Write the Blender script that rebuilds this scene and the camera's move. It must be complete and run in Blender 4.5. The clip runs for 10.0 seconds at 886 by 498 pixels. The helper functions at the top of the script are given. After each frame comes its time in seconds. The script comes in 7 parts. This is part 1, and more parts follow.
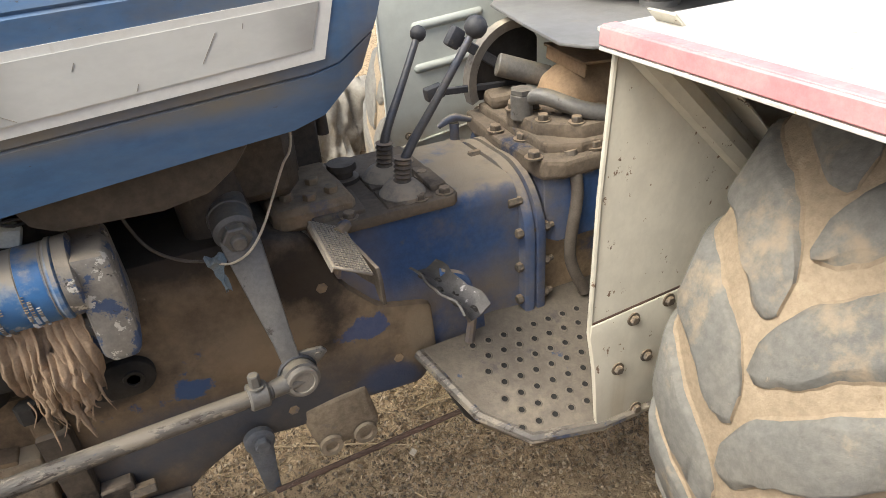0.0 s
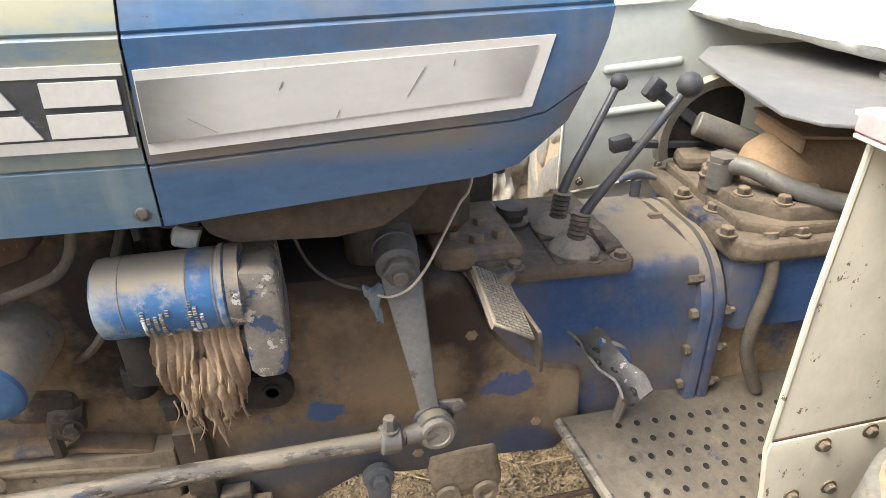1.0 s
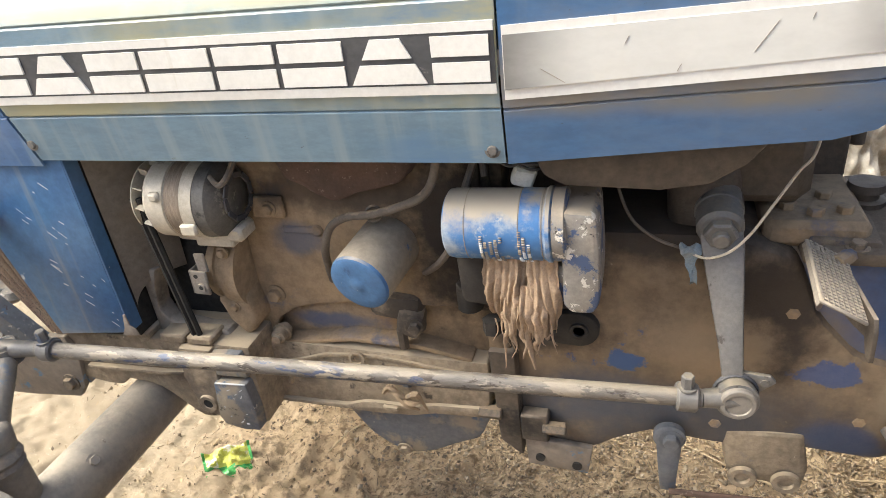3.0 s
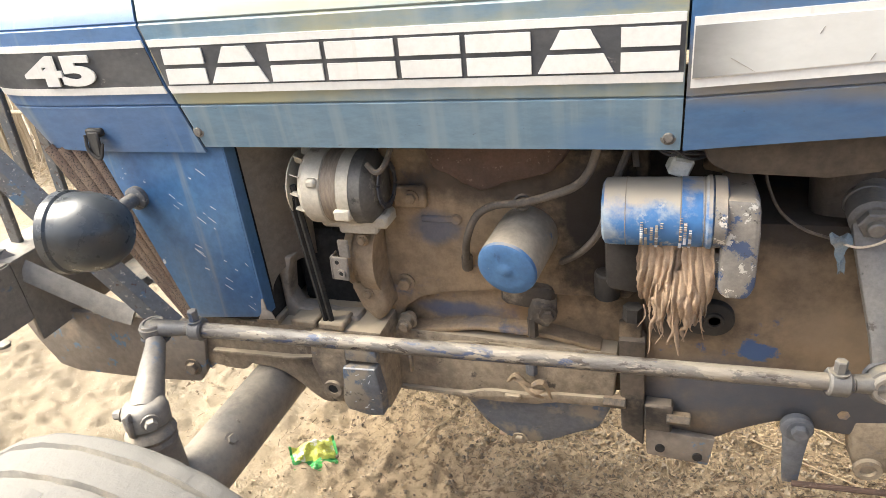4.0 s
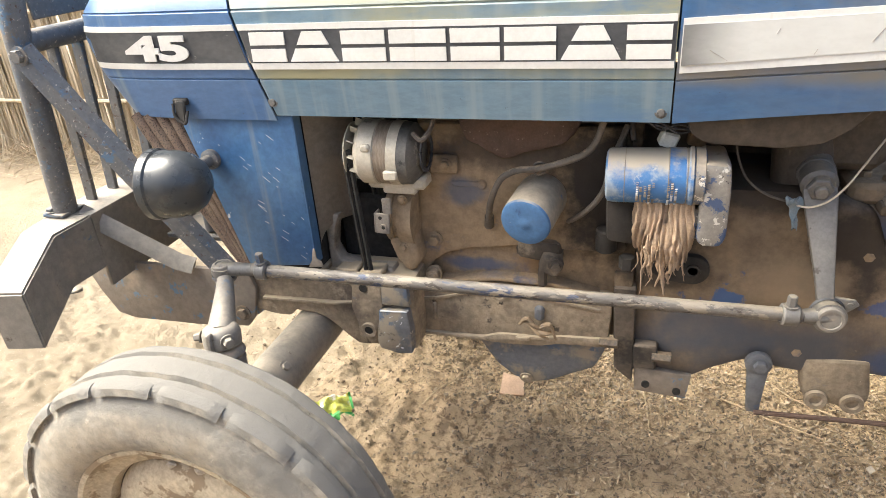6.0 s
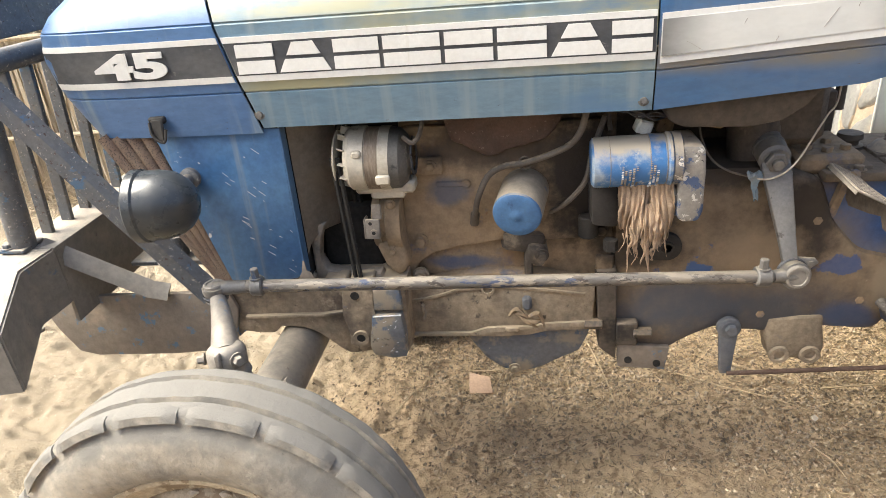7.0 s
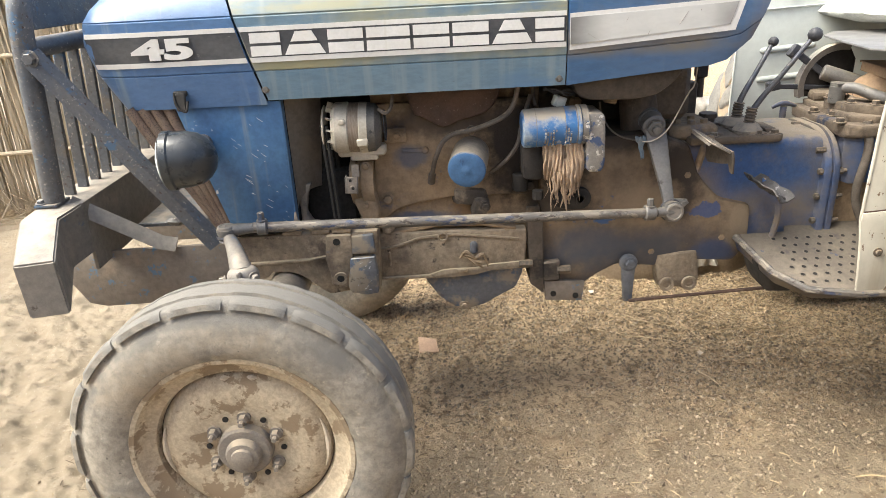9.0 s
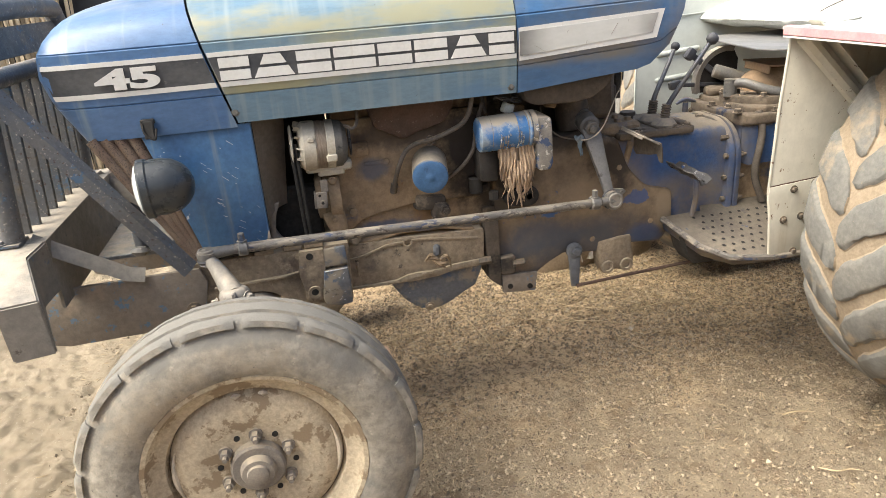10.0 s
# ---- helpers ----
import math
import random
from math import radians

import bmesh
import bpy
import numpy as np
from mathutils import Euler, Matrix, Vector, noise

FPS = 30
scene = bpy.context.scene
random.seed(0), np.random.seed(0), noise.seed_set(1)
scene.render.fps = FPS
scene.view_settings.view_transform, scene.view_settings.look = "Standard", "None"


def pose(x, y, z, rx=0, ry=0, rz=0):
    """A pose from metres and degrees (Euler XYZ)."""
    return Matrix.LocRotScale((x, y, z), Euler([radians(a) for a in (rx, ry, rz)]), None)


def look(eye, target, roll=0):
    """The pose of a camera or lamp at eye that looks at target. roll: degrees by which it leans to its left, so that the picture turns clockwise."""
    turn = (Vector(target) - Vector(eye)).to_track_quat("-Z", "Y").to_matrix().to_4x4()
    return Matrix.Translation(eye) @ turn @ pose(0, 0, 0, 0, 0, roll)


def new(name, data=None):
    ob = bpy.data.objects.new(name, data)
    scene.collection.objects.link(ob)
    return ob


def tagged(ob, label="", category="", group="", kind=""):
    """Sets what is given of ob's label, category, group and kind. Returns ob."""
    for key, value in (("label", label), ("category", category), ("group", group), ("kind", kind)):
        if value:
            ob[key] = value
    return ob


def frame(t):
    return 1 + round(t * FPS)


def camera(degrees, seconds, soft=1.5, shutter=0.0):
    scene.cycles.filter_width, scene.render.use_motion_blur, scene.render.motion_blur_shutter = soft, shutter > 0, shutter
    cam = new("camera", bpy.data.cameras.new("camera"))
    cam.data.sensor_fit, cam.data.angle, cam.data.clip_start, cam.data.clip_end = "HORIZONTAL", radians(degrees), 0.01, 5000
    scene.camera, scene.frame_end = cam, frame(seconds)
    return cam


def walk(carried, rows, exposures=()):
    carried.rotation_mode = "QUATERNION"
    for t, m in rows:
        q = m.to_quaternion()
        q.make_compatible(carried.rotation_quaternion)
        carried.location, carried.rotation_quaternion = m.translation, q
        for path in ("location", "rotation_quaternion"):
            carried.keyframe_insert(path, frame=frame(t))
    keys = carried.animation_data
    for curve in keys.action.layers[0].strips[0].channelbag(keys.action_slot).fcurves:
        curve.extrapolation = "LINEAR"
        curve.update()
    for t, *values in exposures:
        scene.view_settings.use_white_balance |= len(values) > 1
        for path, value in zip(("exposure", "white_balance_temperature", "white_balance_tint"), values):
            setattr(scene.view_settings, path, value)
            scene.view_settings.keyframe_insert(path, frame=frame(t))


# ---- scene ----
cam = camera(66.8, 10.0, soft=0.6)
PATH = [
    (0, (0.214, -0.825, 1.417), (0.899, 0.757, 0.403), -4.2),
    (0.5, (0.204, -0.784, 1.415), (0.7, 0.87, 0.406), -3.9),
    (1, (0.188, -0.721, 1.425), (0.526, 1.008, 0.479), -0.1),
    (1.5, (0.161, -0.659, 1.39), (0.318, 1.029, 0.329), -0.9),
    (2, (0.165, -0.678, 1.419), (0.023, 1.075, 0.468), -2.4),
    (2.5, (0.201, -0.724, 1.433), (-0.2, 0.974, 0.456), -5.6),
    (2.7, (0.203, -0.751, 1.428), (-0.317, 0.906, 0.437), -7.6),
    (3.8, (0.045, -0.885, 1.435), (-0.587, 0.777, 0.519), -6.3),
    (4, (-0.003, -0.911, 1.428), (-0.624, 0.751, 0.504), -6.6),
    (4.5, (-0.081, -0.98, 1.431), (-0.693, 0.701, 0.535), -3.6),
    (5, (-0.066, -1.01, 1.425), (-0.65, 0.673, 0.515), -2.6),
    (5.5, (-0.012, -1.098, 1.432), (-0.544, 0.607, 0.533), -2.2),
    (5.7, (0.004, -1.137, 1.443), (-0.572, 0.547, 0.531), -4.0),
    (6.8, (-0.184, -1.265, 1.453), (-0.59, 0.495, 0.595), -5.9),
    (7, (-0.215, -1.279, 1.44), (-0.476, 0.502, 0.569), -4.9),
    (7.5, (-0.226, -1.307, 1.439), (-0.227, 0.484, 0.55), -4.1),
    (8, (-0.198, -1.406, 1.445), (-0.149, 0.434, 0.662), -0.7),
    (8.5, (-0.187, -1.617, 1.384), (-0.279, 0.226, 0.613), -4.8),
    (9, (-0.315, -1.738, 1.382), (-0.319, 0.11, 0.616), -3.0),
    (9.5, (-0.522, -1.769, 1.372), (-0.383, 0.048, 0.547), -7.9),
    (10, (-0.587, -1.821, 1.408), (-0.227, -0.001, 0.662), -4.3),
]
walk(cam, [(t, look(e, g, r)) for t, e, g, r in PATH], [(0.0, 1.42, 6500, 5), (0.5, 1.7, 6500, 5), (1.0, 1.89, 6500, 5), (1.5, 2.15, 6500, 5), (2.0, 2.26, 6650, 5), (2.7, 2.24, 6650, 5), (4.0, 2.34, 6600, 5), (5.5, 2.34, 6650, 5), (7.0, 2.12, 6600, 5), (8.0, 1.99, 6550, 5), (9.0, 1.92, 6500, 5), (9.5, 1.78, 6500, 5), (10.0, 1.74, 6600, 5)])

# world and light
SUN_EL, SUN_AZ = radians(55), radians(-96)
w = bpy.data.worlds.new("world")
scene.world = w
w.use_nodes = True
nt = w.node_tree
sky = nt.nodes.new("ShaderNodeTexSky")
sky.sky_type, sky.sun_disc, sky.sun_elevation, sky.sun_rotation = "NISHITA", False, SUN_EL, SUN_AZ
sky.dust_density, sky.air_density = 6.0, 0.8
nt.nodes["Background"].inputs["Strength"].default_value = 0.108
nt.links.new(sky.outputs[0], nt.nodes["Background"].inputs[0])
sun = new("sun", bpy.data.lights.new("sun", "SUN"))
sun.data.energy, sun.data.angle, sun.data.color = 1.9, radians(42), (1.0, 0.95, 0.87)
sun_from = Vector((math.sin(SUN_AZ) * math.cos(SUN_EL), math.cos(SUN_AZ) * math.cos(SUN_EL), math.sin(SUN_EL)))
sun.matrix_world = look(sun_from * 20, (0, 0, 0))


# ---- mesh helpers ----
def add(bm, tmp, m=None):
    if m is not None:
        tmp.transform(m)
    me = bpy.data.meshes.new("tmp")
    tmp.to_mesh(me)
    tmp.free()
    bm.from_mesh(me)
    bpy.data.meshes.remove(me)


def box(bm, c, s, bev=0.0, turn=(0, 0, 0), seg=1):
    t = bmesh.new()
    bmesh.ops.create_cube(t, size=1)
    t.transform(Matrix.Diagonal((*s, 1)))
    if bev:
        bmesh.ops.bevel(t, geom=t.edges[:], offset=bev, segments=seg, affect="EDGES", profile=0.5)
    add(bm, t, pose(*c, *turn))


def prism(bm, outline, y0, y1, bev=0.0, turn=None):
    """An (x, z) outline given depth from y0 to y1."""
    t = bmesh.new()
    f = t.faces.new([t.verts.new((x, y0, z)) for x, z in outline])
    for v in bmesh.ops.extrude_face_region(t, geom=[f])["geom"]:
        if isinstance(v, bmesh.types.BMVert):
            v.co.y = y1
    bmesh.ops.recalc_face_normals(t, faces=t.faces[:])
    if bev:
        bmesh.ops.bevel(t, geom=t.edges[:], offset=bev, segments=2, affect="EDGES", profile=0.5, clamp_overlap=True)
    add(bm, t, turn)


def slab(bm, outline, z0, z1, bev=0.0, turn=None):
    """An (x, y) outline given height from z0 to z1."""
    m = Matrix.Identity(4) if turn is None else turn
    prism(bm, outline, -z0, -z1, bev, m @ Matrix(((1, 0, 0, 0), (0, 0, 1, 0), (0, -1, 0, 0), (0, 0, 0, 1))))


def loft(bm, sections):
    """Sections of (x, [(y, z), ...]) with equal counts, skinned and capped."""
    t = bmesh.new()
    rows = [[t.verts.new((x, y, z)) for y, z in sec] for x, sec in sections]
    for a, b in zip(rows, rows[1:]):
        for k in range(len(a)):
            t.faces.new((a[k], a[(k + 1) % len(a)], b[(k + 1) % len(a)], b[k]))
    t.faces.new(rows[0]), t.faces.new(rows[-1])
    bmesh.ops.recalc_face_normals(t, faces=t.faces[:])
    add(bm, t)


def casing(yn, zt, zb, r, n=6):
    """An upright casing's cross-section about the middle line, its upper corners rounded by r."""
    arc = [(yn + r - r * math.cos(a), zt - r + r * math.sin(a)) for a in (k * math.pi / 2 / n for k in range(n + 1))]
    near = [(yn, zb)] + arc
    return near + [(2 * CY - y, z) for y, z in near[::-1]]


CY = 0.285  # the tractor's middle line


def frame_along(d):
    return Vector(d).to_track_quat("Z", "Y").to_matrix().to_4x4()


def lathe(bm, prof, at, axis, seg=24, close=True):
    """(along, radius) points turned about an axis through at."""
    m = Matrix.Translation(at) @ frame_along(axis)
    t = bmesh.new()
    rings = []
    for a, r in prof:
        if r < 1e-5:
            rings.append([t.verts.new((0, 0, a))])
        else:
            rings.append([t.verts.new((r * math.cos(k * math.tau / seg), r * math.sin(k * math.tau / seg), a)) for k in range(seg)])
    for p, q in zip(rings, rings[1:]):
        for k in range(seg):
            n = (k + 1) % seg
            if len(p) == 1 and len(q) > 1:
                t.faces.new((p[0], q[k], q[n]))
            elif len(q) == 1 and len(p) > 1:
                t.faces.new((p[k], p[n], q[0]))
            elif len(p) > 1:
                t.faces.new((p[k], p[n], q[n], q[k]))
    if close:
        for r in (rings[0], rings[-1]):
            if len(r) > 1:
                t.faces.new(r)
    bmesh.ops.recalc_face_normals(t, faces=t.faces[:])
    add(bm, t, m)


def cyl(bm, p, q, r, r2=None, seg=16, bev=0.0):
    p, q = Vector(p), Vector(q)
    h = (q - p).length
    r2 = r if r2 is None else r2
    b = min(bev, h * 0.4, min(r, r2) * 0.6)
    prof = [(0, r - b), (b, r), (h - b, r2), (h, r2 - b)] if b else [(0, r), (h, r2)]
    lathe(bm, prof, p, q - p, seg)


def spline(pts, n=6):
    pts = [Vector(p) for p in pts]
    ext = [2 * pts[0] - pts[1], *pts, 2 * pts[-1] - pts[-2]]
    out = []
    for i in range(1, len(ext) - 2):
        a, b, c, d = ext[i - 1:i + 3]
        for k in range(n):
            u = k / n
            out.append(0.5 * ((2 * b) + (c - a) * u + (2 * a - 5 * b + 4 * c - d) * u * u + (3 * b - a - 3 * c + d) * u ** 3))
    return [*out, pts[-1]]


def tube(bm, pts, r, seg=8, n=6, flat=1.0):
    """A round bar along a smooth line; r may be a list, one for each given point."""
    line = spline(pts, n) if n > 1 else [Vector(p) for p in pts]
    rs = [r] * len(line) if not isinstance(r, (list, tuple)) else [float(v) for v in np.interp(np.linspace(0, len(r) - 1, len(line)), range(len(r)), r)]
    t = bmesh.new()
    up, rings = None, []
    for i, p in enumerate(line):
        d = (line[min(i + 1, len(line) - 1)] - line[max(i - 1, 0)]).normalized()
        if up is None:
            up = d.orthogonal().normalized()
        up = (up - d * up.dot(d)).normalized()
        s = d.cross(up)
        rings.append([t.verts.new(p + rs[i] * (up * math.cos(a) + s * math.sin(a) * flat)) for a in (k * math.tau / seg for k in range(seg))])
    for p, q in zip(rings, rings[1:]):
        for k in range(seg):
            t.faces.new((p[k], p[(k + 1) % seg], q[(k + 1) % seg], q[k]))
    t.faces.new(rings[0]), t.faces.new(rings[-1])
    bmesh.ops.recalc_face_normals(t, faces=t.faces[:])
    add(bm, t)


def bolt(bm, at, axis, r=0.011, h=0.009, washer=True):
    a = Vector(axis).normalized()
    if washer:
        cyl(bm, at, Vector(at) + a * 0.003, r * 1.45, seg=14)
    cyl(bm, at, Vector(at) + a * (h + 0.003), r, seg=6, bev=0.0015)


WORLD = {}


def thing(name, at, label, category, group="", kind=""):
    ob = new(name)
    ob.matrix_basis = pose(*at)
    ob.empty_display_size = 0.1
    WORLD[ob] = ob.matrix_basis.copy()
    return tagged(ob, label, category, group, kind)


def mesh_of(name, bm, material, angle=38):
    bm.normal_update()
    for e in bm.edges:
        e.smooth = len(e.link_faces) == 2 and e.calc_face_angle(0) < radians(angle)
    for f in bm.faces:
        f.smooth = True
    me = bpy.data.meshes.new(name)
    bm.to_mesh(me)
    bm.free()
    me.materials.append(material)
    return me


def part(name, bm, material, parent, label="", at=None, angle=38):
    """Links a bmesh, or a mesh already made, as one mesh object under a thing or a part."""
    me = bm if isinstance(bm, bpy.types.Mesh) else mesh_of(name, bm, material, angle)
    ob = new(name, me)
    if parent is not None:
        ob.parent = parent
        ob.matrix_parent_inverse = WORLD[parent].inverted()
    ob.matrix_basis = Matrix.Identity(4) if at is None else at
    WORLD[ob] = ob.matrix_basis.copy()
    return tagged(ob, label)


def single(name, bm, material, label, category, group="", kind="", angle=38):
    return tagged(part(name, bm, material, None, angle=angle), label, category, group, kind)


def rough_up(bm, size, amount, seed=0):
    for v in bm.verts:
        n = noise.noise_vector(v.co / size + Vector((seed, seed * 2, 0)))
        v.co += n * amount


# ---- materials ----
def material(name, colours, scale=6.0, rough=0.6, metal=0.0, patches=(), bump=0.15, bump_scale=120.0, up_dust_or_dim=None, stretch=(1, 1, 1), rand=0.0, bands=(), streaks=None, island=None, dots=0.0, grain=0.55, spots=()):
    """Two mixed base colours, then patches of (colour, scale, from, to) over them, each where a noise lies above a
    level,
    and a coat on what faces up: (colour, amount), settled dust, or on the tyre a darkening against top light."""
    m = bpy.data.materials.new(name)
    m.use_nodes = True
    t = m.node_tree
    N, L = t.nodes, t.links
    bs = N["Principled BSDF"]
    co = N.new("ShaderNodeTexCoord")
    mp = N.new("ShaderNodeMapping")
    mp.inputs["Scale"].default_value = stretch
    L.new(co.outputs["Object"], mp.inputs[0])

    def tex(s, detail=6.0, roughness=0.62, shift=0.0):
        n = N.new("ShaderNodeTexNoise")
        n.inputs["Scale"].default_value, n.inputs["Detail"].default_value, n.inputs["Roughness"].default_value = s, detail, roughness
        if shift:
            a = N.new("ShaderNodeVectorMath")
            a.inputs[1].default_value = (shift, shift * 1.7, -shift)
            L.new(mp.outputs[0], a.inputs[0])
            L.new(a.outputs[0], n.inputs["Vector"])
        else:
            L.new(mp.outputs[0], n.inputs["Vector"])
        return n.outputs["Fac"]

    def span(v, lo, hi, a=0.0, b=1.0):
        r = N.new("ShaderNodeMapRange")
        r.interpolation_type = "SMOOTHSTEP"
        for k, x in zip((1, 2, 3, 4), (lo, hi, a, b)):
            r.inputs[k].default_value = x
        L.new(v, r.inputs[0])
        return r.outputs[0]

    def mix(f, a, b):
        x = N.new("ShaderNodeMix")
        x.data_type = "RGBA"
        L.new(f, x.inputs[0])
        for k, c in ((6, a), (7, b)):
            if isinstance(c, tuple):
                x.inputs[k].default_value = (*c, 1)
            else:
                L.new(c, x.inputs[k])
        return x.outputs[2]

    col = mix(span(tex(scale), 0.35, 0.65), colours[0], colours[1])
    fine = tex(scale * 14, 4.0, 0.7, 3.1)
    shade = N.new("ShaderNodeHueSaturation")
    L.new(col, shade.inputs["Color"])
    L.new(span(fine, 0.3, 0.7, 1 - 0.24 * grain, 1 + 0.22 * grain), shade.inputs["Value"])
    col = shade.outputs[0]
    rgh = span(tex(scale * 3, shift=7.7), 0.3, 0.7, max(rough - 0.1, 0.05), min(rough + 0.12, 1.0))
    for i, (c, s, lo, hi) in enumerate(patches):
        f = span(tex(s, 8.0, 0.68, 11.3 * (i + 1)), lo, hi)
        col = mix(f, col, c)
    if streaks:  # (colour, across, from, to): runs and scuffs drawn out downwards
        mp2 = N.new("ShaderNodeMapping")
        mp2.inputs["Scale"].default_value = (streaks[1], 1.0, streaks[1] * 0.07)
        L.new(co.outputs["Object"], mp2.inputs[0])
        n = N.new("ShaderNodeTexNoise")
        n.inputs["Scale"].default_value, n.inputs["Detail"].default_value = 1.0, 6.0
        L.new(mp2.outputs[0], n.inputs["Vector"])
        col = mix(span(n.outputs["Fac"], streaks[2], streaks[3]), col, streaks[0])
    for i, (c, axis, a0, a1, soft, lo, hi) in enumerate(bands):  # painted or grimy zones with ragged edges
        sp = N.new("ShaderNodeSeparateXYZ")
        L.new(co.outputs["Object"], sp.inputs[0])
        mm = N.new("ShaderNodeMath")
        mm.operation = "MULTIPLY"
        L.new(span(sp.outputs[axis], a0 - soft, a0 + soft), mm.inputs[0])
        L.new(span(sp.outputs[axis], a1 - soft, a1 + soft, 1.0, 0.0), mm.inputs[1])
        m2 = N.new("ShaderNodeMath")
        m2.operation = "MULTIPLY"
        L.new(mm.outputs[0], m2.inputs[0])
        L.new(span(tex(3.5, 8.0, 0.62, 31.0 + 5 * i), lo, hi), m2.inputs[1])
        col = mix(m2.outputs[0], col, c)
    for i, (c, cx, cz, rx, rz, amount, *hard) in enumerate(spots):  # a stain, a bare patch or painted shade at one place, ragged at its edge
        off = N.new("ShaderNodeMapping")
        off.inputs["Location"].default_value = (-cx / rx, 0, -cz / rz)
        off.inputs["Scale"].default_value = (1 / rx, 0, 1 / rz)
        L.new(co.outputs["Object"], off.inputs[0])
        ln = N.new("ShaderNodeVectorMath")
        ln.operation = "LENGTH"
        L.new(off.outputs[0], ln.inputs[0])
        ad = N.new("ShaderNodeMath")
        ad.operation = "MULTIPLY_ADD"
        L.new(tex(16.0, 8.0, 0.66, 41.0 + 7 * i), ad.inputs[0])
        ad.inputs[1].default_value = 3.0 if hard else 1.5
        L.new(ln.outputs["Value"], ad.inputs[2])
        col = mix(span(ad.outputs[0], 2.2 if hard else 1.25, 2.45 if hard else 1.95, amount, 0.0), col, c)
    if up_dust_or_dim:
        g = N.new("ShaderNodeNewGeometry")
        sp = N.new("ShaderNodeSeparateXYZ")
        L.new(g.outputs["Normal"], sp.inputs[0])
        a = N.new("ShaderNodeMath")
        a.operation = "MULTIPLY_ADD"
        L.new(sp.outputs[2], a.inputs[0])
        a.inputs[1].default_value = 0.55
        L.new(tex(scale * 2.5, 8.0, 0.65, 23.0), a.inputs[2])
        col = mix(span(a.outputs[0], 0.95 - up_dust_or_dim[1], 1.25 - up_dust_or_dim[1]), col, up_dust_or_dim[0])
    if island:
        g2 = N.new("ShaderNodeNewGeometry")
        col = mix(span(g2.outputs["Random Per Island"], 0.0, 1.0), island[0], island[1])
    if dots:
        vo = N.new("ShaderNodeTexVoronoi")
        vo.inputs["Scale"].default_value = dots
        L.new(mp.outputs[0], vo.inputs["Vector"])
        col = mix(span(vo.outputs["Distance"], 0.28, 0.36), (0.015, 0.012, 0.010), col)
    if rand:
        oi = N.new("ShaderNodeObjectInfo")
        sh = N.new("ShaderNodeHueSaturation")
        L.new(span(oi.outputs["Random"], 0, 1, 1 - rand, 1 + rand), sh.inputs["Value"])
        L.new(col, sh.inputs["Color"])
        col = sh.outputs[0]
    L.new(col, bs.inputs["Base Color"])
    L.new(rgh, bs.inputs["Roughness"])
    bs.inputs["Metallic"].default_value = metal
    if bump:
        b = N.new("ShaderNodeBump")
        b.inputs["Strength"].default_value, b.inputs["Distance"].default_value = bump, 0.004
        L.new(tex(bump_scale, 6.0, 0.7, 5.0), b.inputs["Height"])
        L.new(b.outputs[0], bs.inputs["Normal"])
    return m


DUST = (0.27, 0.205, 0.14)
BLUE = (0.035, 0.085, 0.25)
M_hood = material("faded_blue_paint", ((0.060, 0.130, 0.265), (0.082, 0.155, 0.288)), 3.5, 0.4, patches=(((0.19, 0.25, 0.29), 5.0, 0.58, 0.82), ((0.30, 0.28, 0.23), 30.0, 0.69, 0.76), ((0.05, 0.055, 0.07), 90.0, 0.67, 0.70)), bump=0.04, stretch=(0.6, 1, 1.3), streaks=((0.18, 0.245, 0.30), 22.0, 0.55, 0.75), bands=(((0.27, 0.26, 0.22), 2, 1.36, 1.6, 0.04, 0.35, 0.75),), grain=0.5)
M_hoodmid = material("faded_khaki_paint", ((0.095, 0.175, 0.25), (0.135, 0.205, 0.26)), 2.6, 0.42, patches=(((0.25, 0.28, 0.285), 9.0, 0.60, 0.82), ((0.06, 0.065, 0.075), 80.0, 0.68, 0.71)), bump=0.04, stretch=(0.55, 1, 1.6), streaks=((0.19, 0.25, 0.285), 26.0, 0.46, 0.68), bands=(((0.28, 0.268, 0.165), 2, 1.173, 1.305, 0.002, 0.36, 0.62), ((0.25, 0.245, 0.165), 2, 1.305, 1.6, 0.01, 0.36, 0.54), ((0.085, 0.165, 0.27), 0, -0.14, 0.1, 0.06, 0.48, 0.60)), grain=0.5)
M_cowl = material("blue_cowl_paint", ((0.028, 0.092, 0.215), (0.046, 0.122, 0.245)), 3.0, 0.38, patches=(((0.14, 0.15, 0.15), 4.0, 0.58, 0.82), ((0.24, 0.24, 0.23), 30.0, 0.68, 0.75), ((0.10, 0.155, 0.24), 1.6, 0.45, 0.75), ((0.15, 0.11, 0.08), 16.0, 0.68, 0.75), ((0.04, 0.045, 0.06), 80.0, 0.675, 0.705)), bump=0.04, stretch=(0.6, 1, 1.4), streaks=((0.13, 0.17, 0.22), 14.0, 0.56, 0.78), bands=(((0.175, 0.155, 0.12), 2, 1.165, 1.35, 0.014, 0.37, 0.68), ((0.17, 0.14, 0.11), 0, 0.465, 0.6, 0.02, 0.40, 0.68)), grain=0.6)
M_sheet = material("blue_side_sheet", ((0.04, 0.105, 0.225), (0.06, 0.14, 0.255)), 4.0, 0.4, patches=(((0.55, 0.55, 0.55), 24.0, 0.645, 0.66), ((0.22, 0.19, 0.15), 5.0, 0.64, 0.82)), bump=0.05, streaks=((0.15, 0.19, 0.23), 30.0, 0.56, 0.75), bands=(((0.22, 0.19, 0.155), 0, -0.665, -0.6, 0.015, 0.40, 0.66), ((0.20, 0.15, 0.11), 2, 0.5, 0.735, 0.02, 0.42, 0.62)), grain=0.6)
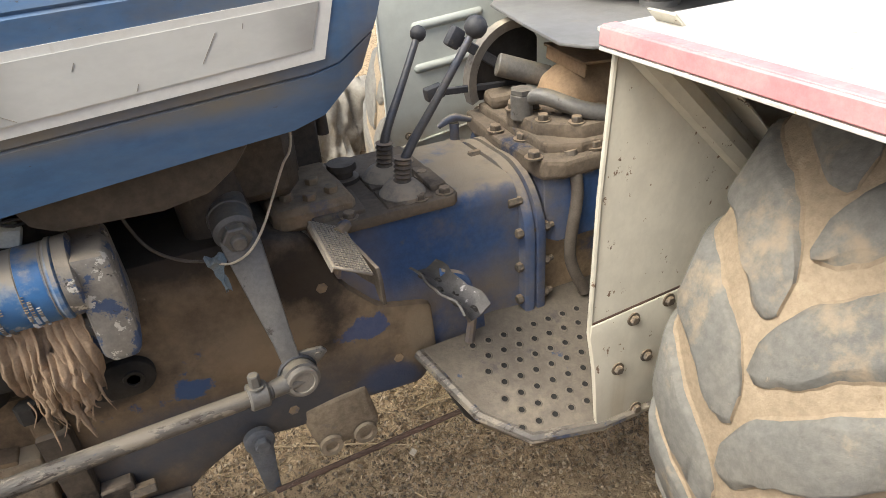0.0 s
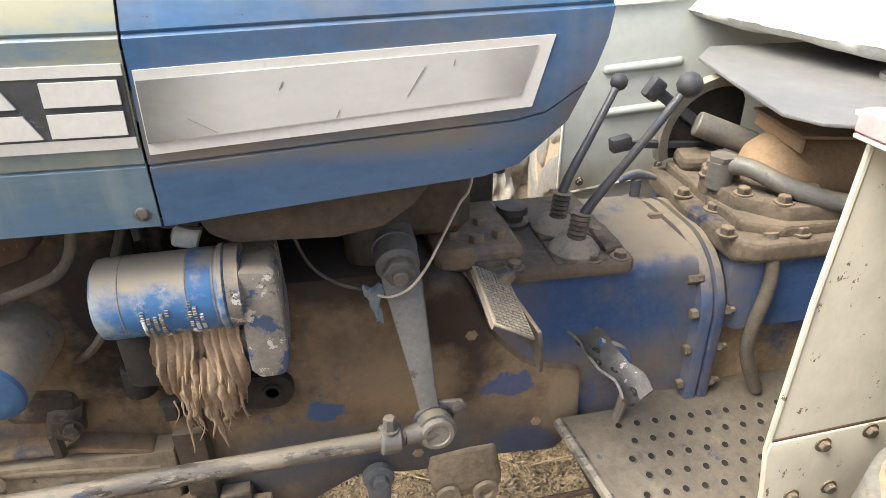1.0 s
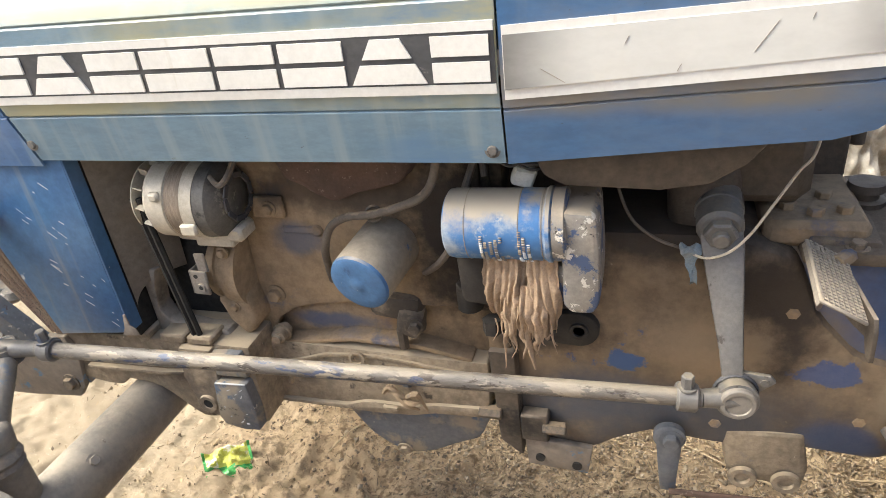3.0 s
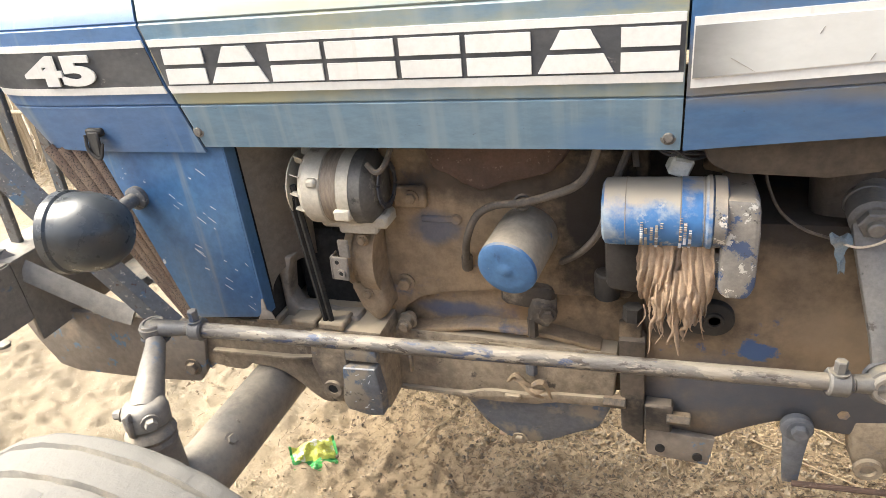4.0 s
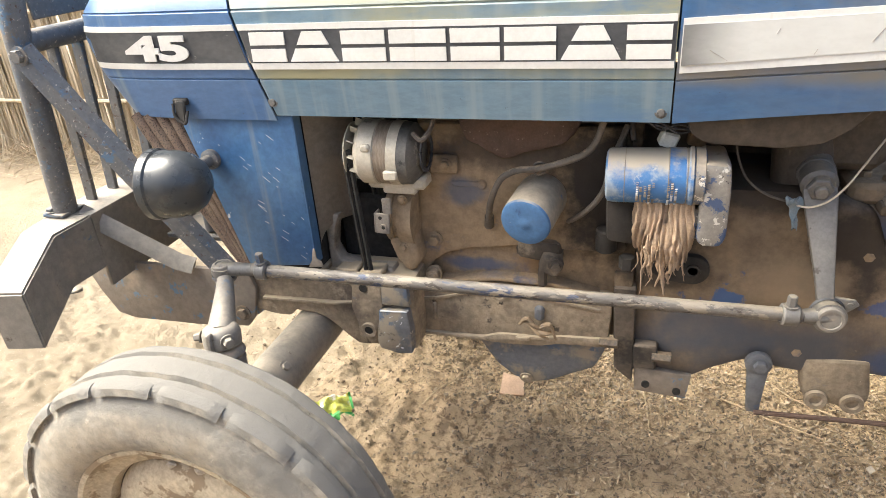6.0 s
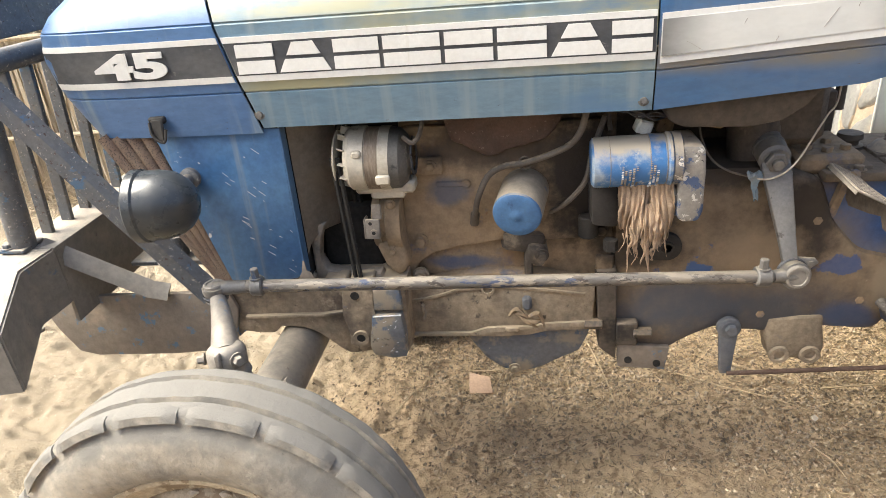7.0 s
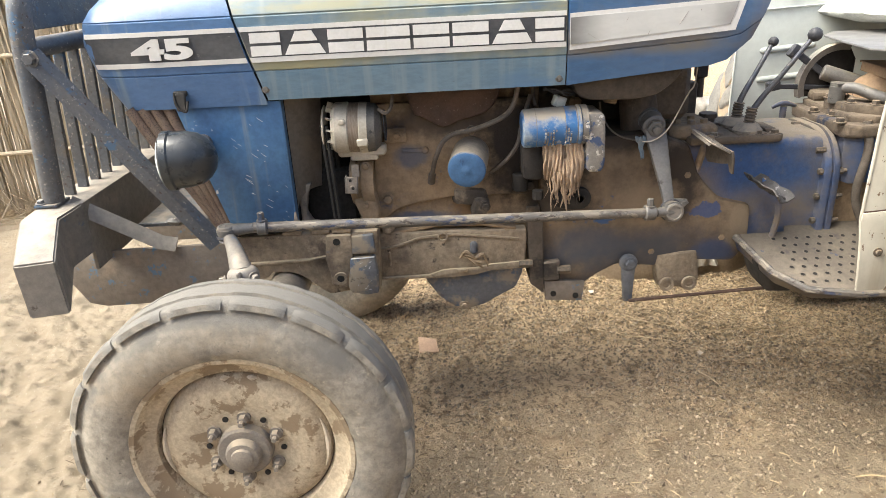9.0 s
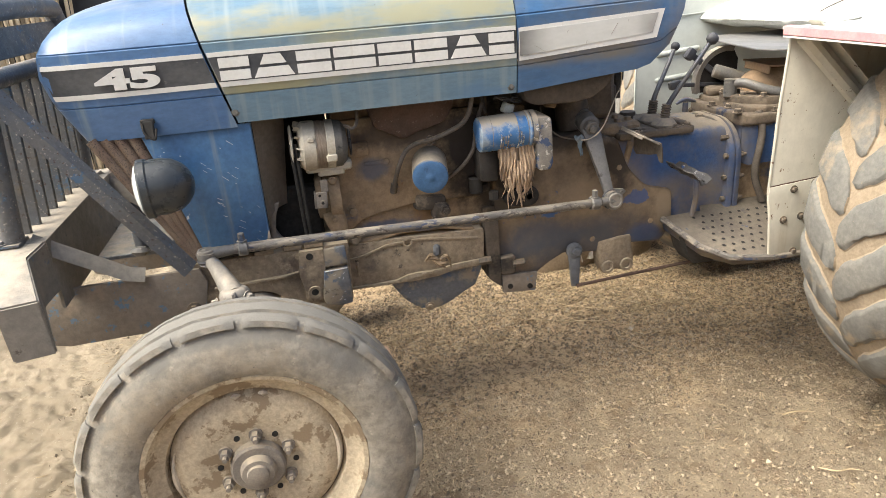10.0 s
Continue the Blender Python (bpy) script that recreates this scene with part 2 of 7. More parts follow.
M_white = material("white_decal", ((0.62, 0.612, 0.58), (0.575, 0.563, 0.528)), 8.0, 0.42, patches=(((0.31, 0.284, 0.241), 26.0, 0.755, 0.775), ((0.533, 0.503, 0.439), 4.0, 0.60, 0.85)), bump=0.02, streaks=((0.516, 0.49, 0.43), 40.0, 0.68, 0.76), grain=0.18)
M_band = material("black_decal", ((0.035, 0.037, 0.042), (0.075, 0.075, 0.075)), 9.0, 0.5, patches=(((0.26, 0.25, 0.23), 45.0, 0.66, 0.74),), bump=0.02, stretch=(0.6, 1, 1))
M_silver = material("silver_decal", ((0.54, 0.538, 0.508), (0.486, 0.484, 0.455)), 2.2, 0.36, patches=(((0.243, 0.234, 0.216), 30.0, 0.745, 0.76), ((0.378, 0.365, 0.324), 3.0, 0.56, 0.8)), bump=0.02, stretch=(0.5, 1, 1), bands=(((0.14, 0.138, 0.132), 0, -0.2, 0.07, 0.06, 0.18, 0.50), ((0.243, 0.234, 0.221), 0, 0.385, 0.6, 0.04, 0.36, 0.62), ((0.306, 0.297, 0.279), 2, 1.0, 1.206, 0.008, 0.48, 0.72)), grain=0.22)
# Dark spots under the bonnet and beside the filter paint oily grime and shade together.
M_block = material("dusty_engine", ((0.295, 0.215, 0.135), (0.225, 0.165, 0.105)), 3.0, 0.9, patches=(((0.07, 0.092, 0.15), 4.0, 0.57, 0.68), ((0.072, 0.052, 0.036), 3.4, 0.50, 0.70), ((0.32, 0.245, 0.16), 6.0, 0.57, 0.72), ((0.05, 0.04, 0.033), 11.0, 0.62, 0.72), ((0.35, 0.27, 0.175), 50.0, 0.67, 0.75), ((0.22, 0.11, 0.045), 7.0, 0.66, 0.74)), bump=0.5, bump_scale=80, grain=0.8, spots=(((0.085, 0.11, 0.16), -0.40, 0.90, 0.055, 0.035, 0.7), ((0.03, 0.023, 0.018), -0.08, 0.92, 0.13, 0.19, 1.0), ((0.035, 0.027, 0.02), -0.02, 0.76, 0.06, 0.08, 0.9), ((0.22, 0.125, 0.055), -0.245, 0.745, 0.05, 0.05, 0.6), ((0.085, 0.105, 0.16), -0.38, 0.712, 0.09, 0.018, 0.8), ((0.05, 0.036, 0.027), -0.30, 1.0, 0.20, 0.05, 0.8)))
M_gear = material("dusty_blue_casting", ((0.026, 0.072, 0.195), (0.040, 0.088, 0.20)), 5.0, 0.62, patches=(((0.18, 0.145, 0.105), 3.0, 0.60, 0.78), ((0.13, 0.11, 0.09), 12.0, 0.62, 0.78), ((0.27, 0.215, 0.155), 40.0, 0.67, 0.75)), bump=0.4, up_dust_or_dim=((0.27, 0.22, 0.16), 0.22), bands=(((0.21, 0.165, 0.115), 2, 0.45, 0.725, 0.06, 0.30, 0.56), ((0.17, 0.13, 0.09), 0, 0.2, 0.49, 0.06, 0.30, 0.58), ((0.16, 0.135, 0.10), 0, 0.73, 0.9, 0.05, 0.40, 0.66)))
M_frame = material("dusty_frame_casting", ((0.275, 0.22, 0.155), (0.21, 0.168, 0.12)), 4.0, 0.85, patches=(((0.07, 0.10, 0.17), 5.0, 0.59, 0.68), ((0.09, 0.07, 0.054), 5.0, 0.50, 0.68), ((0.33, 0.27, 0.195), 12.0, 0.58, 0.70), ((0.07, 0.057, 0.045), 24.0, 0.60, 0.68), ((0.42, 0.36, 0.27), 70.0, 0.66, 0.72)), bump=0.5, up_dust_or_dim=((0.35, 0.285, 0.20), 0.25), grain=0.95)
M_plate = material("rusty_blue_plate", ((0.205, 0.172, 0.138), (0.165, 0.14, 0.115)), 4.0, 0.7, patches=(((0.10, 0.165, 0.24), 22.0, 0.57, 0.62), ((0.27, 0.215, 0.16), 6.0, 0.58, 0.75), ((0.10, 0.075, 0.06), 14.0, 0.60, 0.70), ((0.40, 0.35, 0.28), 50.0, 0.69, 0.74)), bump=0.35, grain=0.6)
M_dark = material("dull_black", ((0.0154, 0.014, 0.0126), (0.035, 0.0294, 0.0252)), 8.0, 0.8, bump=0.25)
M_grime = material("oily_brown_grime", ((0.050, 0.040, 0.032), (0.085, 0.067, 0.050)), 6.0, 0.75, patches=(((0.19, 0.155, 0.115), 9.0, 0.58, 0.72), ((0.02, 0.017, 0.015), 7.0, 0.56, 0.68)), bump=0.35, up_dust_or_dim=((0.20, 0.16, 0.12), 0.15), grain=0.8)
# Near-black that paints shade into holes and the radiator; the belt is truly black.
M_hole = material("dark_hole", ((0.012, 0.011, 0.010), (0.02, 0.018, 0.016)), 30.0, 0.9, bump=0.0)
M_steel = material("worn_painted_steel", ((0.124, 0.12, 0.116), (0.157, 0.148, 0.135)), 10.0, 0.5, 0.2, patches=(((0.0449, 0.0711, 0.127), 8.0, 0.58, 0.65), ((0.217, 0.191, 0.153), 9.0, 0.56, 0.68), ((0.0599, 0.0524, 0.0449), 30.0, 0.62, 0.68)), bump=0.25, up_dust_or_dim=((0.232, 0.202, 0.157), 0.10), grain=0.5)
M_guard = material("blue_grey_guard", ((0.0975, 0.109, 0.125), (0.129, 0.125, 0.121)), 6.0, 0.5, 0.15, patches=(((0.172, 0.144, 0.113), 7.0, 0.54, 0.70), ((0.078, 0.133, 0.203), 14.0, 0.60, 0.64), ((0.34, 0.315, 0.28), 120.0, 0.60, 0.64), ((0.07, 0.045, 0.035), 90.0, 0.60, 0.65)), bump=0.3, up_dust_or_dim=((0.257, 0.222, 0.179), 0.06), grain=0.6)
M_rod = material("flaking_rod_paint", ((0.136, 0.121, 0.104), (0.106, 0.0972, 0.0894)), 9.0, 0.5, 0.1, patches=(((0.235, 0.205, 0.165), 34.0, 0.52, 0.545), ((0.045, 0.058, 0.10), 30.0, 0.58, 0.60), ((0.05, 0.04, 0.034), 60.0, 0.575, 0.60)), bump=0.6, stretch=(0.35, 1, 1), up_dust_or_dim=((0.212, 0.181, 0.14), 0.06), grain=0.7)
M_lever = material("dark_lever_steel", ((0.075, 0.082, 0.105), (0.12, 0.112, 0.105)), 18.0, 0.45, 0.3, patches=(((0.035, 0.055, 0.12), 12.0, 0.58, 0.66),), bump=0.15)
M_wing = material("grey_bumper_plate", ((0.215, 0.195, 0.168), (0.175, 0.158, 0.137)), 4.0, 0.6, 0.05, patches=(((0.28, 0.24, 0.19), 5.0, 0.54, 0.74), ((0.12, 0.145, 0.18), 14.0, 0.62, 0.68), ((0.10, 0.08, 0.065), 20.0, 0.62, 0.70), ((0.36, 0.32, 0.265), 45.0, 0.67, 0.72)), bump=0.3, up_dust_or_dim=((0.34, 0.295, 0.235), 0.04), grain=0.6)
M_shroud = material("grey_brown_shroud", ((0.29, 0.25, 0.205), (0.21, 0.18, 0.15)), 6.0, 0.6, patches=(((0.31, 0.258, 0.201), 7.0, 0.58, 0.72), ((0.0918, 0.0803, 0.0688), 9.0, 0.6, 0.75)), bump=0.3, streaks=((0.298, 0.252, 0.201), 30.0, 0.55, 0.7))
M_dusttop = material("thick_tan_dust", ((0.164, 0.128, 0.0929), (0.109, 0.0868, 0.0641)), 6.0, 0.95, patches=(((0.032, 0.0417, 0.0738), 6.0, 0.60, 0.68), ((0.0641, 0.05, 0.0397), 9.0, 0.54, 0.68), ((0.205, 0.164, 0.115), 14.0, 0.60, 0.72)), bump=0.7, bump_scale=60)
M_tan = material("tan_rusty_paint", ((0.33, 0.22, 0.13), (0.27, 0.185, 0.115)), 7.0, 0.8, patches=(((0.2, 0.1, 0.055), 12.0, 0.60, 0.7),), bump=0.3)
M_sump = material("blue_grey_sump", ((0.105, 0.114, 0.132), (0.13, 0.130, 0.132)), 6.0, 0.7, patches=(((0.235, 0.20, 0.152), 9.0, 0.49, 0.60), ((0.08, 0.105, 0.15), 11.0, 0.57, 0.63), ((0.42, 0.39, 0.33), 34.0, 0.65, 0.68), ((0.06, 0.052, 0.045), 20.0, 0.60, 0.67)), bump=0.45, grain=0.6)
# Dark spots under the tank, filter and arm: grime with shade painted in.
M_bell = material("dusty_bell_housing", ((0.225, 0.163, 0.102), (0.165, 0.12, 0.077)), 2.6, 0.85, patches=(((0.04, 0.085, 0.20), 4.6, 0.60, 0.65), ((0.078, 0.057, 0.04), 2.6, 0.48, 0.70), ((0.27, 0.20, 0.128), 5.0, 0.58, 0.74), ((0.33, 0.255, 0.17), 50.0, 0.66, 0.74), ((0.20, 0.10, 0.045), 6.0, 0.68, 0.76)), bump=0.4, bump_scale=80, bands=(((0.078, 0.078, 0.085), 2, 0.3, 0.645, 0.05, 0.36, 0.62),), grain=0.8, spots=(((0.04, 0.10, 0.24), 0.155, 0.683, 0.034, 0.022, 0.9, 1), ((0.04, 0.085, 0.21), 0.455, 0.69, 0.050, 0.026, 0.75, 1), ((0.035, 0.026, 0.02), 0.37, 0.80, 0.09, 0.14, 0.95), ((0.03, 0.024, 0.02), 0.03, 0.88, 0.11, 0.14, 1.0), ((0.035, 0.027, 0.021), 0.22, 0.945, 0.20, 0.07, 0.9), ((0.04, 0.08, 0.18), 0.50, 0.56, 0.07, 0.04, 0.6), ((0.075, 0.085, 0.108), 0.14, 0.60, 0.15, 0.06, 0.7), ((0.04, 0.032, 0.026), 0.03, 0.735, 0.10, 0.05, 0.85), ((0.27, 0.20, 0.13), 0.30, 0.72, 0.10, 0.07, 0.7), ((0.29, 0.225, 0.15), 0.565, 0.645, 0.045, 0.07, 0.85)))
M_alu = material("dusty_aluminium", ((0.50, 0.455, 0.37), (0.39, 0.355, 0.29)), 10.0, 0.6, 0.15, patches=(((0.14, 0.119, 0.0939), 12.0, 0.60, 0.70),), bump=0.3, grain=0.4)
M_rust = material("rusty_manifold", ((0.104, 0.064, 0.048), (0.076, 0.0496, 0.0384)), 12.0, 0.9, patches=(((0.192, 0.152, 0.12), 80.0, 0.62, 0.66),), bump=0.6, bump_scale=60)
# The coat on upward faces darkens the tread in colour against strong top light.
M_tyre = material("dusty_tyre", ((0.30, 0.27, 0.222), (0.245, 0.222, 0.185)), 3.0, 0.9, patches=(((0.38, 0.315, 0.23), 2.6, 0.46, 0.70), ((0.135, 0.125, 0.112), 3.4, 0.50, 0.74), ((0.42, 0.375, 0.305), 26.0, 0.60, 0.70), ((0.11, 0.10, 0.092), 18.0, 0.62, 0.74), ((0.10, 0.09, 0.08), 60.0, 0.64, 0.70)), bump=1.0, bump_scale=30, up_dust_or_dim=((0.15, 0.142, 0.127), 0.44), grain=1.0)
M_lug = material("tread_rubber", ((0.128, 0.126, 0.117), (0.16, 0.152, 0.135)), 5.0, 0.85, patches=(((0.26, 0.212, 0.152), 5.0, 0.54, 0.66), ((0.115, 0.112, 0.105), 12.0, 0.58, 0.74), ((0.27, 0.225, 0.165), 50.0, 0.65, 0.74)), bump=0.6, bump_scale=60, grain=0.6)
M_mud = material("caked_dust_rubber", ((0.275, 0.218, 0.153), (0.235, 0.184, 0.127)), 6.0, 0.95, patches=(((0.16, 0.145, 0.125), 9.0, 0.64, 0.76), ((0.19, 0.14, 0.09), 30.0, 0.60, 0.72), ((0.33, 0.27, 0.19), 14.0, 0.64, 0.74)), bump=1.0, bump_scale=45)
M_rim = material("dusty_cream_rim", ((0.47, 0.395, 0.285), (0.405, 0.335, 0.24)), 7.0, 0.75, patches=(((0.25, 0.19, 0.125), 11.0, 0.515, 0.55), ((0.20, 0.12, 0.07), 30.0, 0.66, 0.72), ((0.54, 0.475, 0.38), 30.0, 0.64, 0.70), ((0.13, 0.10, 0.075), 45.0, 0.68, 0.73)), bump=0.45, grain=0.8)
M_fender = material("grey_fender_paint", ((0.50, 0.475, 0.40), (0.475, 0.445, 0.37)), 2.0, 0.42, patches=(((0.40, 0.34, 0.25), 2.5, 0.60, 0.85), ((0.11, 0.075, 0.05), 26.0, 0.655, 0.67), ((0.30, 0.24, 0.16), 12.0, 0.70, 0.80), ((0.15, 0.095, 0.06), 48.0, 0.645, 0.66)), bump=0.05, stretch=(1, 1, 0.7), streaks=((0.37, 0.31, 0.22), 16.0, 0.56, 0.76), grain=0.3)
M_fender_in = material("pale_green_grey_paint", ((0.521, 0.544, 0.502), (0.484, 0.507, 0.465)), 2.0, 0.38, patches=(((0.372, 0.326, 0.251), 2.5, 0.62, 0.85), ((0.13, 0.107, 0.0837), 50.0, 0.73, 0.745)), bump=0.05, bands=(((0.335, 0.288, 0.219), 2, 0.4, 0.83, 0.04, 0.30, 0.60),), grain=0.2)
M_fender_top = material("white_fender_paint", ((0.581, 0.568, 0.537), (0.528, 0.506, 0.466)), 4.0, 0.5, patches=(((0.387, 0.326, 0.238), 5.0, 0.54, 0.76), ((0.352, 0.29, 0.211), 60.0, 0.62, 0.72)), bump=0.1, grain=0.6)
M_red = material("faded_red_paint", ((0.57, 0.235, 0.25), (0.60, 0.32, 0.32)), 9.0, 0.55, patches=(((0.58, 0.47, 0.40), 26.0, 0.64, 0.74),), bump=0.08, grain=0.4)
M_blackgloss = material("black_lamp_shell", ((0.028, 0.032, 0.036), (0.05, 0.054, 0.056)), 7.0, 0.28, patches=(((0.12, 0.115, 0.105), 8.0, 0.58, 0.82), ((0.008, 0.008, 0.008), 14.0, 0.69, 0.70)), bump=0.06)
M_rubber = material("black_rubber", ((0.03, 0.032, 0.04), (0.055, 0.055, 0.06)), 20.0, 0.6, patches=(((0.2, 0.17, 0.13), 20.0, 0.58, 0.74),), bump=0.1)
M_label = material("blue_label", ((0.04, 0.14, 0.33), (0.06, 0.17, 0.37)), 8.0, 0.4, patches=(((0.36, 0.36, 0.34), 12.0, 0.58, 0.70),), bump=0.05, up_dust_or_dim=((0.36, 0.315, 0.25), 0.10), grain=0.4)
M_bluefilter = material("bright_blue_filter", ((0.034, 0.098, 0.225), (0.052, 0.125, 0.25)), 5.0, 0.6, patches=(((0.30, 0.29, 0.27), 16.0, 0.62, 0.74), ((0.03, 0.07, 0.16), 22.0, 0.60, 0.68), ((0.45, 0.46, 0.46), 60.0, 0.66, 0.70)), bump=0.12, up_dust_or_dim=((0.30, 0.26, 0.20), 0.10))
M_filtercan = material("dust_over_blue_can", ((0.34, 0.29, 0.225), (0.28, 0.238, 0.185)), 5.0, 0.85, patches=(((0.06, 0.13, 0.27), 7.0, 0.585, 0.64), ((0.22, 0.185, 0.14), 20.0, 0.60, 0.72)), bump=0.15)
M_filterwhite = material("dusty_filter_label", ((0.32, 0.345, 0.36), (0.24, 0.295, 0.35)), 6.0, 0.72, patches=(((0.045, 0.14, 0.32), 9.0, 0.40, 0.54), ((0.40, 0.40, 0.37), 26.0, 0.58, 0.68)), bump=0.08, up_dust_or_dim=((0.37, 0.32, 0.25), 0.28), grain=0.6)
M_rag = material("brown_rag_cloth", ((0.40, 0.285, 0.19), (0.30, 0.215, 0.142)), 16.0, 0.95, patches=(((0.12, 0.084, 0.06), 30.0, 0.60, 0.75),), bump=0.7, bump_scale=300)
M_cream = material("pale_string", ((0.55, 0.48, 0.38), (0.42, 0.36, 0.28)), 40.0, 0.9, bump=0.3)
M_hose = material("dusty_hose", ((0.09, 0.075, 0.06), (0.13, 0.108, 0.088)), 20.0, 0.7, bump=0.15, up_dust_or_dim=(DUST, 0.15))
M_bolt = material("dusty_bolt", ((0.17, 0.135, 0.10), (0.10, 0.088, 0.075)), 60.0, 0.7, 0.3, bump=0.15, up_dust_or_dim=(DUST, 0.2))
M_sack = material("white_woven_sack", ((0.629, 0.646, 0.612), (0.561, 0.578, 0.535)), 6.0, 0.7, patches=(((0.383, 0.357, 0.289), 6.0, 0.62, 0.8),), bump=0.3, bump_scale=260)
M_sackdirty = material("grimy_sack", ((0.45, 0.43, 0.39), (0.36, 0.33, 0.28)), 5.0, 0.8, patches=(((0.24, 0.19, 0.13), 4.0, 0.54, 0.7),), bump=0.4, bump_scale=200)
M_tray = material("grey_seat_pan", ((0.165, 0.164, 0.163), (0.195, 0.19, 0.185)), 3.0, 0.46, 0.2, patches=(((0.24, 0.208, 0.168), 4.0, 0.60, 0.78),), bump=0.08, grain=0.3)
M_bright = material("scuffed_bright_steel", ((0.085, 0.08, 0.077), (0.055, 0.052, 0.05)), 30.0, 0.5, 0.3, patches=(((0.32, 0.31, 0.30), 60.0, 0.60, 0.64), ((0.05, 0.045, 0.04), 22.0, 0.54, 0.62)), bump=0.3)
M_head = material("chipped_filter_head", ((0.26, 0.235, 0.20), (0.20, 0.185, 0.165)), 9.0, 0.6, patches=(((0.055, 0.085, 0.16), 24.0, 0.53, 0.57), ((0.05, 0.045, 0.04), 40.0, 0.60, 0.64), ((0.55, 0.52, 0.46), 44.0, 0.585, 0.61)), bump=0.35, up_dust_or_dim=((0.36, 0.30, 0.225), 0.2))
M_skirt = material("dusty_grey_skirt", ((0.23, 0.20, 0.165), (0.17, 0.15, 0.13)), 14.0, 0.85, patches=(((0.30, 0.25, 0.19), 10.0, 0.56, 0.7),), bump=0.3, up_dust_or_dim=((0.33, 0.275, 0.205), 0.2))
M_skirtdark = material("dusty_black_cap", ((0.075, 0.072, 0.066), (0.12, 0.112, 0.10)), 14.0, 0.6, patches=(((0.24, 0.22, 0.185), 22.0, 0.60, 0.66), ((0.02, 0.02, 0.02), 18.0, 0.60, 0.68)), bump=0.25)
M_stator = material("brown_laminations", ((0.25, 0.20, 0.15), (0.17, 0.135, 0.10)), 40.0, 0.6, 0.1, bump=0.4, stretch=(6, 1, 1))
M_foot = material("trodden_steel_plate", ((0.158, 0.133, 0.103), (0.127, 0.107, 0.084)), 5.0, 0.7, 0.1, patches=(((0.0713, 0.0649, 0.0634), 6.0, 0.60, 0.68), ((0.214, 0.179, 0.135), 8.0, 0.56, 0.70), ((0.0554, 0.0713, 0.111), 20.0, 0.66, 0.70)), bump=0.3)
M_grille = material("rusty_grille", ((0.15, 0.10, 0.075), (0.20, 0.145, 0.105)), 20.0, 0.8, bump=0.2, dots=330.0)

# ---- ground ----
def ground_height(x, y):
    v = Vector((x, y, 0))
    near = 1.0 / (1.0 + 0.004 * (x * x + y * y))
    fine = 1.0 / (1.0 + (max(abs(x + 0.6) - 2.0, abs(y - 0.5) - 1.8, 0) / 0.5) ** 2)
    return near * (0.022 * noise.noise(v * 1.3) + fine * (0.014 * noise.noise(v * 5.1) + 0.016 * noise.noise(v * 13.0) + 0.012 * noise.noise(v * 27.0) + 0.006 * noise.noise(v * 52.0) + (0.026 * noise.noise(v * 9.3) - 0.030 * abs(noise.noise(v * 15.0)) + 0.012 * noise.noise(v * 34.0)) * (0.5 - 0.5 * math.tanh(3 * (x + 0.5)))))


def axis_points(lo, hi, step, far):
    mid = list(np.arange(lo, hi + 1e-6, step))
    out, d = [], step
    while (out[-1] if out else hi) < far:
        d *= 1.22
        out.append((out[-1] if out else hi) + d)
    left, d = [], step
    while (left[-1] if left else lo) > -far:
        d *= 1.22
        left.append((left[-1] if left else lo) - d)
    return left[::-1] + mid + out


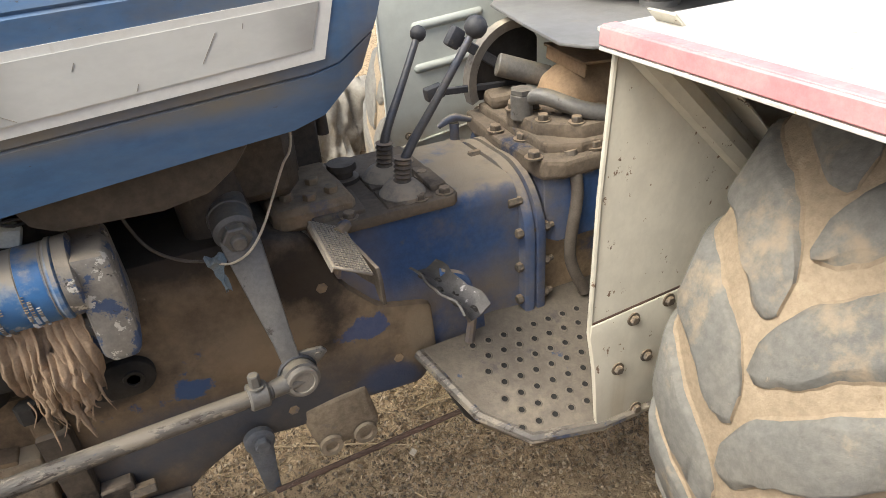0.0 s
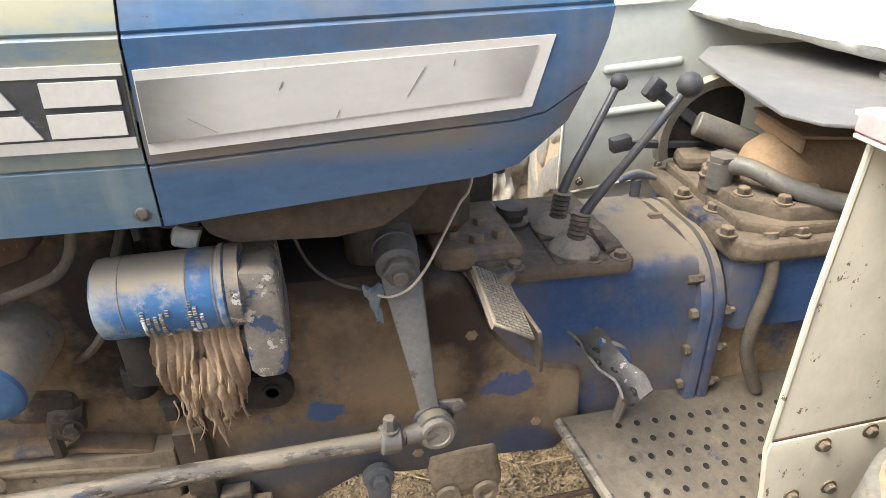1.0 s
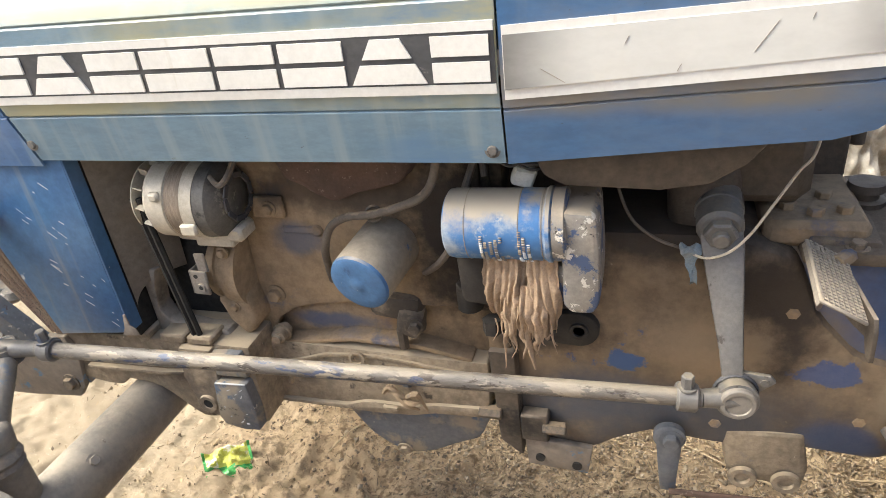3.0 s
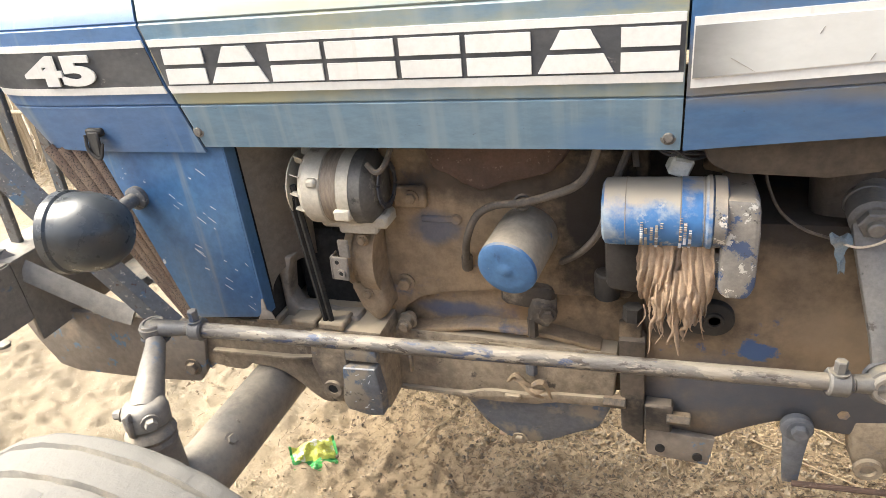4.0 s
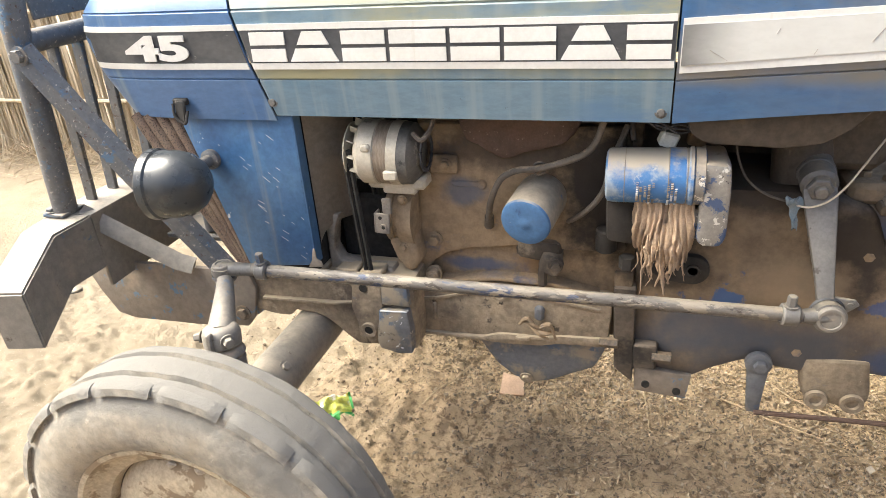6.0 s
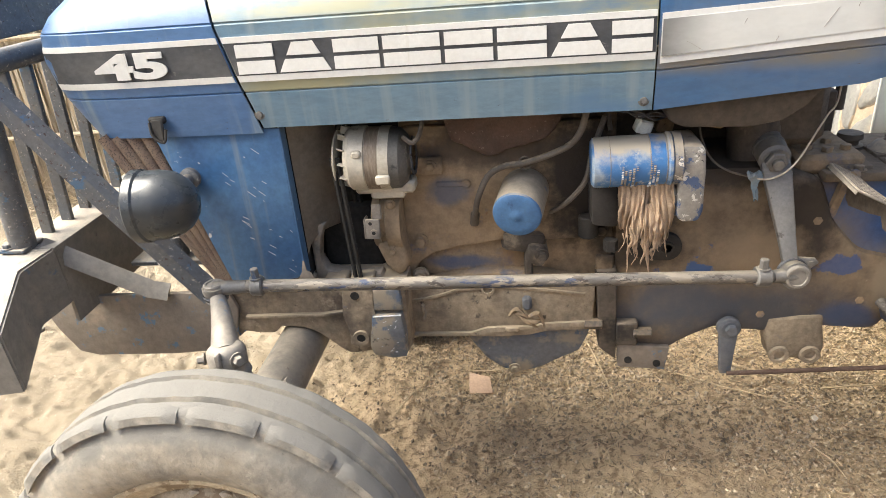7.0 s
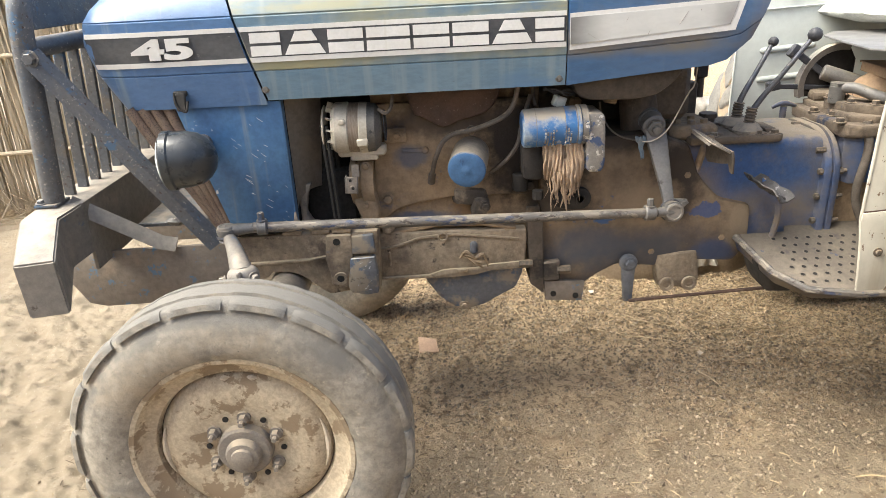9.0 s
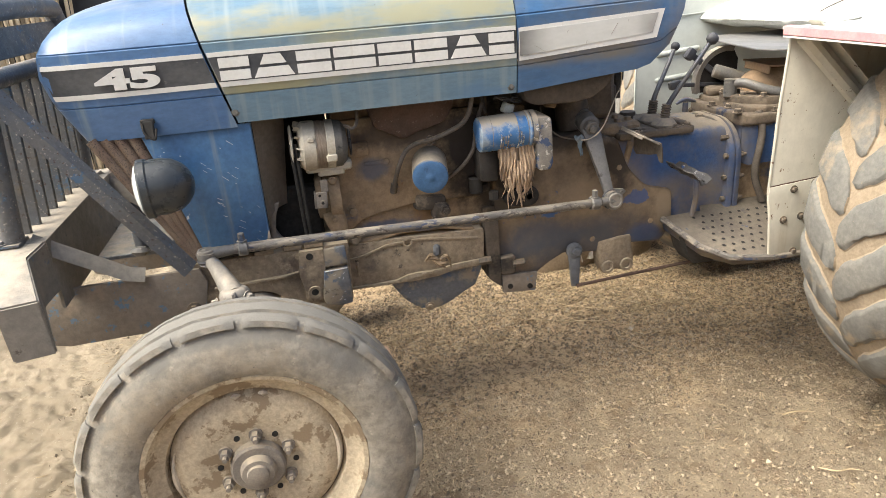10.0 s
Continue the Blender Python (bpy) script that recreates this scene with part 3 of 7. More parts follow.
def ground_material():
    m = bpy.data.materials.new("sandy_yard_soil")
    m.use_nodes = True
    t = m.node_tree
    N, L = t.nodes, t.links
    bs = N["Principled BSDF"]
    co = N.new("ShaderNodeTexCoord")

    def tex(s, d=8.0, r=0.65):
        n = N.new("ShaderNodeTexNoise")
        n.inputs["Scale"].default_value, n.inputs["Detail"].default_value, n.inputs["Roughness"].default_value = s, d, r
        L.new(co.outputs["Object"], n.inputs["Vector"])
        return n.outputs["Fac"]

    def span(v, lo, hi, a=0.0, b=1.0):
        r = N.new("ShaderNodeMapRange")
        r.interpolation_type = "SMOOTHSTEP"
        for k, x in zip((1, 2, 3, 4), (lo, hi, a, b)):
            r.inputs[k].default_value = x
        L.new(v, r.inputs[0])
        return r.outputs[0]

    def mix(f, a, b):
        x = N.new("ShaderNodeMix")
        x.data_type = "RGBA"
        L.new(f, x.inputs[0])
        for k, c in ((6, a), (7, b)):
            if isinstance(c, tuple):
                x.inputs[k].default_value = (*c, 1)
            else:
                L.new(c, x.inputs[k])
        return x.outputs[2]

    sand = mix(span(tex(3.0), 0.35, 0.65), (0.41, 0.34, 0.245), (0.335, 0.275, 0.195))
    sand = mix(span(tex(46.0), 0.60, 0.72), sand, (0.285, 0.208, 0.132))
    sand = mix(span(tex(90.0), 0.60, 0.68), sand, (0.50, 0.425, 0.32))
    soil = mix(span(tex(4.0), 0.35, 0.65), (0.335, 0.266, 0.18), (0.268, 0.211, 0.141))
    soil = mix(span(tex(9.0), 0.50, 0.66), soil, (0.225, 0.165, 0.104))
    soil = mix(span(tex(5.5), 0.54, 0.70), soil, (0.40, 0.318, 0.21))
    soil = mix(span(tex(60.0), 0.56, 0.67), soil, (0.12, 0.087, 0.056))
    soil = mix(span(tex(110.0), 0.57, 0.65), soil, (0.52, 0.41, 0.275))
    sp = N.new("ShaderNodeSeparateXYZ")
    L.new(co.outputs["Object"], sp.inputs[0])
    # Straw chaff, its colour also lightened to offset the tractor's shade on it.
    chaff = mix(span(tex(42.0), 0.47, 0.62), (0.56, 0.42, 0.262), (0.255, 0.178, 0.106))
    far_y = N.new("ShaderNodeMath")
    far_y.operation = "MULTIPLY_ADD"
    L.new(tex(2.6), far_y.inputs[0])
    far_y.inputs[1].default_value = 0.9
    L.new(sp.outputs[1], far_y.inputs[2])
    soil = mix(span(far_y.outputs[0], 0.30, 0.75), soil, chaff)
    a = N.new("ShaderNodeMath")
    a.operation = "MULTIPLY_ADD"
    L.new(tex(1.6), a.inputs[0])
    a.inputs[1].default_value = 1.6
    L.new(sp.outputs[0], a.inputs[2])
    L.new(mix(span(a.outputs[0], -0.45, 0.35), sand, soil), bs.inputs["Base Color"])
    bs.inputs["Roughness"].default_value = 0.97
    b = N.new("ShaderNodeBump")
    b.inputs["Strength"].default_value, b.inputs["Distance"].default_value = 1.0, 0.028
    L.new(tex(48.0, 10.0, 0.80), b.inputs["Height"])
    L.new(b.outputs[0], bs.inputs["Normal"])
    return m


xs, ys = axis_points(-2.6, 1.7, 0.012, 900), axis_points(-1.3, 2.3, 0.012, 900)
verts = [(x, y, ground_height(x, y)) for y in ys for x in xs]
nx = len(xs)
faces = [(j * nx + i, j * nx + i + 1, (j + 1) * nx + i + 1, (j + 1) * nx + i) for j in range(len(ys) - 1) for i in range(nx - 1)]
me = bpy.data.meshes.new("ground")
me.from_pydata(verts, [], faces)
me.shade_smooth()
me.materials.append(ground_material())
tagged(new("ground", me), "dusty sandy yard soil with trampled straw and dung", "ground", kind="structure")

# ---- tractor ----
tractor = thing("tractor", (0.3, CY, 0), "old faded blue farm tractor covered in dust, parked in a yard", "tractor")


def side_y(z):
    """The hood's side, leaning in a little below and rounding over above."""
    return float(np.interp(z, [1.08, 1.20, 1.30, 1.345, 1.38, 1.41, 1.425], [-0.010, -0.025, -0.022, 0.0, 0.04, 0.11, 0.20]))


def skin_ring(z0, ztop, n=9):
    """Half a cross-section, near side, from the lower edge to the middle of the top."""
    zs = [z0, z0 + 0.012, 1.15, 1.1705, 1.173, 1.1755, 1.20, 1.25, 1.300, 1.303, 1.306, 1.345, 1.38, 1.405, 1.42]
    k = (ztop - 1.30) / 0.135
    out = []
    for z in zs:
        zz = z if z < 1.3 else 1.30 + (z - 1.30) * k
        groove = 0.0035 if z in (1.173, 1.303) else 0.0
        out.append((side_y(z) + groove, max(zz, z0)))
    out.append((CY, ztop))
    return out


def shell(bm, rings):
    """Rings of (x, y, z) near halves, mirrored about the middle line and skinned."""
    rows = []
    for r in rings:
        near = [bm.verts.new(p) for p in r]
        far = [bm.verts.new((p[0], 2 * CY - p[1], p[2])) for p in r[-2::-1]]
        rows.append(near + far)
    for a, b in zip(rows, rows[1:]):
        for k in range(len(a) - 1):
            bm.faces.new((a[k], b[k], b[k + 1], a[k + 1]))
    return rows


def seam_x(z):
    return -0.745 - (z - 1.10) * 0.27


def thicken(bm, d=0.004):
    bmesh.ops.recalc_face_normals(bm, faces=bm.faces[:])
    bmesh.ops.solidify(bm, geom=bm.faces[:], thickness=d)


def nose_end(z):
    return float(np.interp(z, [1.088, 1.18, 1.26, 1.32, 1.37, 1.44], [-1.120, -1.168, -1.190, -1.176, -1.150, -1.11]))


def nose_pull(s):
    return 0.80 + 0.20 * ((1 - s ** 5) ** 0.35 if s < 1 else 0.0)


def skin_y(x, z):
    """The bonnet's side at a place, bent in towards the nose."""
    s = min(1.0, max(0.0, (x - seam_x(z)) / (nose_end(z) - seam_x(z))))
    return CY + (side_y(z) - CY) * nose_pull(s)


# nose
bm = bmesh.new()
rings = []
for s in 1 - (1 - np.linspace(0, 1, 18)) ** 1.7:
    ring = []
    for y, z in skin_ring(1.088, 1.432):
        fx = nose_end(z)
        drop = 1.0 - 0.28 * s ** 2.2 if z > 1.30 else 1.0
        zz = 1.30 + (z - 1.30) * drop if z > 1.3 else z
        x = seam_x(z) - 0.002 + s * (fx - seam_x(z))
        yy = CY + (y - CY) * nose_pull(s)
        ring.append((x, yy, zz))
    rings.append(ring)
rows = shell(bm, rings)
bm.faces.new([v for v in rows[-1] if v.co.z > 1.24])
thicken(bm)
nose = part("bonnet_nose", bm, M_hood, tractor, "rounded blue nose of the bonnet")
# middle
bm = bmesh.new()
shell(bm, [[(seam_x(z) + 0.004 + (0.012 - seam_x(z) - 0.004) * s, y, z) for y, z in skin_ring(1.099, 1.432 + 0.02 * s)] for s in np.linspace(0, 1, 6)])
thicken(bm)
bonnet = part("bonnet", bm, M_hoodmid, tractor, "bonnet panel of blue paint faded to khaki")
# cowl behind the seam
bm = bmesh.new()
rings = []
for s in np.linspace(0, 1, 14):
    lift = float(np.interp(s, [0, 0.88, 0.96, 1.0], [1.098, 1.130, 1.15, 1.19]))
    ring = []
    for y, z in skin_ring(1.10, 1.452 + 0.01 * s):
        z = lift + (z - 1.10) * (1.303 - lift + 0.014 * s) / 0.203 if z < 1.303 else z + 0.014 * s
        ex = float(np.interp(z, [1.10, 1.132, 1.16, 1.306, 1.345, 1.40, 1.47], [0.40, 0.445, 0.462, 0.515, 0.502, 0.46, 0.42]))
        ring.append((0.015 + s * (ex - 0.015), y, z))
    rings.append(ring)
rows = shell(bm, rings)
bm.faces.new(rows[-1])
thicken(bm)
cowl = part("cowl", bm, M_cowl, tractor, "blue dashboard cowl with a silver panel")


def strip(bm, quad, d=0.0025):
    """A thin sheet laid on the bonnet's side: four (x, z) corners, kept along the side's bow."""
    (x0, z0), (x1, z1), (x2, z2), (x3, z3) = quad
    n = 4 if min(x0, x3) > -1.0 else 24
    a = [(x0 + (x1 - x0) * k / n, z0 + (z1 - z0) * k / n) for k in range(n + 1)]
    b = [(x3 + (x2 - x3) * k / n, z3 + (z2 - z3) * k / n) for k in range(n + 1)]
    t = bmesh.new()
    va = [[t.verts.new((x, skin_y(x, z) - e, z)) for x, z in a] for e in (d, -0.001)]
    vb = [[t.verts.new((x, skin_y(x, z) - e, z)) for x, z in b] for e in (d, -0.001)]
    for k in range(n):
        t.faces.new((va[0][k], va[0][k + 1], vb[0][k + 1], vb[0][k]))
        t.faces.new((va[1][k], vb[1][k], vb[1][k + 1], va[1][k + 1]))
        t.faces.new((va[0][k], va[1][k], va[1][k + 1], va[0][k + 1]))
        t.faces.new((vb[0][k], vb[0][k + 1], vb[1][k + 1], vb[1][k]))
    t.faces.new((va[0][0], vb[0][0], vb[1][0], va[1][0]))
    t.faces.new((va[0][n], va[1][n], vb[1][n], vb[0][n]))
    bmesh.ops.recalc_face_normals(t, faces=t.faces[:])
    add(bm, t)


ZB = (1.194, 1.206, 1.207, 1.265, 1.267, 1.278)  # decal heights: lower white, band, upper white
for name, host, x0, x1 in (("nose", nose, -1.0, None), ("mid", bonnet, None, 0.010)):
    def ends(z):
        return (nose_end(z) + 0.014 if x0 is not None else seam_x(z) + 0.006), (x1 if x1 is not None else seam_x(z) - 0.004)
    bm = bmesh.new()
    strip(bm, [(ends(ZB[1])[0], ZB[1]), (ends(ZB[1])[1], ZB[1]), (ends(ZB[4])[1], ZB[4]), (ends(ZB[4])[0], ZB[4])], 0.002)
    part("band", bm, M_band, host, "black decal band")
    for za, zb in ((ZB[0], ZB[1]), (ZB[4], ZB[5])):
        bm = bmesh.new()
        strip(bm, [(ends(za)[0], za), (ends(za)[1], za), (ends(zb)[1], zb), (ends(zb)[0], zb)], 0.003)
        part("stripe", bm, M_white, host, "white decal stripe")
# maker's mark: two plain white bars for each sign
for x0, x1, s0 in ((-0.762, -0.688, 0), (-0.680, -0.580, 0.030), (-0.572, -0.486, 0), (-0.478, -0.372, 0), (-0.364, -0.276, 0), (-0.268, -0.180, 0), (-0.172, -0.074, 0.030), (-0.066, 0.004, 0)):
    for za, zb in ((1.209, 1.2325), (1.2395, 1.263)):
        ka, kb = s0 * (za - 1.209) / 0.054, s0 * (zb - 1.209) / 0.054
        bm = bmesh.new()
        strip(bm, [(x0 + ka, za), (x1 - ka, za), (x1 - kb, zb), (x0 + kb, zb)], 0.0045)
        part("mark_bar", bm, M_white, bonnet, "plain white bar of the maker's mark")
# model number
cu = bpy.data.curves.new("number", "FONT")
cu.body, cu.size, cu.offset, cu.extrude = "45", 0.064, 0.0030, 0.0015
tmp = new("tmp_number", cu)
bpy.context.view_layer.update()
me = bpy.data.meshes.new_from_object(tmp)
bpy.data.objects.remove(tmp)
me.transform(pose(-1.048, side_y(1.235) - 0.0055, 1.214, 90, 0, 0) @ Matrix.Diagonal((2.30, 1, 1, 1)))
me.materials.append(M_white)
part("number", me, None, nose, "white number 45")
# silver panel with its white border on the cowl
bm = bmesh.new()
strip(bm, [(0.019, 1.185), (0.424, 1.213), (0.447, 1.289), (0.019, 1.271)], 0.002)
part("panel_border", bm, M_white, cowl, "white panel border")
bm = bmesh.new()
strip(bm, [(0.0205, 1.198), (0.410, 1.227), (0.427, 1.279), (0.0205, 1.261)], 0.0035)
part("panel", bm, M_silver, cowl, "scuffed silver panel")
for x0, z0, x1, z1 in ((0.285, 1.232, 0.305, 1.262), (0.09, 1.205, 0.062, 1.222), (0.155, 1.246, 0.159, 1.254), (0.335, 1.262, 0.337, 1.268), (0.21, 1.214, 0.214, 1.222)):
    bm = bmesh.new()
    strip(bm, [(x0, z0), (x1, z1), (x1 + 0.0006, z1), (x0 + 0.0006, z0)], 0.0042)
    part("scratch", bm, M_skirt, cowl, "dark scratch in the silver paint")
for x, z, host in ((0.0, 1.117, bonnet), (-0.739, 1.127, bonnet)):
    bm = bmesh.new()
    lathe(bm, [(0, 0.0105), (0.002, 0.0105), (0.002, 0.0075), (0.006, 0.0060), (0.0065, 0)], (x - 0.004, side_y(z) + 0.002, z), (0, -1, 0), 16)
    part("screw", bm, M_steel, host, "slotted fixing screw")
bm = bmesh.new()
box(bm, (-0.957, -0.020, 1.127), (0.034, 0.014, 0.014), 0.003)
box(bm, (-0.955, -0.030, 1.108), (0.026, 0.008, 0.045), 0.003, (-8, 0, -4))
tube(bm, [(-0.97, -0.03, 1.125), (-0.965, -0.038, 1.10), (-0.945, -0.038, 1.085), (-0.938, -0.03, 1.11)], 0.003, 6)
part("latch", bm, M_dark, nose, "rusty bonnet latch")
bm = bmesh.new()
cyl(bm, (-0.99, CY, 1.36), (-0.99, CY, 1.78), 0.03, seg=20, bev=0.003)
part("exhaust_stub", bm, M_rust, tractor, "upright grey pipe on the bonnet")

# radiator side sheet, grille and shroud
M_scratch = material("bare_scratch", ((0.50, 0.50, 0.50), (0.36, 0.38, 0.42)), 60.0, 0.6, bump=0.0)
rs_ = random.Random(21)
bm = bmesh.new()
prism(bm, [(-0.985, 1.095), (-0.715, 1.095), (-0.718, 0.765), (-0.735, 0.752), (-0.885, 0.735)], -0.004, 0.0, 0.001)
box(bm, (-0.716, 0.012, 0.925), (0.006, 0.03, 0.34), 0.001)
side_sheet = part("radiator_side", bm, M_sheet, tractor, "scratched blue radiator side sheet")
for cx_, cz_, k in ((-0.86, 0.98, 3), (-0.79, 0.955, 5), (-0.775, 1.06, 2), (-0.83, 0.90, 3), (-0.755, 0.88, 3), (-0.80, 0.82, 3), (-0.745, 0.79, 3)):
    for _ in range(k):
        bm = bmesh.new()
        box(bm, (cx_ + rs_.gauss(0, 0.014), -0.0043, cz_ + rs_.gauss(0, 0.016)), (rs_.uniform(0.003, 0.020), 0.0008, rs_.uniform(0.0006, 0.0014)), 0, (0, rs_.gauss(38, 9), 0))
        part("scratch", bm, M_scratch, side_sheet, "thin bare scratch")
bm = bmesh.new()
t = bmesh.new()
prism(t, [(-0.7165, 0.795), (-0.7125, 0.795), (-0.710, 0.772), (-0.700, 0.765), (-0.695, 0.752), (-0.733, 0.748), (-0.722, 0.768)], -0.0075, -0.0042, 0.001)
rough_up(t, 0.03, 0.0015)
add(bm, t)
part("sheet_edge", bm, M_shroud, side_sheet, "worn folded edge grey with dust")
# Unseen far side: mirrored sheet plus an added one, black, blocking light from behind.
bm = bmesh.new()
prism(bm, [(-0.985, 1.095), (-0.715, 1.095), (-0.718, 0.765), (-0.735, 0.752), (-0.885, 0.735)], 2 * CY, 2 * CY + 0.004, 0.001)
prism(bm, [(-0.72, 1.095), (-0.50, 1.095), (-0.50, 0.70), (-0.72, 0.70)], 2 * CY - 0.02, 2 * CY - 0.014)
part("radiator_side", bm, M_dark, tractor, "other side's radiator sheet with an added sheet, black to shut out light")
for k in range(5):
    bm = bmesh.new()
    o = k * 0.033
    tube(bm, [(-1.105 + o, 0.012, 1.09), (-1.02 + o * 0.7, 0.012, 0.93), (-0.915 + o * 0.25, 0.012, 0.73)], [0.0155, 0.0145, 0.010], 12, 5)
    part("grille_rib", bm, M_grille, tractor, "rusty perforated grille rib")
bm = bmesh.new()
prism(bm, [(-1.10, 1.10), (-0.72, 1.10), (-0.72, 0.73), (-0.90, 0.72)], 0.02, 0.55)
part("radiator", bm, M_hole, tractor, "radiator block coloured black for the shade inside")
bm = bmesh.new()
n_ = 14
t = bmesh.new()
rows = []
for i in range(n_ + 1):
    u = i / n_
    row = []
    for j in range(11):
        v = j / 10
        row.append(t.verts.new((-0.712 + 0.085 * u ** 1.6 * (1 - 0.35 * v), 0.030 + 0.075 * u ** 2 + 0.02 * v * u, 1.10 - 0.275 * v - 0.035 * v * (1 - u) + 0.02 * math.sin(3 * u) * v)))
    rows.append(row)
for a, b in zip(rows, rows[1:]):
    for j in range(10):
        t.faces.new((a[j], b[j], b[j + 1], a[j + 1]))
bmesh.ops.solidify(t, geom=t.faces[:], thickness=0.003)
add(bm, t)
part("fan_shroud", bm, M_shroud, tractor, "dusty fan shroud")
bm = bmesh.new()
t = bmesh.new()
prism(t, [(-0.715, 0.850), (-0.675, 0.850), (-0.692, 0.815), (-0.700, 0.765), (-0.685, 0.735), (-0.61, 0.722), (-0.56, 0.726), (-0.555, 0.705), (-0.715, 0.705)], 0.062, 0.10, 0.004)
rough_up(t, 0.03, 0.003)
add(bm, t)
part("lower_shroud", bm, M_shroud, tractor, "dusty lip of the fan shroud round a dark opening")
# Solid black block in place of the shaded hollow inside the shroud.
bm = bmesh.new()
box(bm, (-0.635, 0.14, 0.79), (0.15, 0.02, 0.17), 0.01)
part("opening", bm, M_hole, tractor, "black block painting the shaded depth behind the shroud")
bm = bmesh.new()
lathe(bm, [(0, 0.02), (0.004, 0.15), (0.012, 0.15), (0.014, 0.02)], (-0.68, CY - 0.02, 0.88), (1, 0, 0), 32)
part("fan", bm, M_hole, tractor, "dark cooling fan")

# engine block
bm = bmesh.new()
prism(bm, [(-0.50, 1.09), (-0.03, 1.09), (-0.03, 0.55), (-0.50, 0.55)], 0.14, 0.43, 0.008)
box(bm, (-0.27, 0.15, 0.99), (0.44, 0.05, 0.10), 0.01)
part("engine_block", bm, M_block, tractor, "engine block caked in brown dust")
bm = bmesh.new()
t = bmesh.new()
prism(t, [(-0.535, 0.735), (-0.505, 0.80), (-0.49, 1.05), (-0.06, 1.05), (-0.06, 0.772), (-0.16, 0.774), (-0.25, 0.776), (-0.305, 0.773), (-0.389, 0.762), (-0.445, 0.745), (-0.478, 0.722), (-0.492, 0.695), (-0.496, 0.660), (-0.536, 0.660)], 0.116, 0.155, 0.006)
bmesh.ops.subdivide_edges(t, edges=t.edges[:], cuts=2, use_grid_fill=True)
rough_up(t, 0.04, 0.003)
add(bm, t)
prism(bm, [(-0.52, 0.678), (-0.44, 0.682), (-0.33, 0.700), (-0.20, 0.697), (-0.10, 0.675), (-0.10, 0.665), (-0.20, 0.686), (-0.33, 0.690), (-0.44, 0.672), (-0.52, 0.667)], 0.104, 0.15, 0.003)
part("engine_skirt", bm, M_block, tractor, "arched ledge cast on the block above a recess")
bm = bmesh.new()
t = bmesh.new()
prism(t, [(-0.508, 0.68), (-0.07, 0.67), (-0.075, 0.555), (-0.18, 0.552), (-0.225, 0.540), (-0.30, 0.536), (-0.373, 0.538), (-0.508, 0.538)], 0.100, 0.47, 0.006)
bmesh.ops.subdivide_edges(t, edges=t.edges[:], cuts=2, use_grid_fill=True)
rough_up(t, 0.05, 0.003)
prism(t, [(-0.508, 0.540), (-0.43, 0.539), (-0.363, 0.542), (-0.326, 0.554), (-0.30, 0.557), (-0.221, 0.557), (-0.18, 0.566), (-0.085, 0.571), (-0.085, 0.548), (-0.18, 0.545), (-0.225, 0.535), (-0.30, 0.529), (-0.363, 0.531), (-0.43, 0.530), (-0.508, 0.531)], 0.092, 0.48, 0.003)
prism(t, [(-0.508, 0.633), (-0.47, 0.637), (-0.43, 0.649), (-0.385, 0.663), (-0.33, 0.668), (-0.282, 0.668), (-0.19, 0.659), (-0.093, 0.645), (-0.093, 0.638), (-0.19, 0.651), (-0.282, 0.660), (-0.385, 0.655), (-0.43, 0.641), (-0.47, 0.629), (-0.508, 0.625)], 0.0955, 0.11, 0.002)
box(t, (-0.478, 0.098, 0.598), (0.009, 0.012, 0.045), 0.003)
box(t, (-0.265, 0.084, 0.556), (0.032, 0.008, 0.012), 0.003)
rough_up(t, 0.03, 0.0012)
add(bm, t)
part("oil_pan_rail", bm, M_frame, tractor, "dusty cast rail of the oil pan")
bm = bmesh.new()
t = bmesh.new()
prism(t, [(-0.392, 0.555), (-0.371, 0.510), (-0.336, 0.456), (-0.294, 0.420), (-0.245, 0.413), (-0.195, 0.424), (-0.105, 0.474), (-0.080, 0.520), (-0.072, 0.555)], 0.112, 0.45, 0.010)
bmesh.ops.subdivide_edges(t, edges=t.edges[:], cuts=3, use_grid_fill=True)
rough_up(t, 0.07, 0.004)
add(bm, t)
part("sump", bm, M_sump, tractor, "dented blue oil sump")

bm = bmesh.new()
box(bm, (-0.228, 0.095, 0.622), (0.022, 0.016, 0.038), 0.006)
part("rail_lug", bm, M_sump, tractor, "small blue cast lug")
bm = bmesh.new()
lathe(bm, [(-0.003, 0.013), (0.003, 0.016), (0.004, 0.011), (-0.002, 0.010)], (-0.318, 0.090, 0.664), (0, -1, 0.2), 16, close=False)
part("rail_ring", bm, M_frame, tractor, "small ring on the rail edge")
bm = bmesh.new()
bolt(bm, (-0.262, 0.108, 0.427), (0, -1, -0.2), 0.011, 0.006)
part("drain_plug", bm, M_frame, tractor, "rusty drain plug")
# front support casting, axle and side plates
for yy in (0.02, 2 * CY - 0.035):
    bm = bmesh.new()
    prism(bm, [(-1.402, 0.697), (-0.92, 0.703), (-0.905, 0.66), (-0.925, 0.575), (-0.950, 0.545), (-1.094, 0.532), (-1.30, 0.528), (-1.348, 0.540), (-1.385, 0.605), (-1.406, 0.663)], yy, yy + 0.014, 0.002)
    prism(bm, [(-0.93, 0.70), (-0.885, 0.70), (-0.878, 0.61), (-0.925, 0.572)], yy + 0.012, yy + 0.03, 0.003)
    part("side_plate", bm, M_plate, tractor, "rusted steel side plate with blue paint left")
bm = bmesh.new()
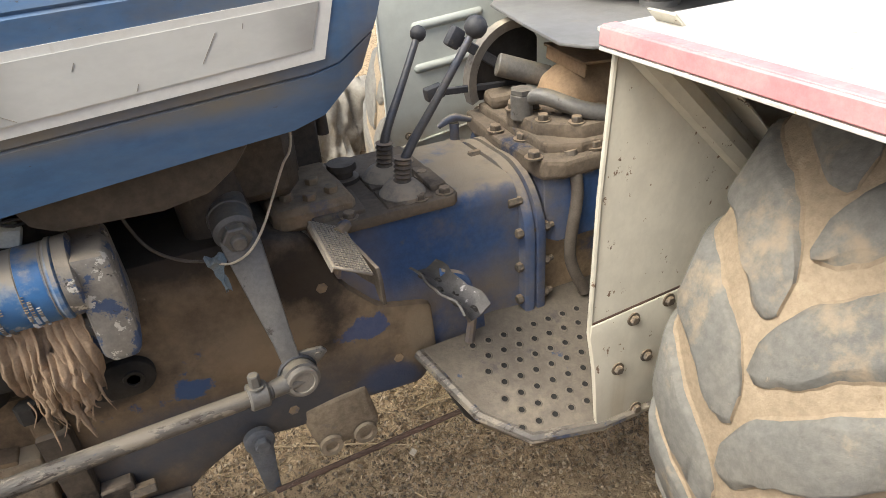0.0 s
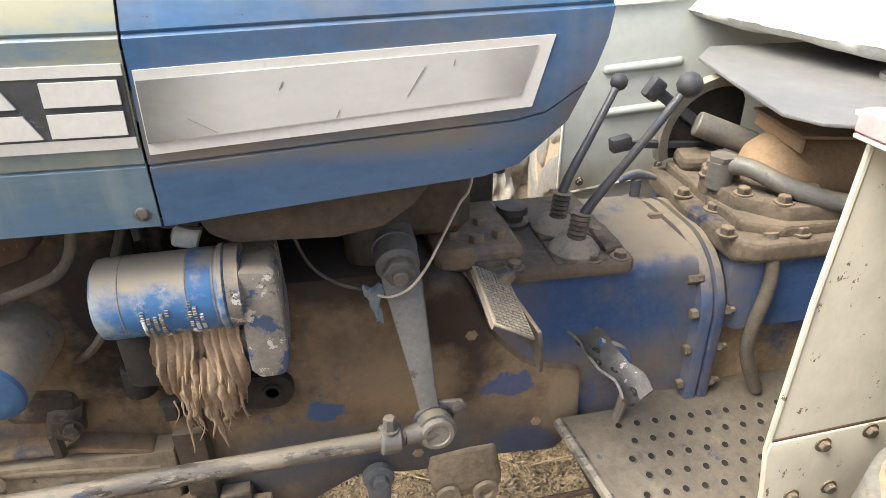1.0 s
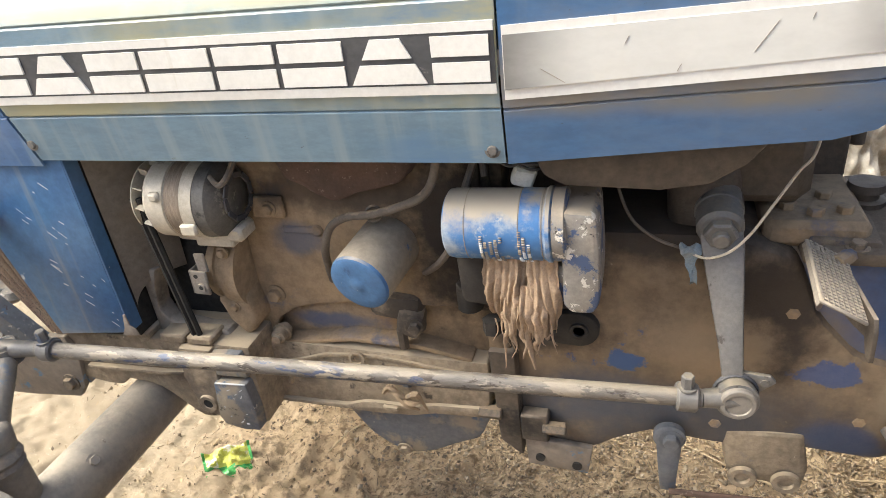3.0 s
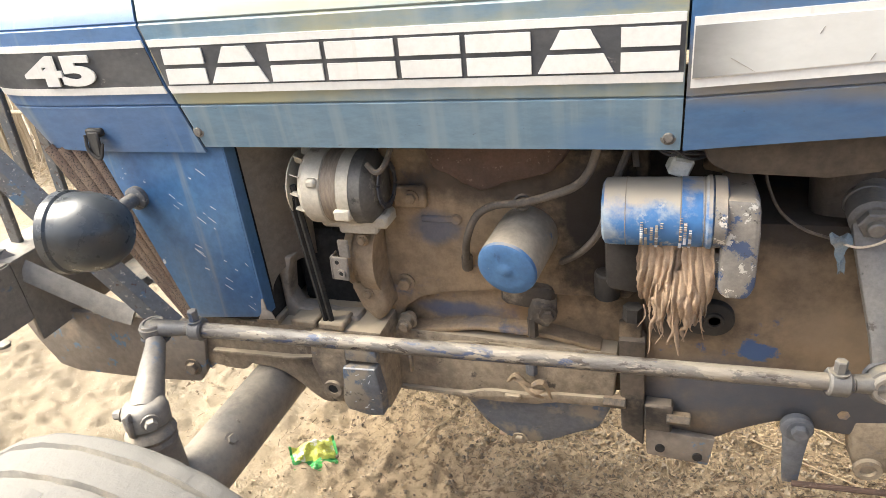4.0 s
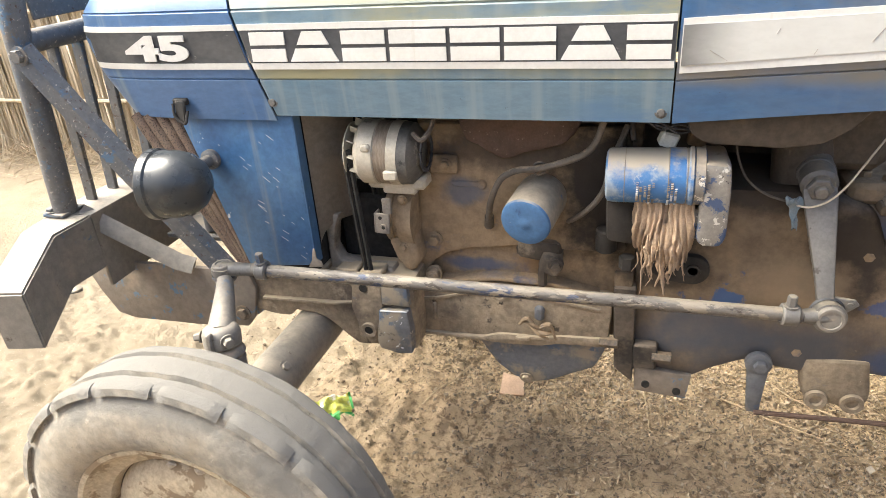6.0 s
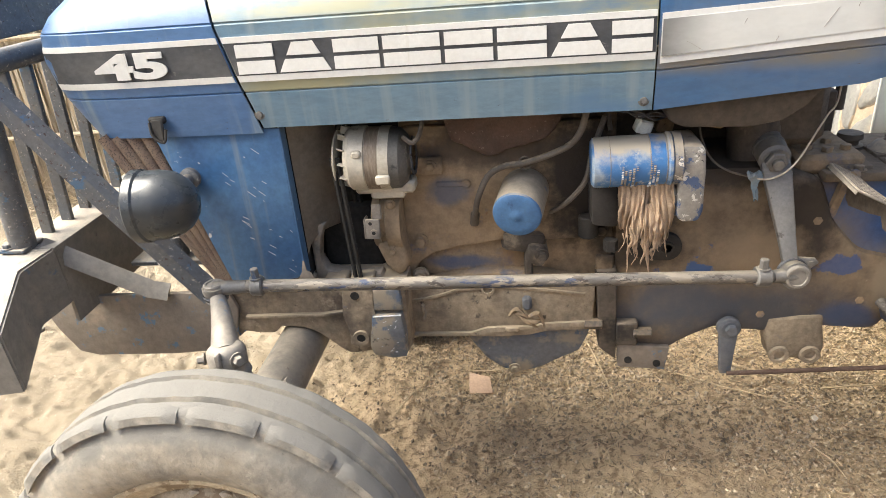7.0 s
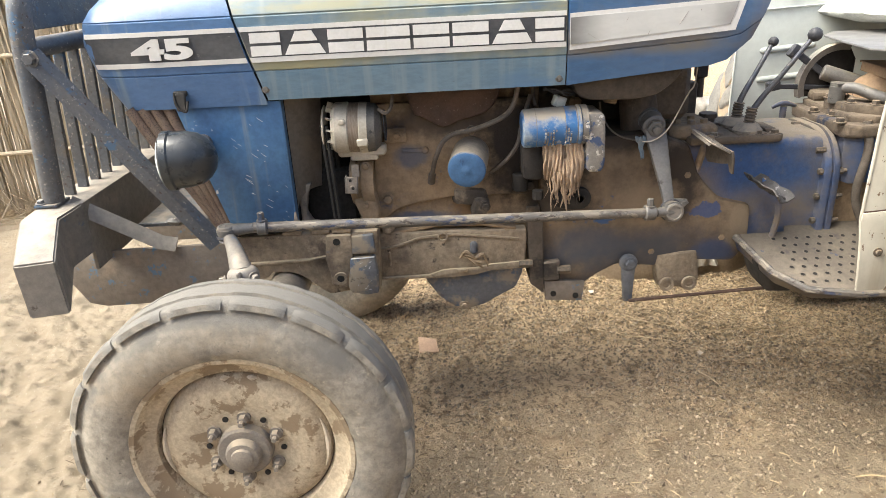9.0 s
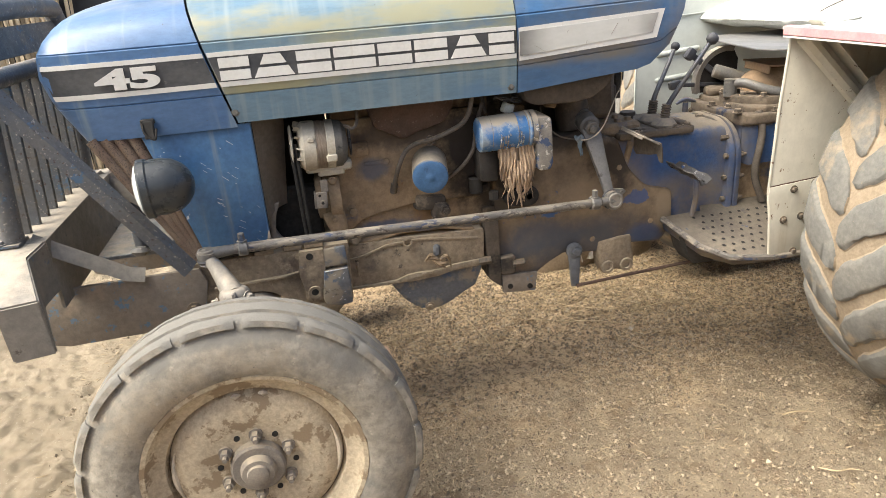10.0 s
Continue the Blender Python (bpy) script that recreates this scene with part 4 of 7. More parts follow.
prism(bm, [(-0.95, 0.715), (-0.50, 0.715), (-0.502, 0.66), (-0.505, 0.530), (-0.60, 0.532), (-0.640, 0.526), (-0.655, 0.527), (-0.675, 0.541), (-0.695, 0.560), (-0.715, 0.578), (-0.735, 0.591), (-0.758, 0.599), (-0.812, 0.603), (-0.826, 0.588), (-0.835, 0.584), (-0.868, 0.584), (-0.92, 0.593), (-0.95, 0.62)], 0.030, 0.54, 0.006)
prism(bm, [(-0.892, 0.638), (-0.70, 0.643), (-0.648, 0.650), (-0.648, 0.642), (-0.70, 0.634), (-0.892, 0.629)], 0.019, 0.034, 0.003)
fs_ = part("front_support", bm, M_frame, tractor, "cast front axle support under grey dust")
for x in (-0.66, -0.60, -0.74):
    bm = bmesh.new()
    box(bm, (x, 0.05, 0.722), (0.055, 0.05, 0.018), 0.004)
    part("support_pad", bm, M_frame, fs_)
bm = bmesh.new()
t = bmesh.new()
prism(t, [(-0.582, 0.641), (-0.511, 0.645), (-0.507, 0.58), (-0.511, 0.531), (-0.540, 0.528), (-0.588, 0.536), (-0.594, 0.556)], 0.006, 0.06, 0.004)
prism(t, [(-0.580, 0.706), (-0.512, 0.708), (-0.509, 0.655), (-0.580, 0.652)], 0.016, 0.06, 0.003)
bmesh.ops.subdivide_edges(t, edges=t.edges[:], cuts=2, use_grid_fill=True)
rough_up(t, 0.04, 0.002)
add(bm, t)
part("support_block", bm, M_sump, fs_, "chipped blue-grey block on the axle support")
bm = bmesh.new()
t = bmesh.new()
prism(t, [(-0.645, 0.712), (-0.574, 0.712), (-0.576, 0.61), (-0.586, 0.564), (-0.602, 0.551), (-0.628, 0.550), (-0.643, 0.562), (-0.642, 0.59), (-0.652, 0.64)], 0.014, 0.05, 0.005)
lathe(t, [(0, 0.021), (0.007, 0.019), (0.007, 0.011), (-0.004, 0.010)], (-0.615, 0.016, 0.581), (0, -1, 0), 18, close=False)
rough_up(t, 0.03, 0.0015)
add(bm, t)
part("support_tab", bm, M_frame, fs_, "cast tab with two holes on the axle support")
for k in range(11):
    bm = bmesh.new()
    box(bm, (rs_.uniform(-0.575, -0.52), 0.0058, rs_.uniform(0.545, 0.632)), (0.002 + 0.009 * rs_.random() ** 2, 0.0012, rs_.uniform(0.0008, 0.0022)), 0, (0, rs_.gauss(-35, 25), 0))
    part("chip", bm, M_scratch, fs_, "bare chip in the paint")
bm = bmesh.new()
box(bm, (-0.546, 0.0065, 0.6435), (0.066, 0.004, 0.003), 0.001, (0, -3, 0))
part("worn_edge", bm, M_scratch, fs_, "bright worn edge")
bm = bmesh.new()
bolt(bm, (-0.955, 0.02, 0.585), (0, -1, 0), 0.014, 0.010)
part("plate_bolt", bm, M_bolt, tractor)
bm = bmesh.new()
cyl(bm, (-0.615, 0.011, 0.581), (-0.615, 0.016, 0.581), 0.0105, seg=16)
part("hole", bm, M_hole, tractor)
bm = bmesh.new()
cyl(bm, (-0.616, 0.0115, 0.694), (-0.616, 0.016, 0.694), 0.010, seg=16)
part("hole", bm, M_hole, tractor)
bm = bmesh.new()
cyl(bm, (-0.772, 0.62, 0.535), (-0.780, -0.27, 0.545), 0.056, seg=28, bev=0.004)
bolt(bm, (-0.742, -0.16, 0.582), (0.75, -0.2, 0.65), 0.010, 0.008)
part("axle_tube", bm, M_wing, tractor, "thick blue-grey axle tube")
bm = bmesh.new()
cyl(bm, (-0.795, -0.265, 0.42), (-0.795, -0.265, 0.68), 0.034, seg=20, bev=0.004)
cyl(bm, (-0.795, -0.265, 0.43), (-0.795, -0.40, 0.385), 0.035, seg=20)
kp = part("kingpin", bm, M_wing, tractor, "steering kingpin and stub axle")
bm = bmesh.new()
lathe(bm, [(0, 0.034), (0.006, 0.041), (0.014, 0.037), (0.022, 0.042), (0.032, 0.038), (0.038, 0.03)], (-0.80, -0.268, 0.668), (0, 0.1, 1), 24)
part("boot", bm, M_skirt, kp, "dusty rubber boot")
bm = bmesh.new()
lathe(bm, [(0, 0.030), (0.004, 0.037), (0.028, 0.038), (0.038, 0.034), (0.044, 0.026)], (-0.80, -0.264, 0.704), (-0.05, 0.15, 1), 24)
tube(bm, [(-0.803, -0.258, 0.725), (-0.826, -0.205, 0.752), (-0.850, -0.155, 0.772), (-0.868, -0.127, 0.783)], [0.030, 0.023, 0.018, 0.015], 16)
bolt(bm, (-0.770, -0.285, 0.732), (0.8, -0.7, 0), 0.010, 0.012)
bolt(bm, (-0.842, -0.270, 0.722), (-1, -0.3, 0), 0.008, 0.012)
box(bm, (-0.80, -0.298, 0.730), (0.012, 0.014, 0.046), 0.003)
part("steering_arm", bm, M_wing, tractor, "dusty forged steering arm with its clamp")
# drag link
bm = bmesh.new()
cyl(bm, (-0.80, -0.119, 0.797), (0.27, -0.012, 0.742), 0.0135, seg=16)
link = part("drag_link", bm, M_rod, tractor, "long steering rod with worn paint")
for a, b in (((-0.79, -0.118, 0.797), (-0.765, -0.116, 0.796)), ((0.235, -0.015, 0.744), (0.265, -0.012, 0.742))):
    bm = bmesh.new()
    cyl(bm, a, b, 0.021, seg=16, bev=0.003)
    mid = (Vector(a) + Vector(b)) / 2
    bolt(bm, mid + Vector((0, -0.002, 0.018)), (0, 0, 1), 0.009, 0.02)
    part("clamp", bm, M_steel, link, "rod clamp")
for c, ax in (((-0.868, -0.125, 0.775), (0, 0, 1)), ((0.316, 0.02, 0.738), (0.06, -1, 0.06))):
    bm = bmesh.new()
    sc = 0.82 if c[0] < 0 else 0.95
    lathe(bm, [(a * sc, r * sc) for a, r in ((0, 0.018), (0.006, 0.028), (0.022, 0.031), (0.032, 0.031), (0.033, 0.027), (0.037, 0.026), (0.038, 0.020), (0.0365, 0.018), (0.0365, 0))], c, ax, 24)
    lathe(bm, [(-0.012, 0.016), (-0.006, 0.023), (0.002, 0.018)], c, ax, 20)
    if c[0] > 0:
        prism(bm, [(0.31, 0.735), (0.325, 0.768), (0.362, 0.764), (0.370, 0.754), (0.35, 0.735)], 0.020, 0.028, 0.002)
        cyl(bm, (0.354, 0.018, 0.753), (0.354, 0.021, 0.753), 0.006, seg=12)
    e = (-0.80, -0.119, 0.797) if c[0] < 0 else (0.27, -0.012, 0.742)
    cyl(bm, Vector(c) + Vector(ax).normalized() * 0.02, e, 0.017, 0.013, seg=14)
    joint = part("ball_joint", bm, M_steel, link, "greasy ball joint")
    a_ = Vector(ax).normalized()
    bm = bmesh.new()
    lathe(bm, [(0.033 * sc, 0.027 * sc), (0.039 * sc, 0.0265 * sc), (0.041 * sc, 0.024 * sc), (0.041 * sc, 0.019 * sc), (0.0385 * sc, 0.018 * sc), (0.0385 * sc, 0)], c, ax, 28)
    part("cap", bm, M_wing, joint, "pressed steel cap")
    bm = bmesh.new()
    lathe(bm, [(-0.004, 0.020 * sc), (0.0, 0.030 * sc), (0.007 * sc, 0.0335 * sc), (0.012 * sc, 0.031 * sc)], c, ax, 24, close=False)
    part("dust_boot", bm, M_rubber, joint, "black rubber dust boot")
# drop arm
bm = bmesh.new()
t = bmesh.new()
prism(t, [(-0.028, 0.0), (0.028, 0.0), (0.030, -0.03), (0.017, -0.18), (0.014, -0.225), (-0.014, -0.225), (-0.015, -0.18), (-0.027, -0.03)], -0.010, 0.010, 0.004)
add(bm, t, Matrix.Translation((0.284, 0.112, 0.955)) @ pose(0, 0, 0, -25, -8, 0))
part("drop_arm", bm, M_steel, tractor, "tapered steering drop arm")
bm = bmesh.new()
cyl(bm, (0.284, 0.098, 0.952), (0.284, 0.20, 0.975), 0.032, seg=28, bev=0.006)
lathe(bm, [(0, 0.030), (0.004, 0.034), (0.010, 0.034), (0.014, 0.030)], (0.284, 0.135, 0.960), (0, 1, 0.22), 28)
cyl(bm, (0.284, 0.083, 0.950), (0.284, 0.10, 0.953), 0.023, seg=6, bev=0.003)
cyl(bm, (0.284, 0.072, 0.948), (0.284, 0.085, 0.950), 0.012, seg=16, bev=0.002)
part("drop_arm_boss", bm, M_steel, tractor, "drop arm boss and nut")
bm = bmesh.new()
cyl(bm, (0.27, 0.19, 0.93), (0.25, 0.23, 1.16), 0.055, 0.05, seg=22)
box(bm, (0.33, 0.25, 1.03), (0.16, 0.14, 0.16), 0.02)
part("steering_box", bm, M_grime, tractor, "oily steering gearbox")

# tank under the cowl
bm = bmesh.new()
prism(bm, [(0.03, 1.12), (0.33, 1.12), (0.30, 1.082), (0.26, 1.055), (0.20, 1.045), (0.08, 1.05), (0.05, 1.065)], 0.02, 0.52, 0.012)
part("fuel_tank", bm, M_grime, tractor, "dusty dark fuel tank")

# clutch housing, gearbox and rear housing
bm = bmesh.new()
prism(bm, [(-0.03, 0.93), (0.30, 0.93), (0.40, 0.89), (0.44, 0.79), (0.50, 0.725), (0.60, 0.70), (0.605, 0.575), (0.565, 0.516), (0.447, 0.525), (0.32, 0.513), (0.276, 0.517), (0.216, 0.528), (0.177, 0.510), (0.138, 0.488), (0.11, 0.465), (-0.03, 0.465)], 0.128, 0.43, 0.03)
part("clutch_housing", bm, M_bell, tractor, "bell housing under thick brown dust")
bm = bmesh.new()
prism(bm, [(-0.070, 0.70), (-0.022, 0.70), (-0.018, 0.455), (-0.060, 0.490)], 0.10, 0.46, 0.006)
box(bm, (0.005, 0.115, 0.528), (0.052, 0.03, 0.062), 0.004)
part("rear_flange", bm, M_grime, tractor, "dusty bolted flange")
bm = bmesh.new()
prism(bm, [(-0.016, 0.495), (0.108, 0.485), (0.100, 0.420), (-0.012, 0.428)], 0.11, 0.125, 0.003)
part("lug_plate", bm, M_plate, tractor, "drilled steel lug plate")
for x, z in ((0.012, 0.450), (0.080, 0.440)):
    bm = bmesh.new()
    cyl(bm, (x, 0.106, z), (x, 0.111, z), 0.009, seg=14)
    part("hole", bm, M_hole, tractor)
bm = bmesh.new()
prism(bm, [(0.085 + (0.034 if a > -1.6 and a < 1.6 else 0.085) * math.cos(a), 0.750 + 0.033 * math.sin(a)) for a in (k * math.tau / 24 - math.pi for k in range(24))], 0.112, 0.135, 0.004)
lathe(bm, [(0, 0.016), (0.004, 0.015), (0.004, 0.010), (-0.006, 0.009), (-0.006, 0)], (0.086, 0.112, 0.750), (0, -1, 0), 20)
part("cover_plate", bm, M_dark, tractor, "oily black cover plate with a hole")
bm = bmesh.new()
t = bmesh.new()
prism(t, [(0.318, 0.560), (0.450, 0.565), (0.458, 0.500), (0.462, 0.462), (0.450, 0.440), (0.425, 0.432), (0.392, 0.440), (0.365, 0.434), (0.346, 0.440), (0.334, 0.470)], 0.1245, 0.17, 0.010)
bmesh.ops.subdivide_edges(t, edges=t.edges[:], cuts=2, use_grid_fill=True)
rough_up(t, 0.04, 0.005)
add(bm, t)
for x in (0.362, 0.431):
    lathe(bm, [(0, 0.024), (0.007, 0.022), (0.007, 0.013), (-0.004, 0.012)], (x, 0.120, 0.458), (0, -1, 0), 20)
part("boss_plate", bm, M_frame, tractor, "cast tab with two bolt bosses")
bm = bmesh.new()
lathe(bm, [(0, 0.027), (0.012, 0.027), (0.014, 0.024)], (0.238, 0.118, 0.540), (0, -1, 0), 20)
prism(bm, [(0.216, 0.535), (0.260, 0.535), (0.256, 0.47), (0.254, 0.412), (0.228, 0.412), (0.222, 0.47)], 0.105, 0.118, 0.003)
bolt(bm, (0.241, 0.105, 0.54), (0, -1, 0), 0.014, 0.012)
part("hanging_lever", bm, M_sump, tractor, "blue hanging lever")
bm = bmesh.new()
tube(bm, [(0.243, 0.10, 0.417), (0.5, 0.10, 0.43), (0.95, 0.10, 0.45)], 0.0055, 8, 3)
part("pull_rod", bm, M_rust, tractor, "thin rusty pull rod")
bm = bmesh.new()
loft(bm, [(0.33, casing(0.150, 0.89, 0.58, 0.03)), (0.50, casing(0.145, 0.895, 0.55, 0.03)), (0.70, casing(0.143, 0.893, 0.55, 0.035)), (0.79, casing(0.143, 0.895, 0.56, 0.04))])
part("gearbox", bm, M_gear, tractor, "dusty blue gearbox casing")
bm = bmesh.new()
slab(bm, [(0.40, 0.13), (0.655, 0.125), (0.668, 0.14), (0.665, 0.40), (0.40, 0.40)], 0.885, 0.907, 0.006)
top = part("gearbox_top", bm, M_dusttop, tractor, "dust covered gearbox top plate")
for outline, z1 in (([(0.625, 0.16), (0.66, 0.165), (0.66, 0.25), (0.63, 0.26)], 0.917), ([(0.41, 0.15), (0.50, 0.15), (0.505, 0.24), (0.41, 0.26)], 0.916), ([(0.535, 0.215), (0.62, 0.215), (0.62, 0.30), (0.535, 0.30)], 0.913), ([(0.535, 0.137), (0.622, 0.137), (0.622, 0.212), (0.535, 0.212)], 0.912)):
    t = bmesh.new()
    slab(t, outline, 0.90, z1, 0.005)
    rough_up(t, 0.04, 0.003)
    part("raised_pad", t, M_dusttop, top)
for x, y in ((0.47, 0.145), (0.597, 0.145), (0.645, 0.145), (0.64, 0.23), (0.64, 0.31), (0.45, 0.33), (0.46, 0.22)):
    bm = bmesh.new()
    bolt(bm, (x, y, 0.906), (0, 0, 1))
    part("bolt", bm, M_bolt, top)
bm = bmesh.new()
t = bmesh.new()
loft(t, [(0.655, casing(0.148, 0.900, 0.60, 0.03)), (0.675, casing(0.146, 0.896, 0.60, 0.04)), (0.73, casing(0.143, 0.893, 0.60, 0.06)), (0.80, casing(0.138, 0.892, 0.58, 0.09))])
bmesh.ops.subdivide_edges(t, edges=t.edges[:], cuts=3, use_grid_fill=True)
rough_up(t, 0.06, 0.004)
rough_up(t, 0.02, 0.0015, 2)
add(bm, t)
part("gearbox_shoulder", bm, M_gear, tractor, "sloping dusty rear of the gearbox")
bm = bmesh.new()
loft(bm, [(x, casing(0.112 + d, 0.908 - 1.2 * d, 0.515 + d, 0.125, 12)) for x, d in ((0.790, 0.018), (0.793, 0.006), (0.799, 0.004), (0.812, 0.004), (0.8145, 0.010), (0.8185, 0.010), (0.821, 0.004), (0.834, 0.004), (0.839, 0.007), (0.842, 0.018))])
fl = part("flange", bm, M_gear, tractor, "bolted blue arched casing flange")
for y, z in ((0.150, 0.862), (0.20, 0.895), (0.30, 0.905)):
    bm = bmesh.new()
    cyl(bm, (0.77, y - 0.005, z - 0.012), (0.80, y - 0.005, z - 0.012), 0.010, seg=6, bev=0.002)
    part("bolt", bm, M_bolt, fl)
for z in (0.57, 0.64, 0.715, 0.79):
    bm = bmesh.new()
    cyl(bm, (0.779, 0.128, z), (0.792, 0.128, z), 0.010, seg=6, bev=0.002)
    cyl(bm, (0.838, 0.128, z), (0.850, 0.128, z), 0.011, seg=6, bev=0.002)
    cyl(bm, (0.785, 0.128, z), (0.860, 0.128, z), 0.006, seg=8)
    part("bolt", bm, M_bolt, fl)
bm = bmesh.new()
prism(bm, [(0.85, 0.88), (1.60, 0.90), (1.60, 0.50), (0.86, 0.52)], 0.15, 0.42, 0.015)
cyl(bm, (1.405, 0.16, 0.665), (1.405, -0.25, 0.665), 0.11, seg=24)
cyl(bm, (1.405, 0.40, 0.665), (1.405, 0.85, 0.665), 0.11, seg=24)
part("rear_housing", bm, M_block, tractor, "rear transmission housing and axle")
bm = bmesh.new()
loft(bm, [(0.845, casing(0.135, 0.893, 0.76, 0.03)), (0.87, casing(0.125, 0.895, 0.75, 0.03)), (1.20, casing(0.118, 0.897, 0.76, 0.03)), (1.55, casing(0.118, 0.897, 0.76, 0.03))])
part("housing_upper", bm, M_gear, tractor, "blue upper part of the rear housing")
bm = bmesh.new()
for outline, z0, z1, b in (([(0.835, 0.125), (0.875, 0.112), (1.50, 0.10), (1.50, 0.47), (0.85, 0.46), (0.825, 0.30)], 0.885, 0.925, 0.008), ([(0.855, 0.16), (0.92, 0.125), (1.50, 0.115), (1.50, 0.45), (0.87, 0.44)], 0.92, 0.945, 0.006),
                           ([(0.87, 0.38), (0.93, 0.36), (0.96, 0.42), (0.88, 0.44)], 0.94, 0.975, 0.012), ([(1.04, 0.13), (1.13, 0.13), (1.13, 0.20), (1.04, 0.19)], 0.94, 0.962, 0.008)):
    t = bmesh.new()
    slab(t, outline, z0, z1, b)
    bmesh.ops.subdivide_edges(t, edges=t.edges[:], cuts=5, use_grid_fill=True)
    bmesh.ops.triangulate(t, faces=t.faces[:])
    rough_up(t, 0.05, 0.004)
    add(bm, t)
lift = part("lift_cover", bm, M_dusttop, tractor, "hydraulic lift cover with bolts")
for x, y in ((0.83, 0.15), (0.86, 0.24), (0.84, 0.31), (0.95, 0.13), (1.03, 0.125), (0.91, 0.30), (0.98, 0.20), (0.90, 0.20)):
    bm = bmesh.new()
    bolt(bm, (x, y, 0.945 if x > 0.88 and y > 0.14 else 0.926), (0, 0, 1), 0.012, 0.011)
    part("bolt", bm, M_bolt, lift)
bm = bmesh.new()
tube(bm, [(0.872, 0.262, 1.000), (0.90, 0.225, 1.008), (0.95, 0.17, 0.988), (1.02, 0.125, 0.975), (1.10, 0.10, 0.975), (1.25, 0.08, 0.985)], 0.016, 14)
cyl(bm, (0.872, 0.26, 0.96), (0.872, 0.26, 1.012), 0.022, seg=16, bev=0.003)
cyl(bm, (0.872, 0.26, 1.012), (0.872, 0.26, 1.02), 0.024, seg=6)
part("hydraulic_pipe", bm, M_steel, lift, "steel hydraulic pipe")
bm = bmesh.new()
slab(bm, [(0.865, 0.20), (0.93, 0.14), (1.02, 0.13), (1.02, 0.33), (0.90, 0.36), (0.86, 0.30)], 0.935, 0.970, 0.005)
step = part("valve_plate", bm, M_dusttop, lift, "stepped valve plate")
for x, y in ((0.885, 0.205), (0.93, 0.16), (0.99, 0.15), (0.90, 0.33), (0.955, 0.30), (0.872, 0.295), (0.905, 0.268), (0.94, 0.345), (0.985, 0.27), (1.005, 0.19), (0.955, 0.215)):
    bm = bmesh.new()
    bolt(bm, (x, y, 0.969), (0, 0, 1), 0.011, 0.011)
    part("bolt", bm, M_bolt, lift)
bm = bmesh.new()
lathe(bm, [(0, 0.020), (0.006, 0.040), (0.022, 0.060), (0.05, 0.074), (0.09, 0.080), (0.14, 0.082), (0.40, 0.082)], (0.945, 0.30, 0.965), (1, -0.06, 0.0), 32)
box(bm, (1.12, 0.29, 1.052), (0.26, 0.16, 0.006), 0.002, (2, 3, -4))
box(bm, (0.992, 0.29, 1.045), (0.006, 0.15, 0.026), 0.002, (2, 3, -4))
part("lift_cylinder", bm, M_tan, lift, "tan dusty lift cylinder")
bm = bmesh.new()
cyl(bm, (0.90, 0.405, 1.03), (1.00, 0.36, 0.995), 0.024, seg=18, bev=0.003)
part("rocker_shaft", bm, M_steel, lift, "round steel shaft")
bm = bmesh.new()
tube(bm, [(0.90, 0.135, 0.93), (0.905, 0.115, 0.85), (0.89, 0.11, 0.72), (0.93, 0.11, 0.62)], 0.012, 10)
part("drain_hose", bm, M_hose, tractor, "blue-grey hose")
# quadrant and control levers
bm = bmesh.new()
a0 = [math.radians(a) for a in range(78, 206, 8)]
QX, QZ, QR = 0.968, 0.985, 0.122
prism(bm, [(QX + QR * math.cos(a), QZ + QR * math.sin(a)) for a in a0] + [(QX - 0.02, 0.95), (1.02, 0.97), (1.02, 1.06)], 0.44, 0.446)
quad = part("control_quadrant", bm, M_dark, tractor, "dark control quadrant plate")
bm = bmesh.new()
t = bmesh.new()
rows = [[t.verts.new((QX + r * math.cos(a), y, QZ + r * math.sin(a))) for r, y in ((QR - 0.016, 0.428), (QR + 0.004, 0.424), (QR + 0.004, 0.452), (QR - 0.016, 0.448))] for a in a0]
for p, q in zip(rows, rows[1:]):
    for k in range(4):
        t.faces.new((p[k], p[(k + 1) % 4], q[(k + 1) % 4], q[k]))
t.faces.new(rows[0]), t.faces.new(rows[-1])
bmesh.ops.recalc_face_normals(t, faces=t.faces[:])
add(bm, t)
part("rim", bm, M_wing, quad, "pale worn quadrant rim")
for e, k in (((0.819, 0.435, 1.092), 0), ((0.765, 0.435, 0.988), 1)):
    bm = bmesh.new()
    d = Vector(e) - Vector((0.99, 0.43, 0.97))
    m_ = (Vector(e) + Vector((0.99, 0.43, 0.97))) / 2
    box(bm, m_, (d.length, 0.008, 0.022 if k == 0 else 0.016), 0.003, (0, math.degrees(math.atan2(-d.z, d.x)), 0))
    lv = part("control_lever", bm, M_rubber, quad)
    bm = bmesh.new()
    box(bm, e, (0.030, 0.026, 0.042), 0.006, (0, 35 if k == 0 else 80, 0), 2)
    part("knob", bm, M_rubber, lv, "black block knob")
bm = bmesh.new()
cyl(bm, (0.787, 0.392, 0.80), (0.787, 0.392, 0.93), 0.010, seg=12)
cyl(bm, (0.787, 0.392, 0.882), (0.787, 0.392, 0.888), 0.024, seg=16)
tube(bm, [(0.752, 0.396, 0.926), (0.770, 0.393, 0.937), (0.787, 0.392, 0.941), (0.805, 0.390, 0.937), (0.824, 0.388, 0.931)], [0.005, 0.008, 0.009, 0.0075, 0.006], 10)
part("t_handle", bm, M_gear, tractor, "small T shaped pull handle")
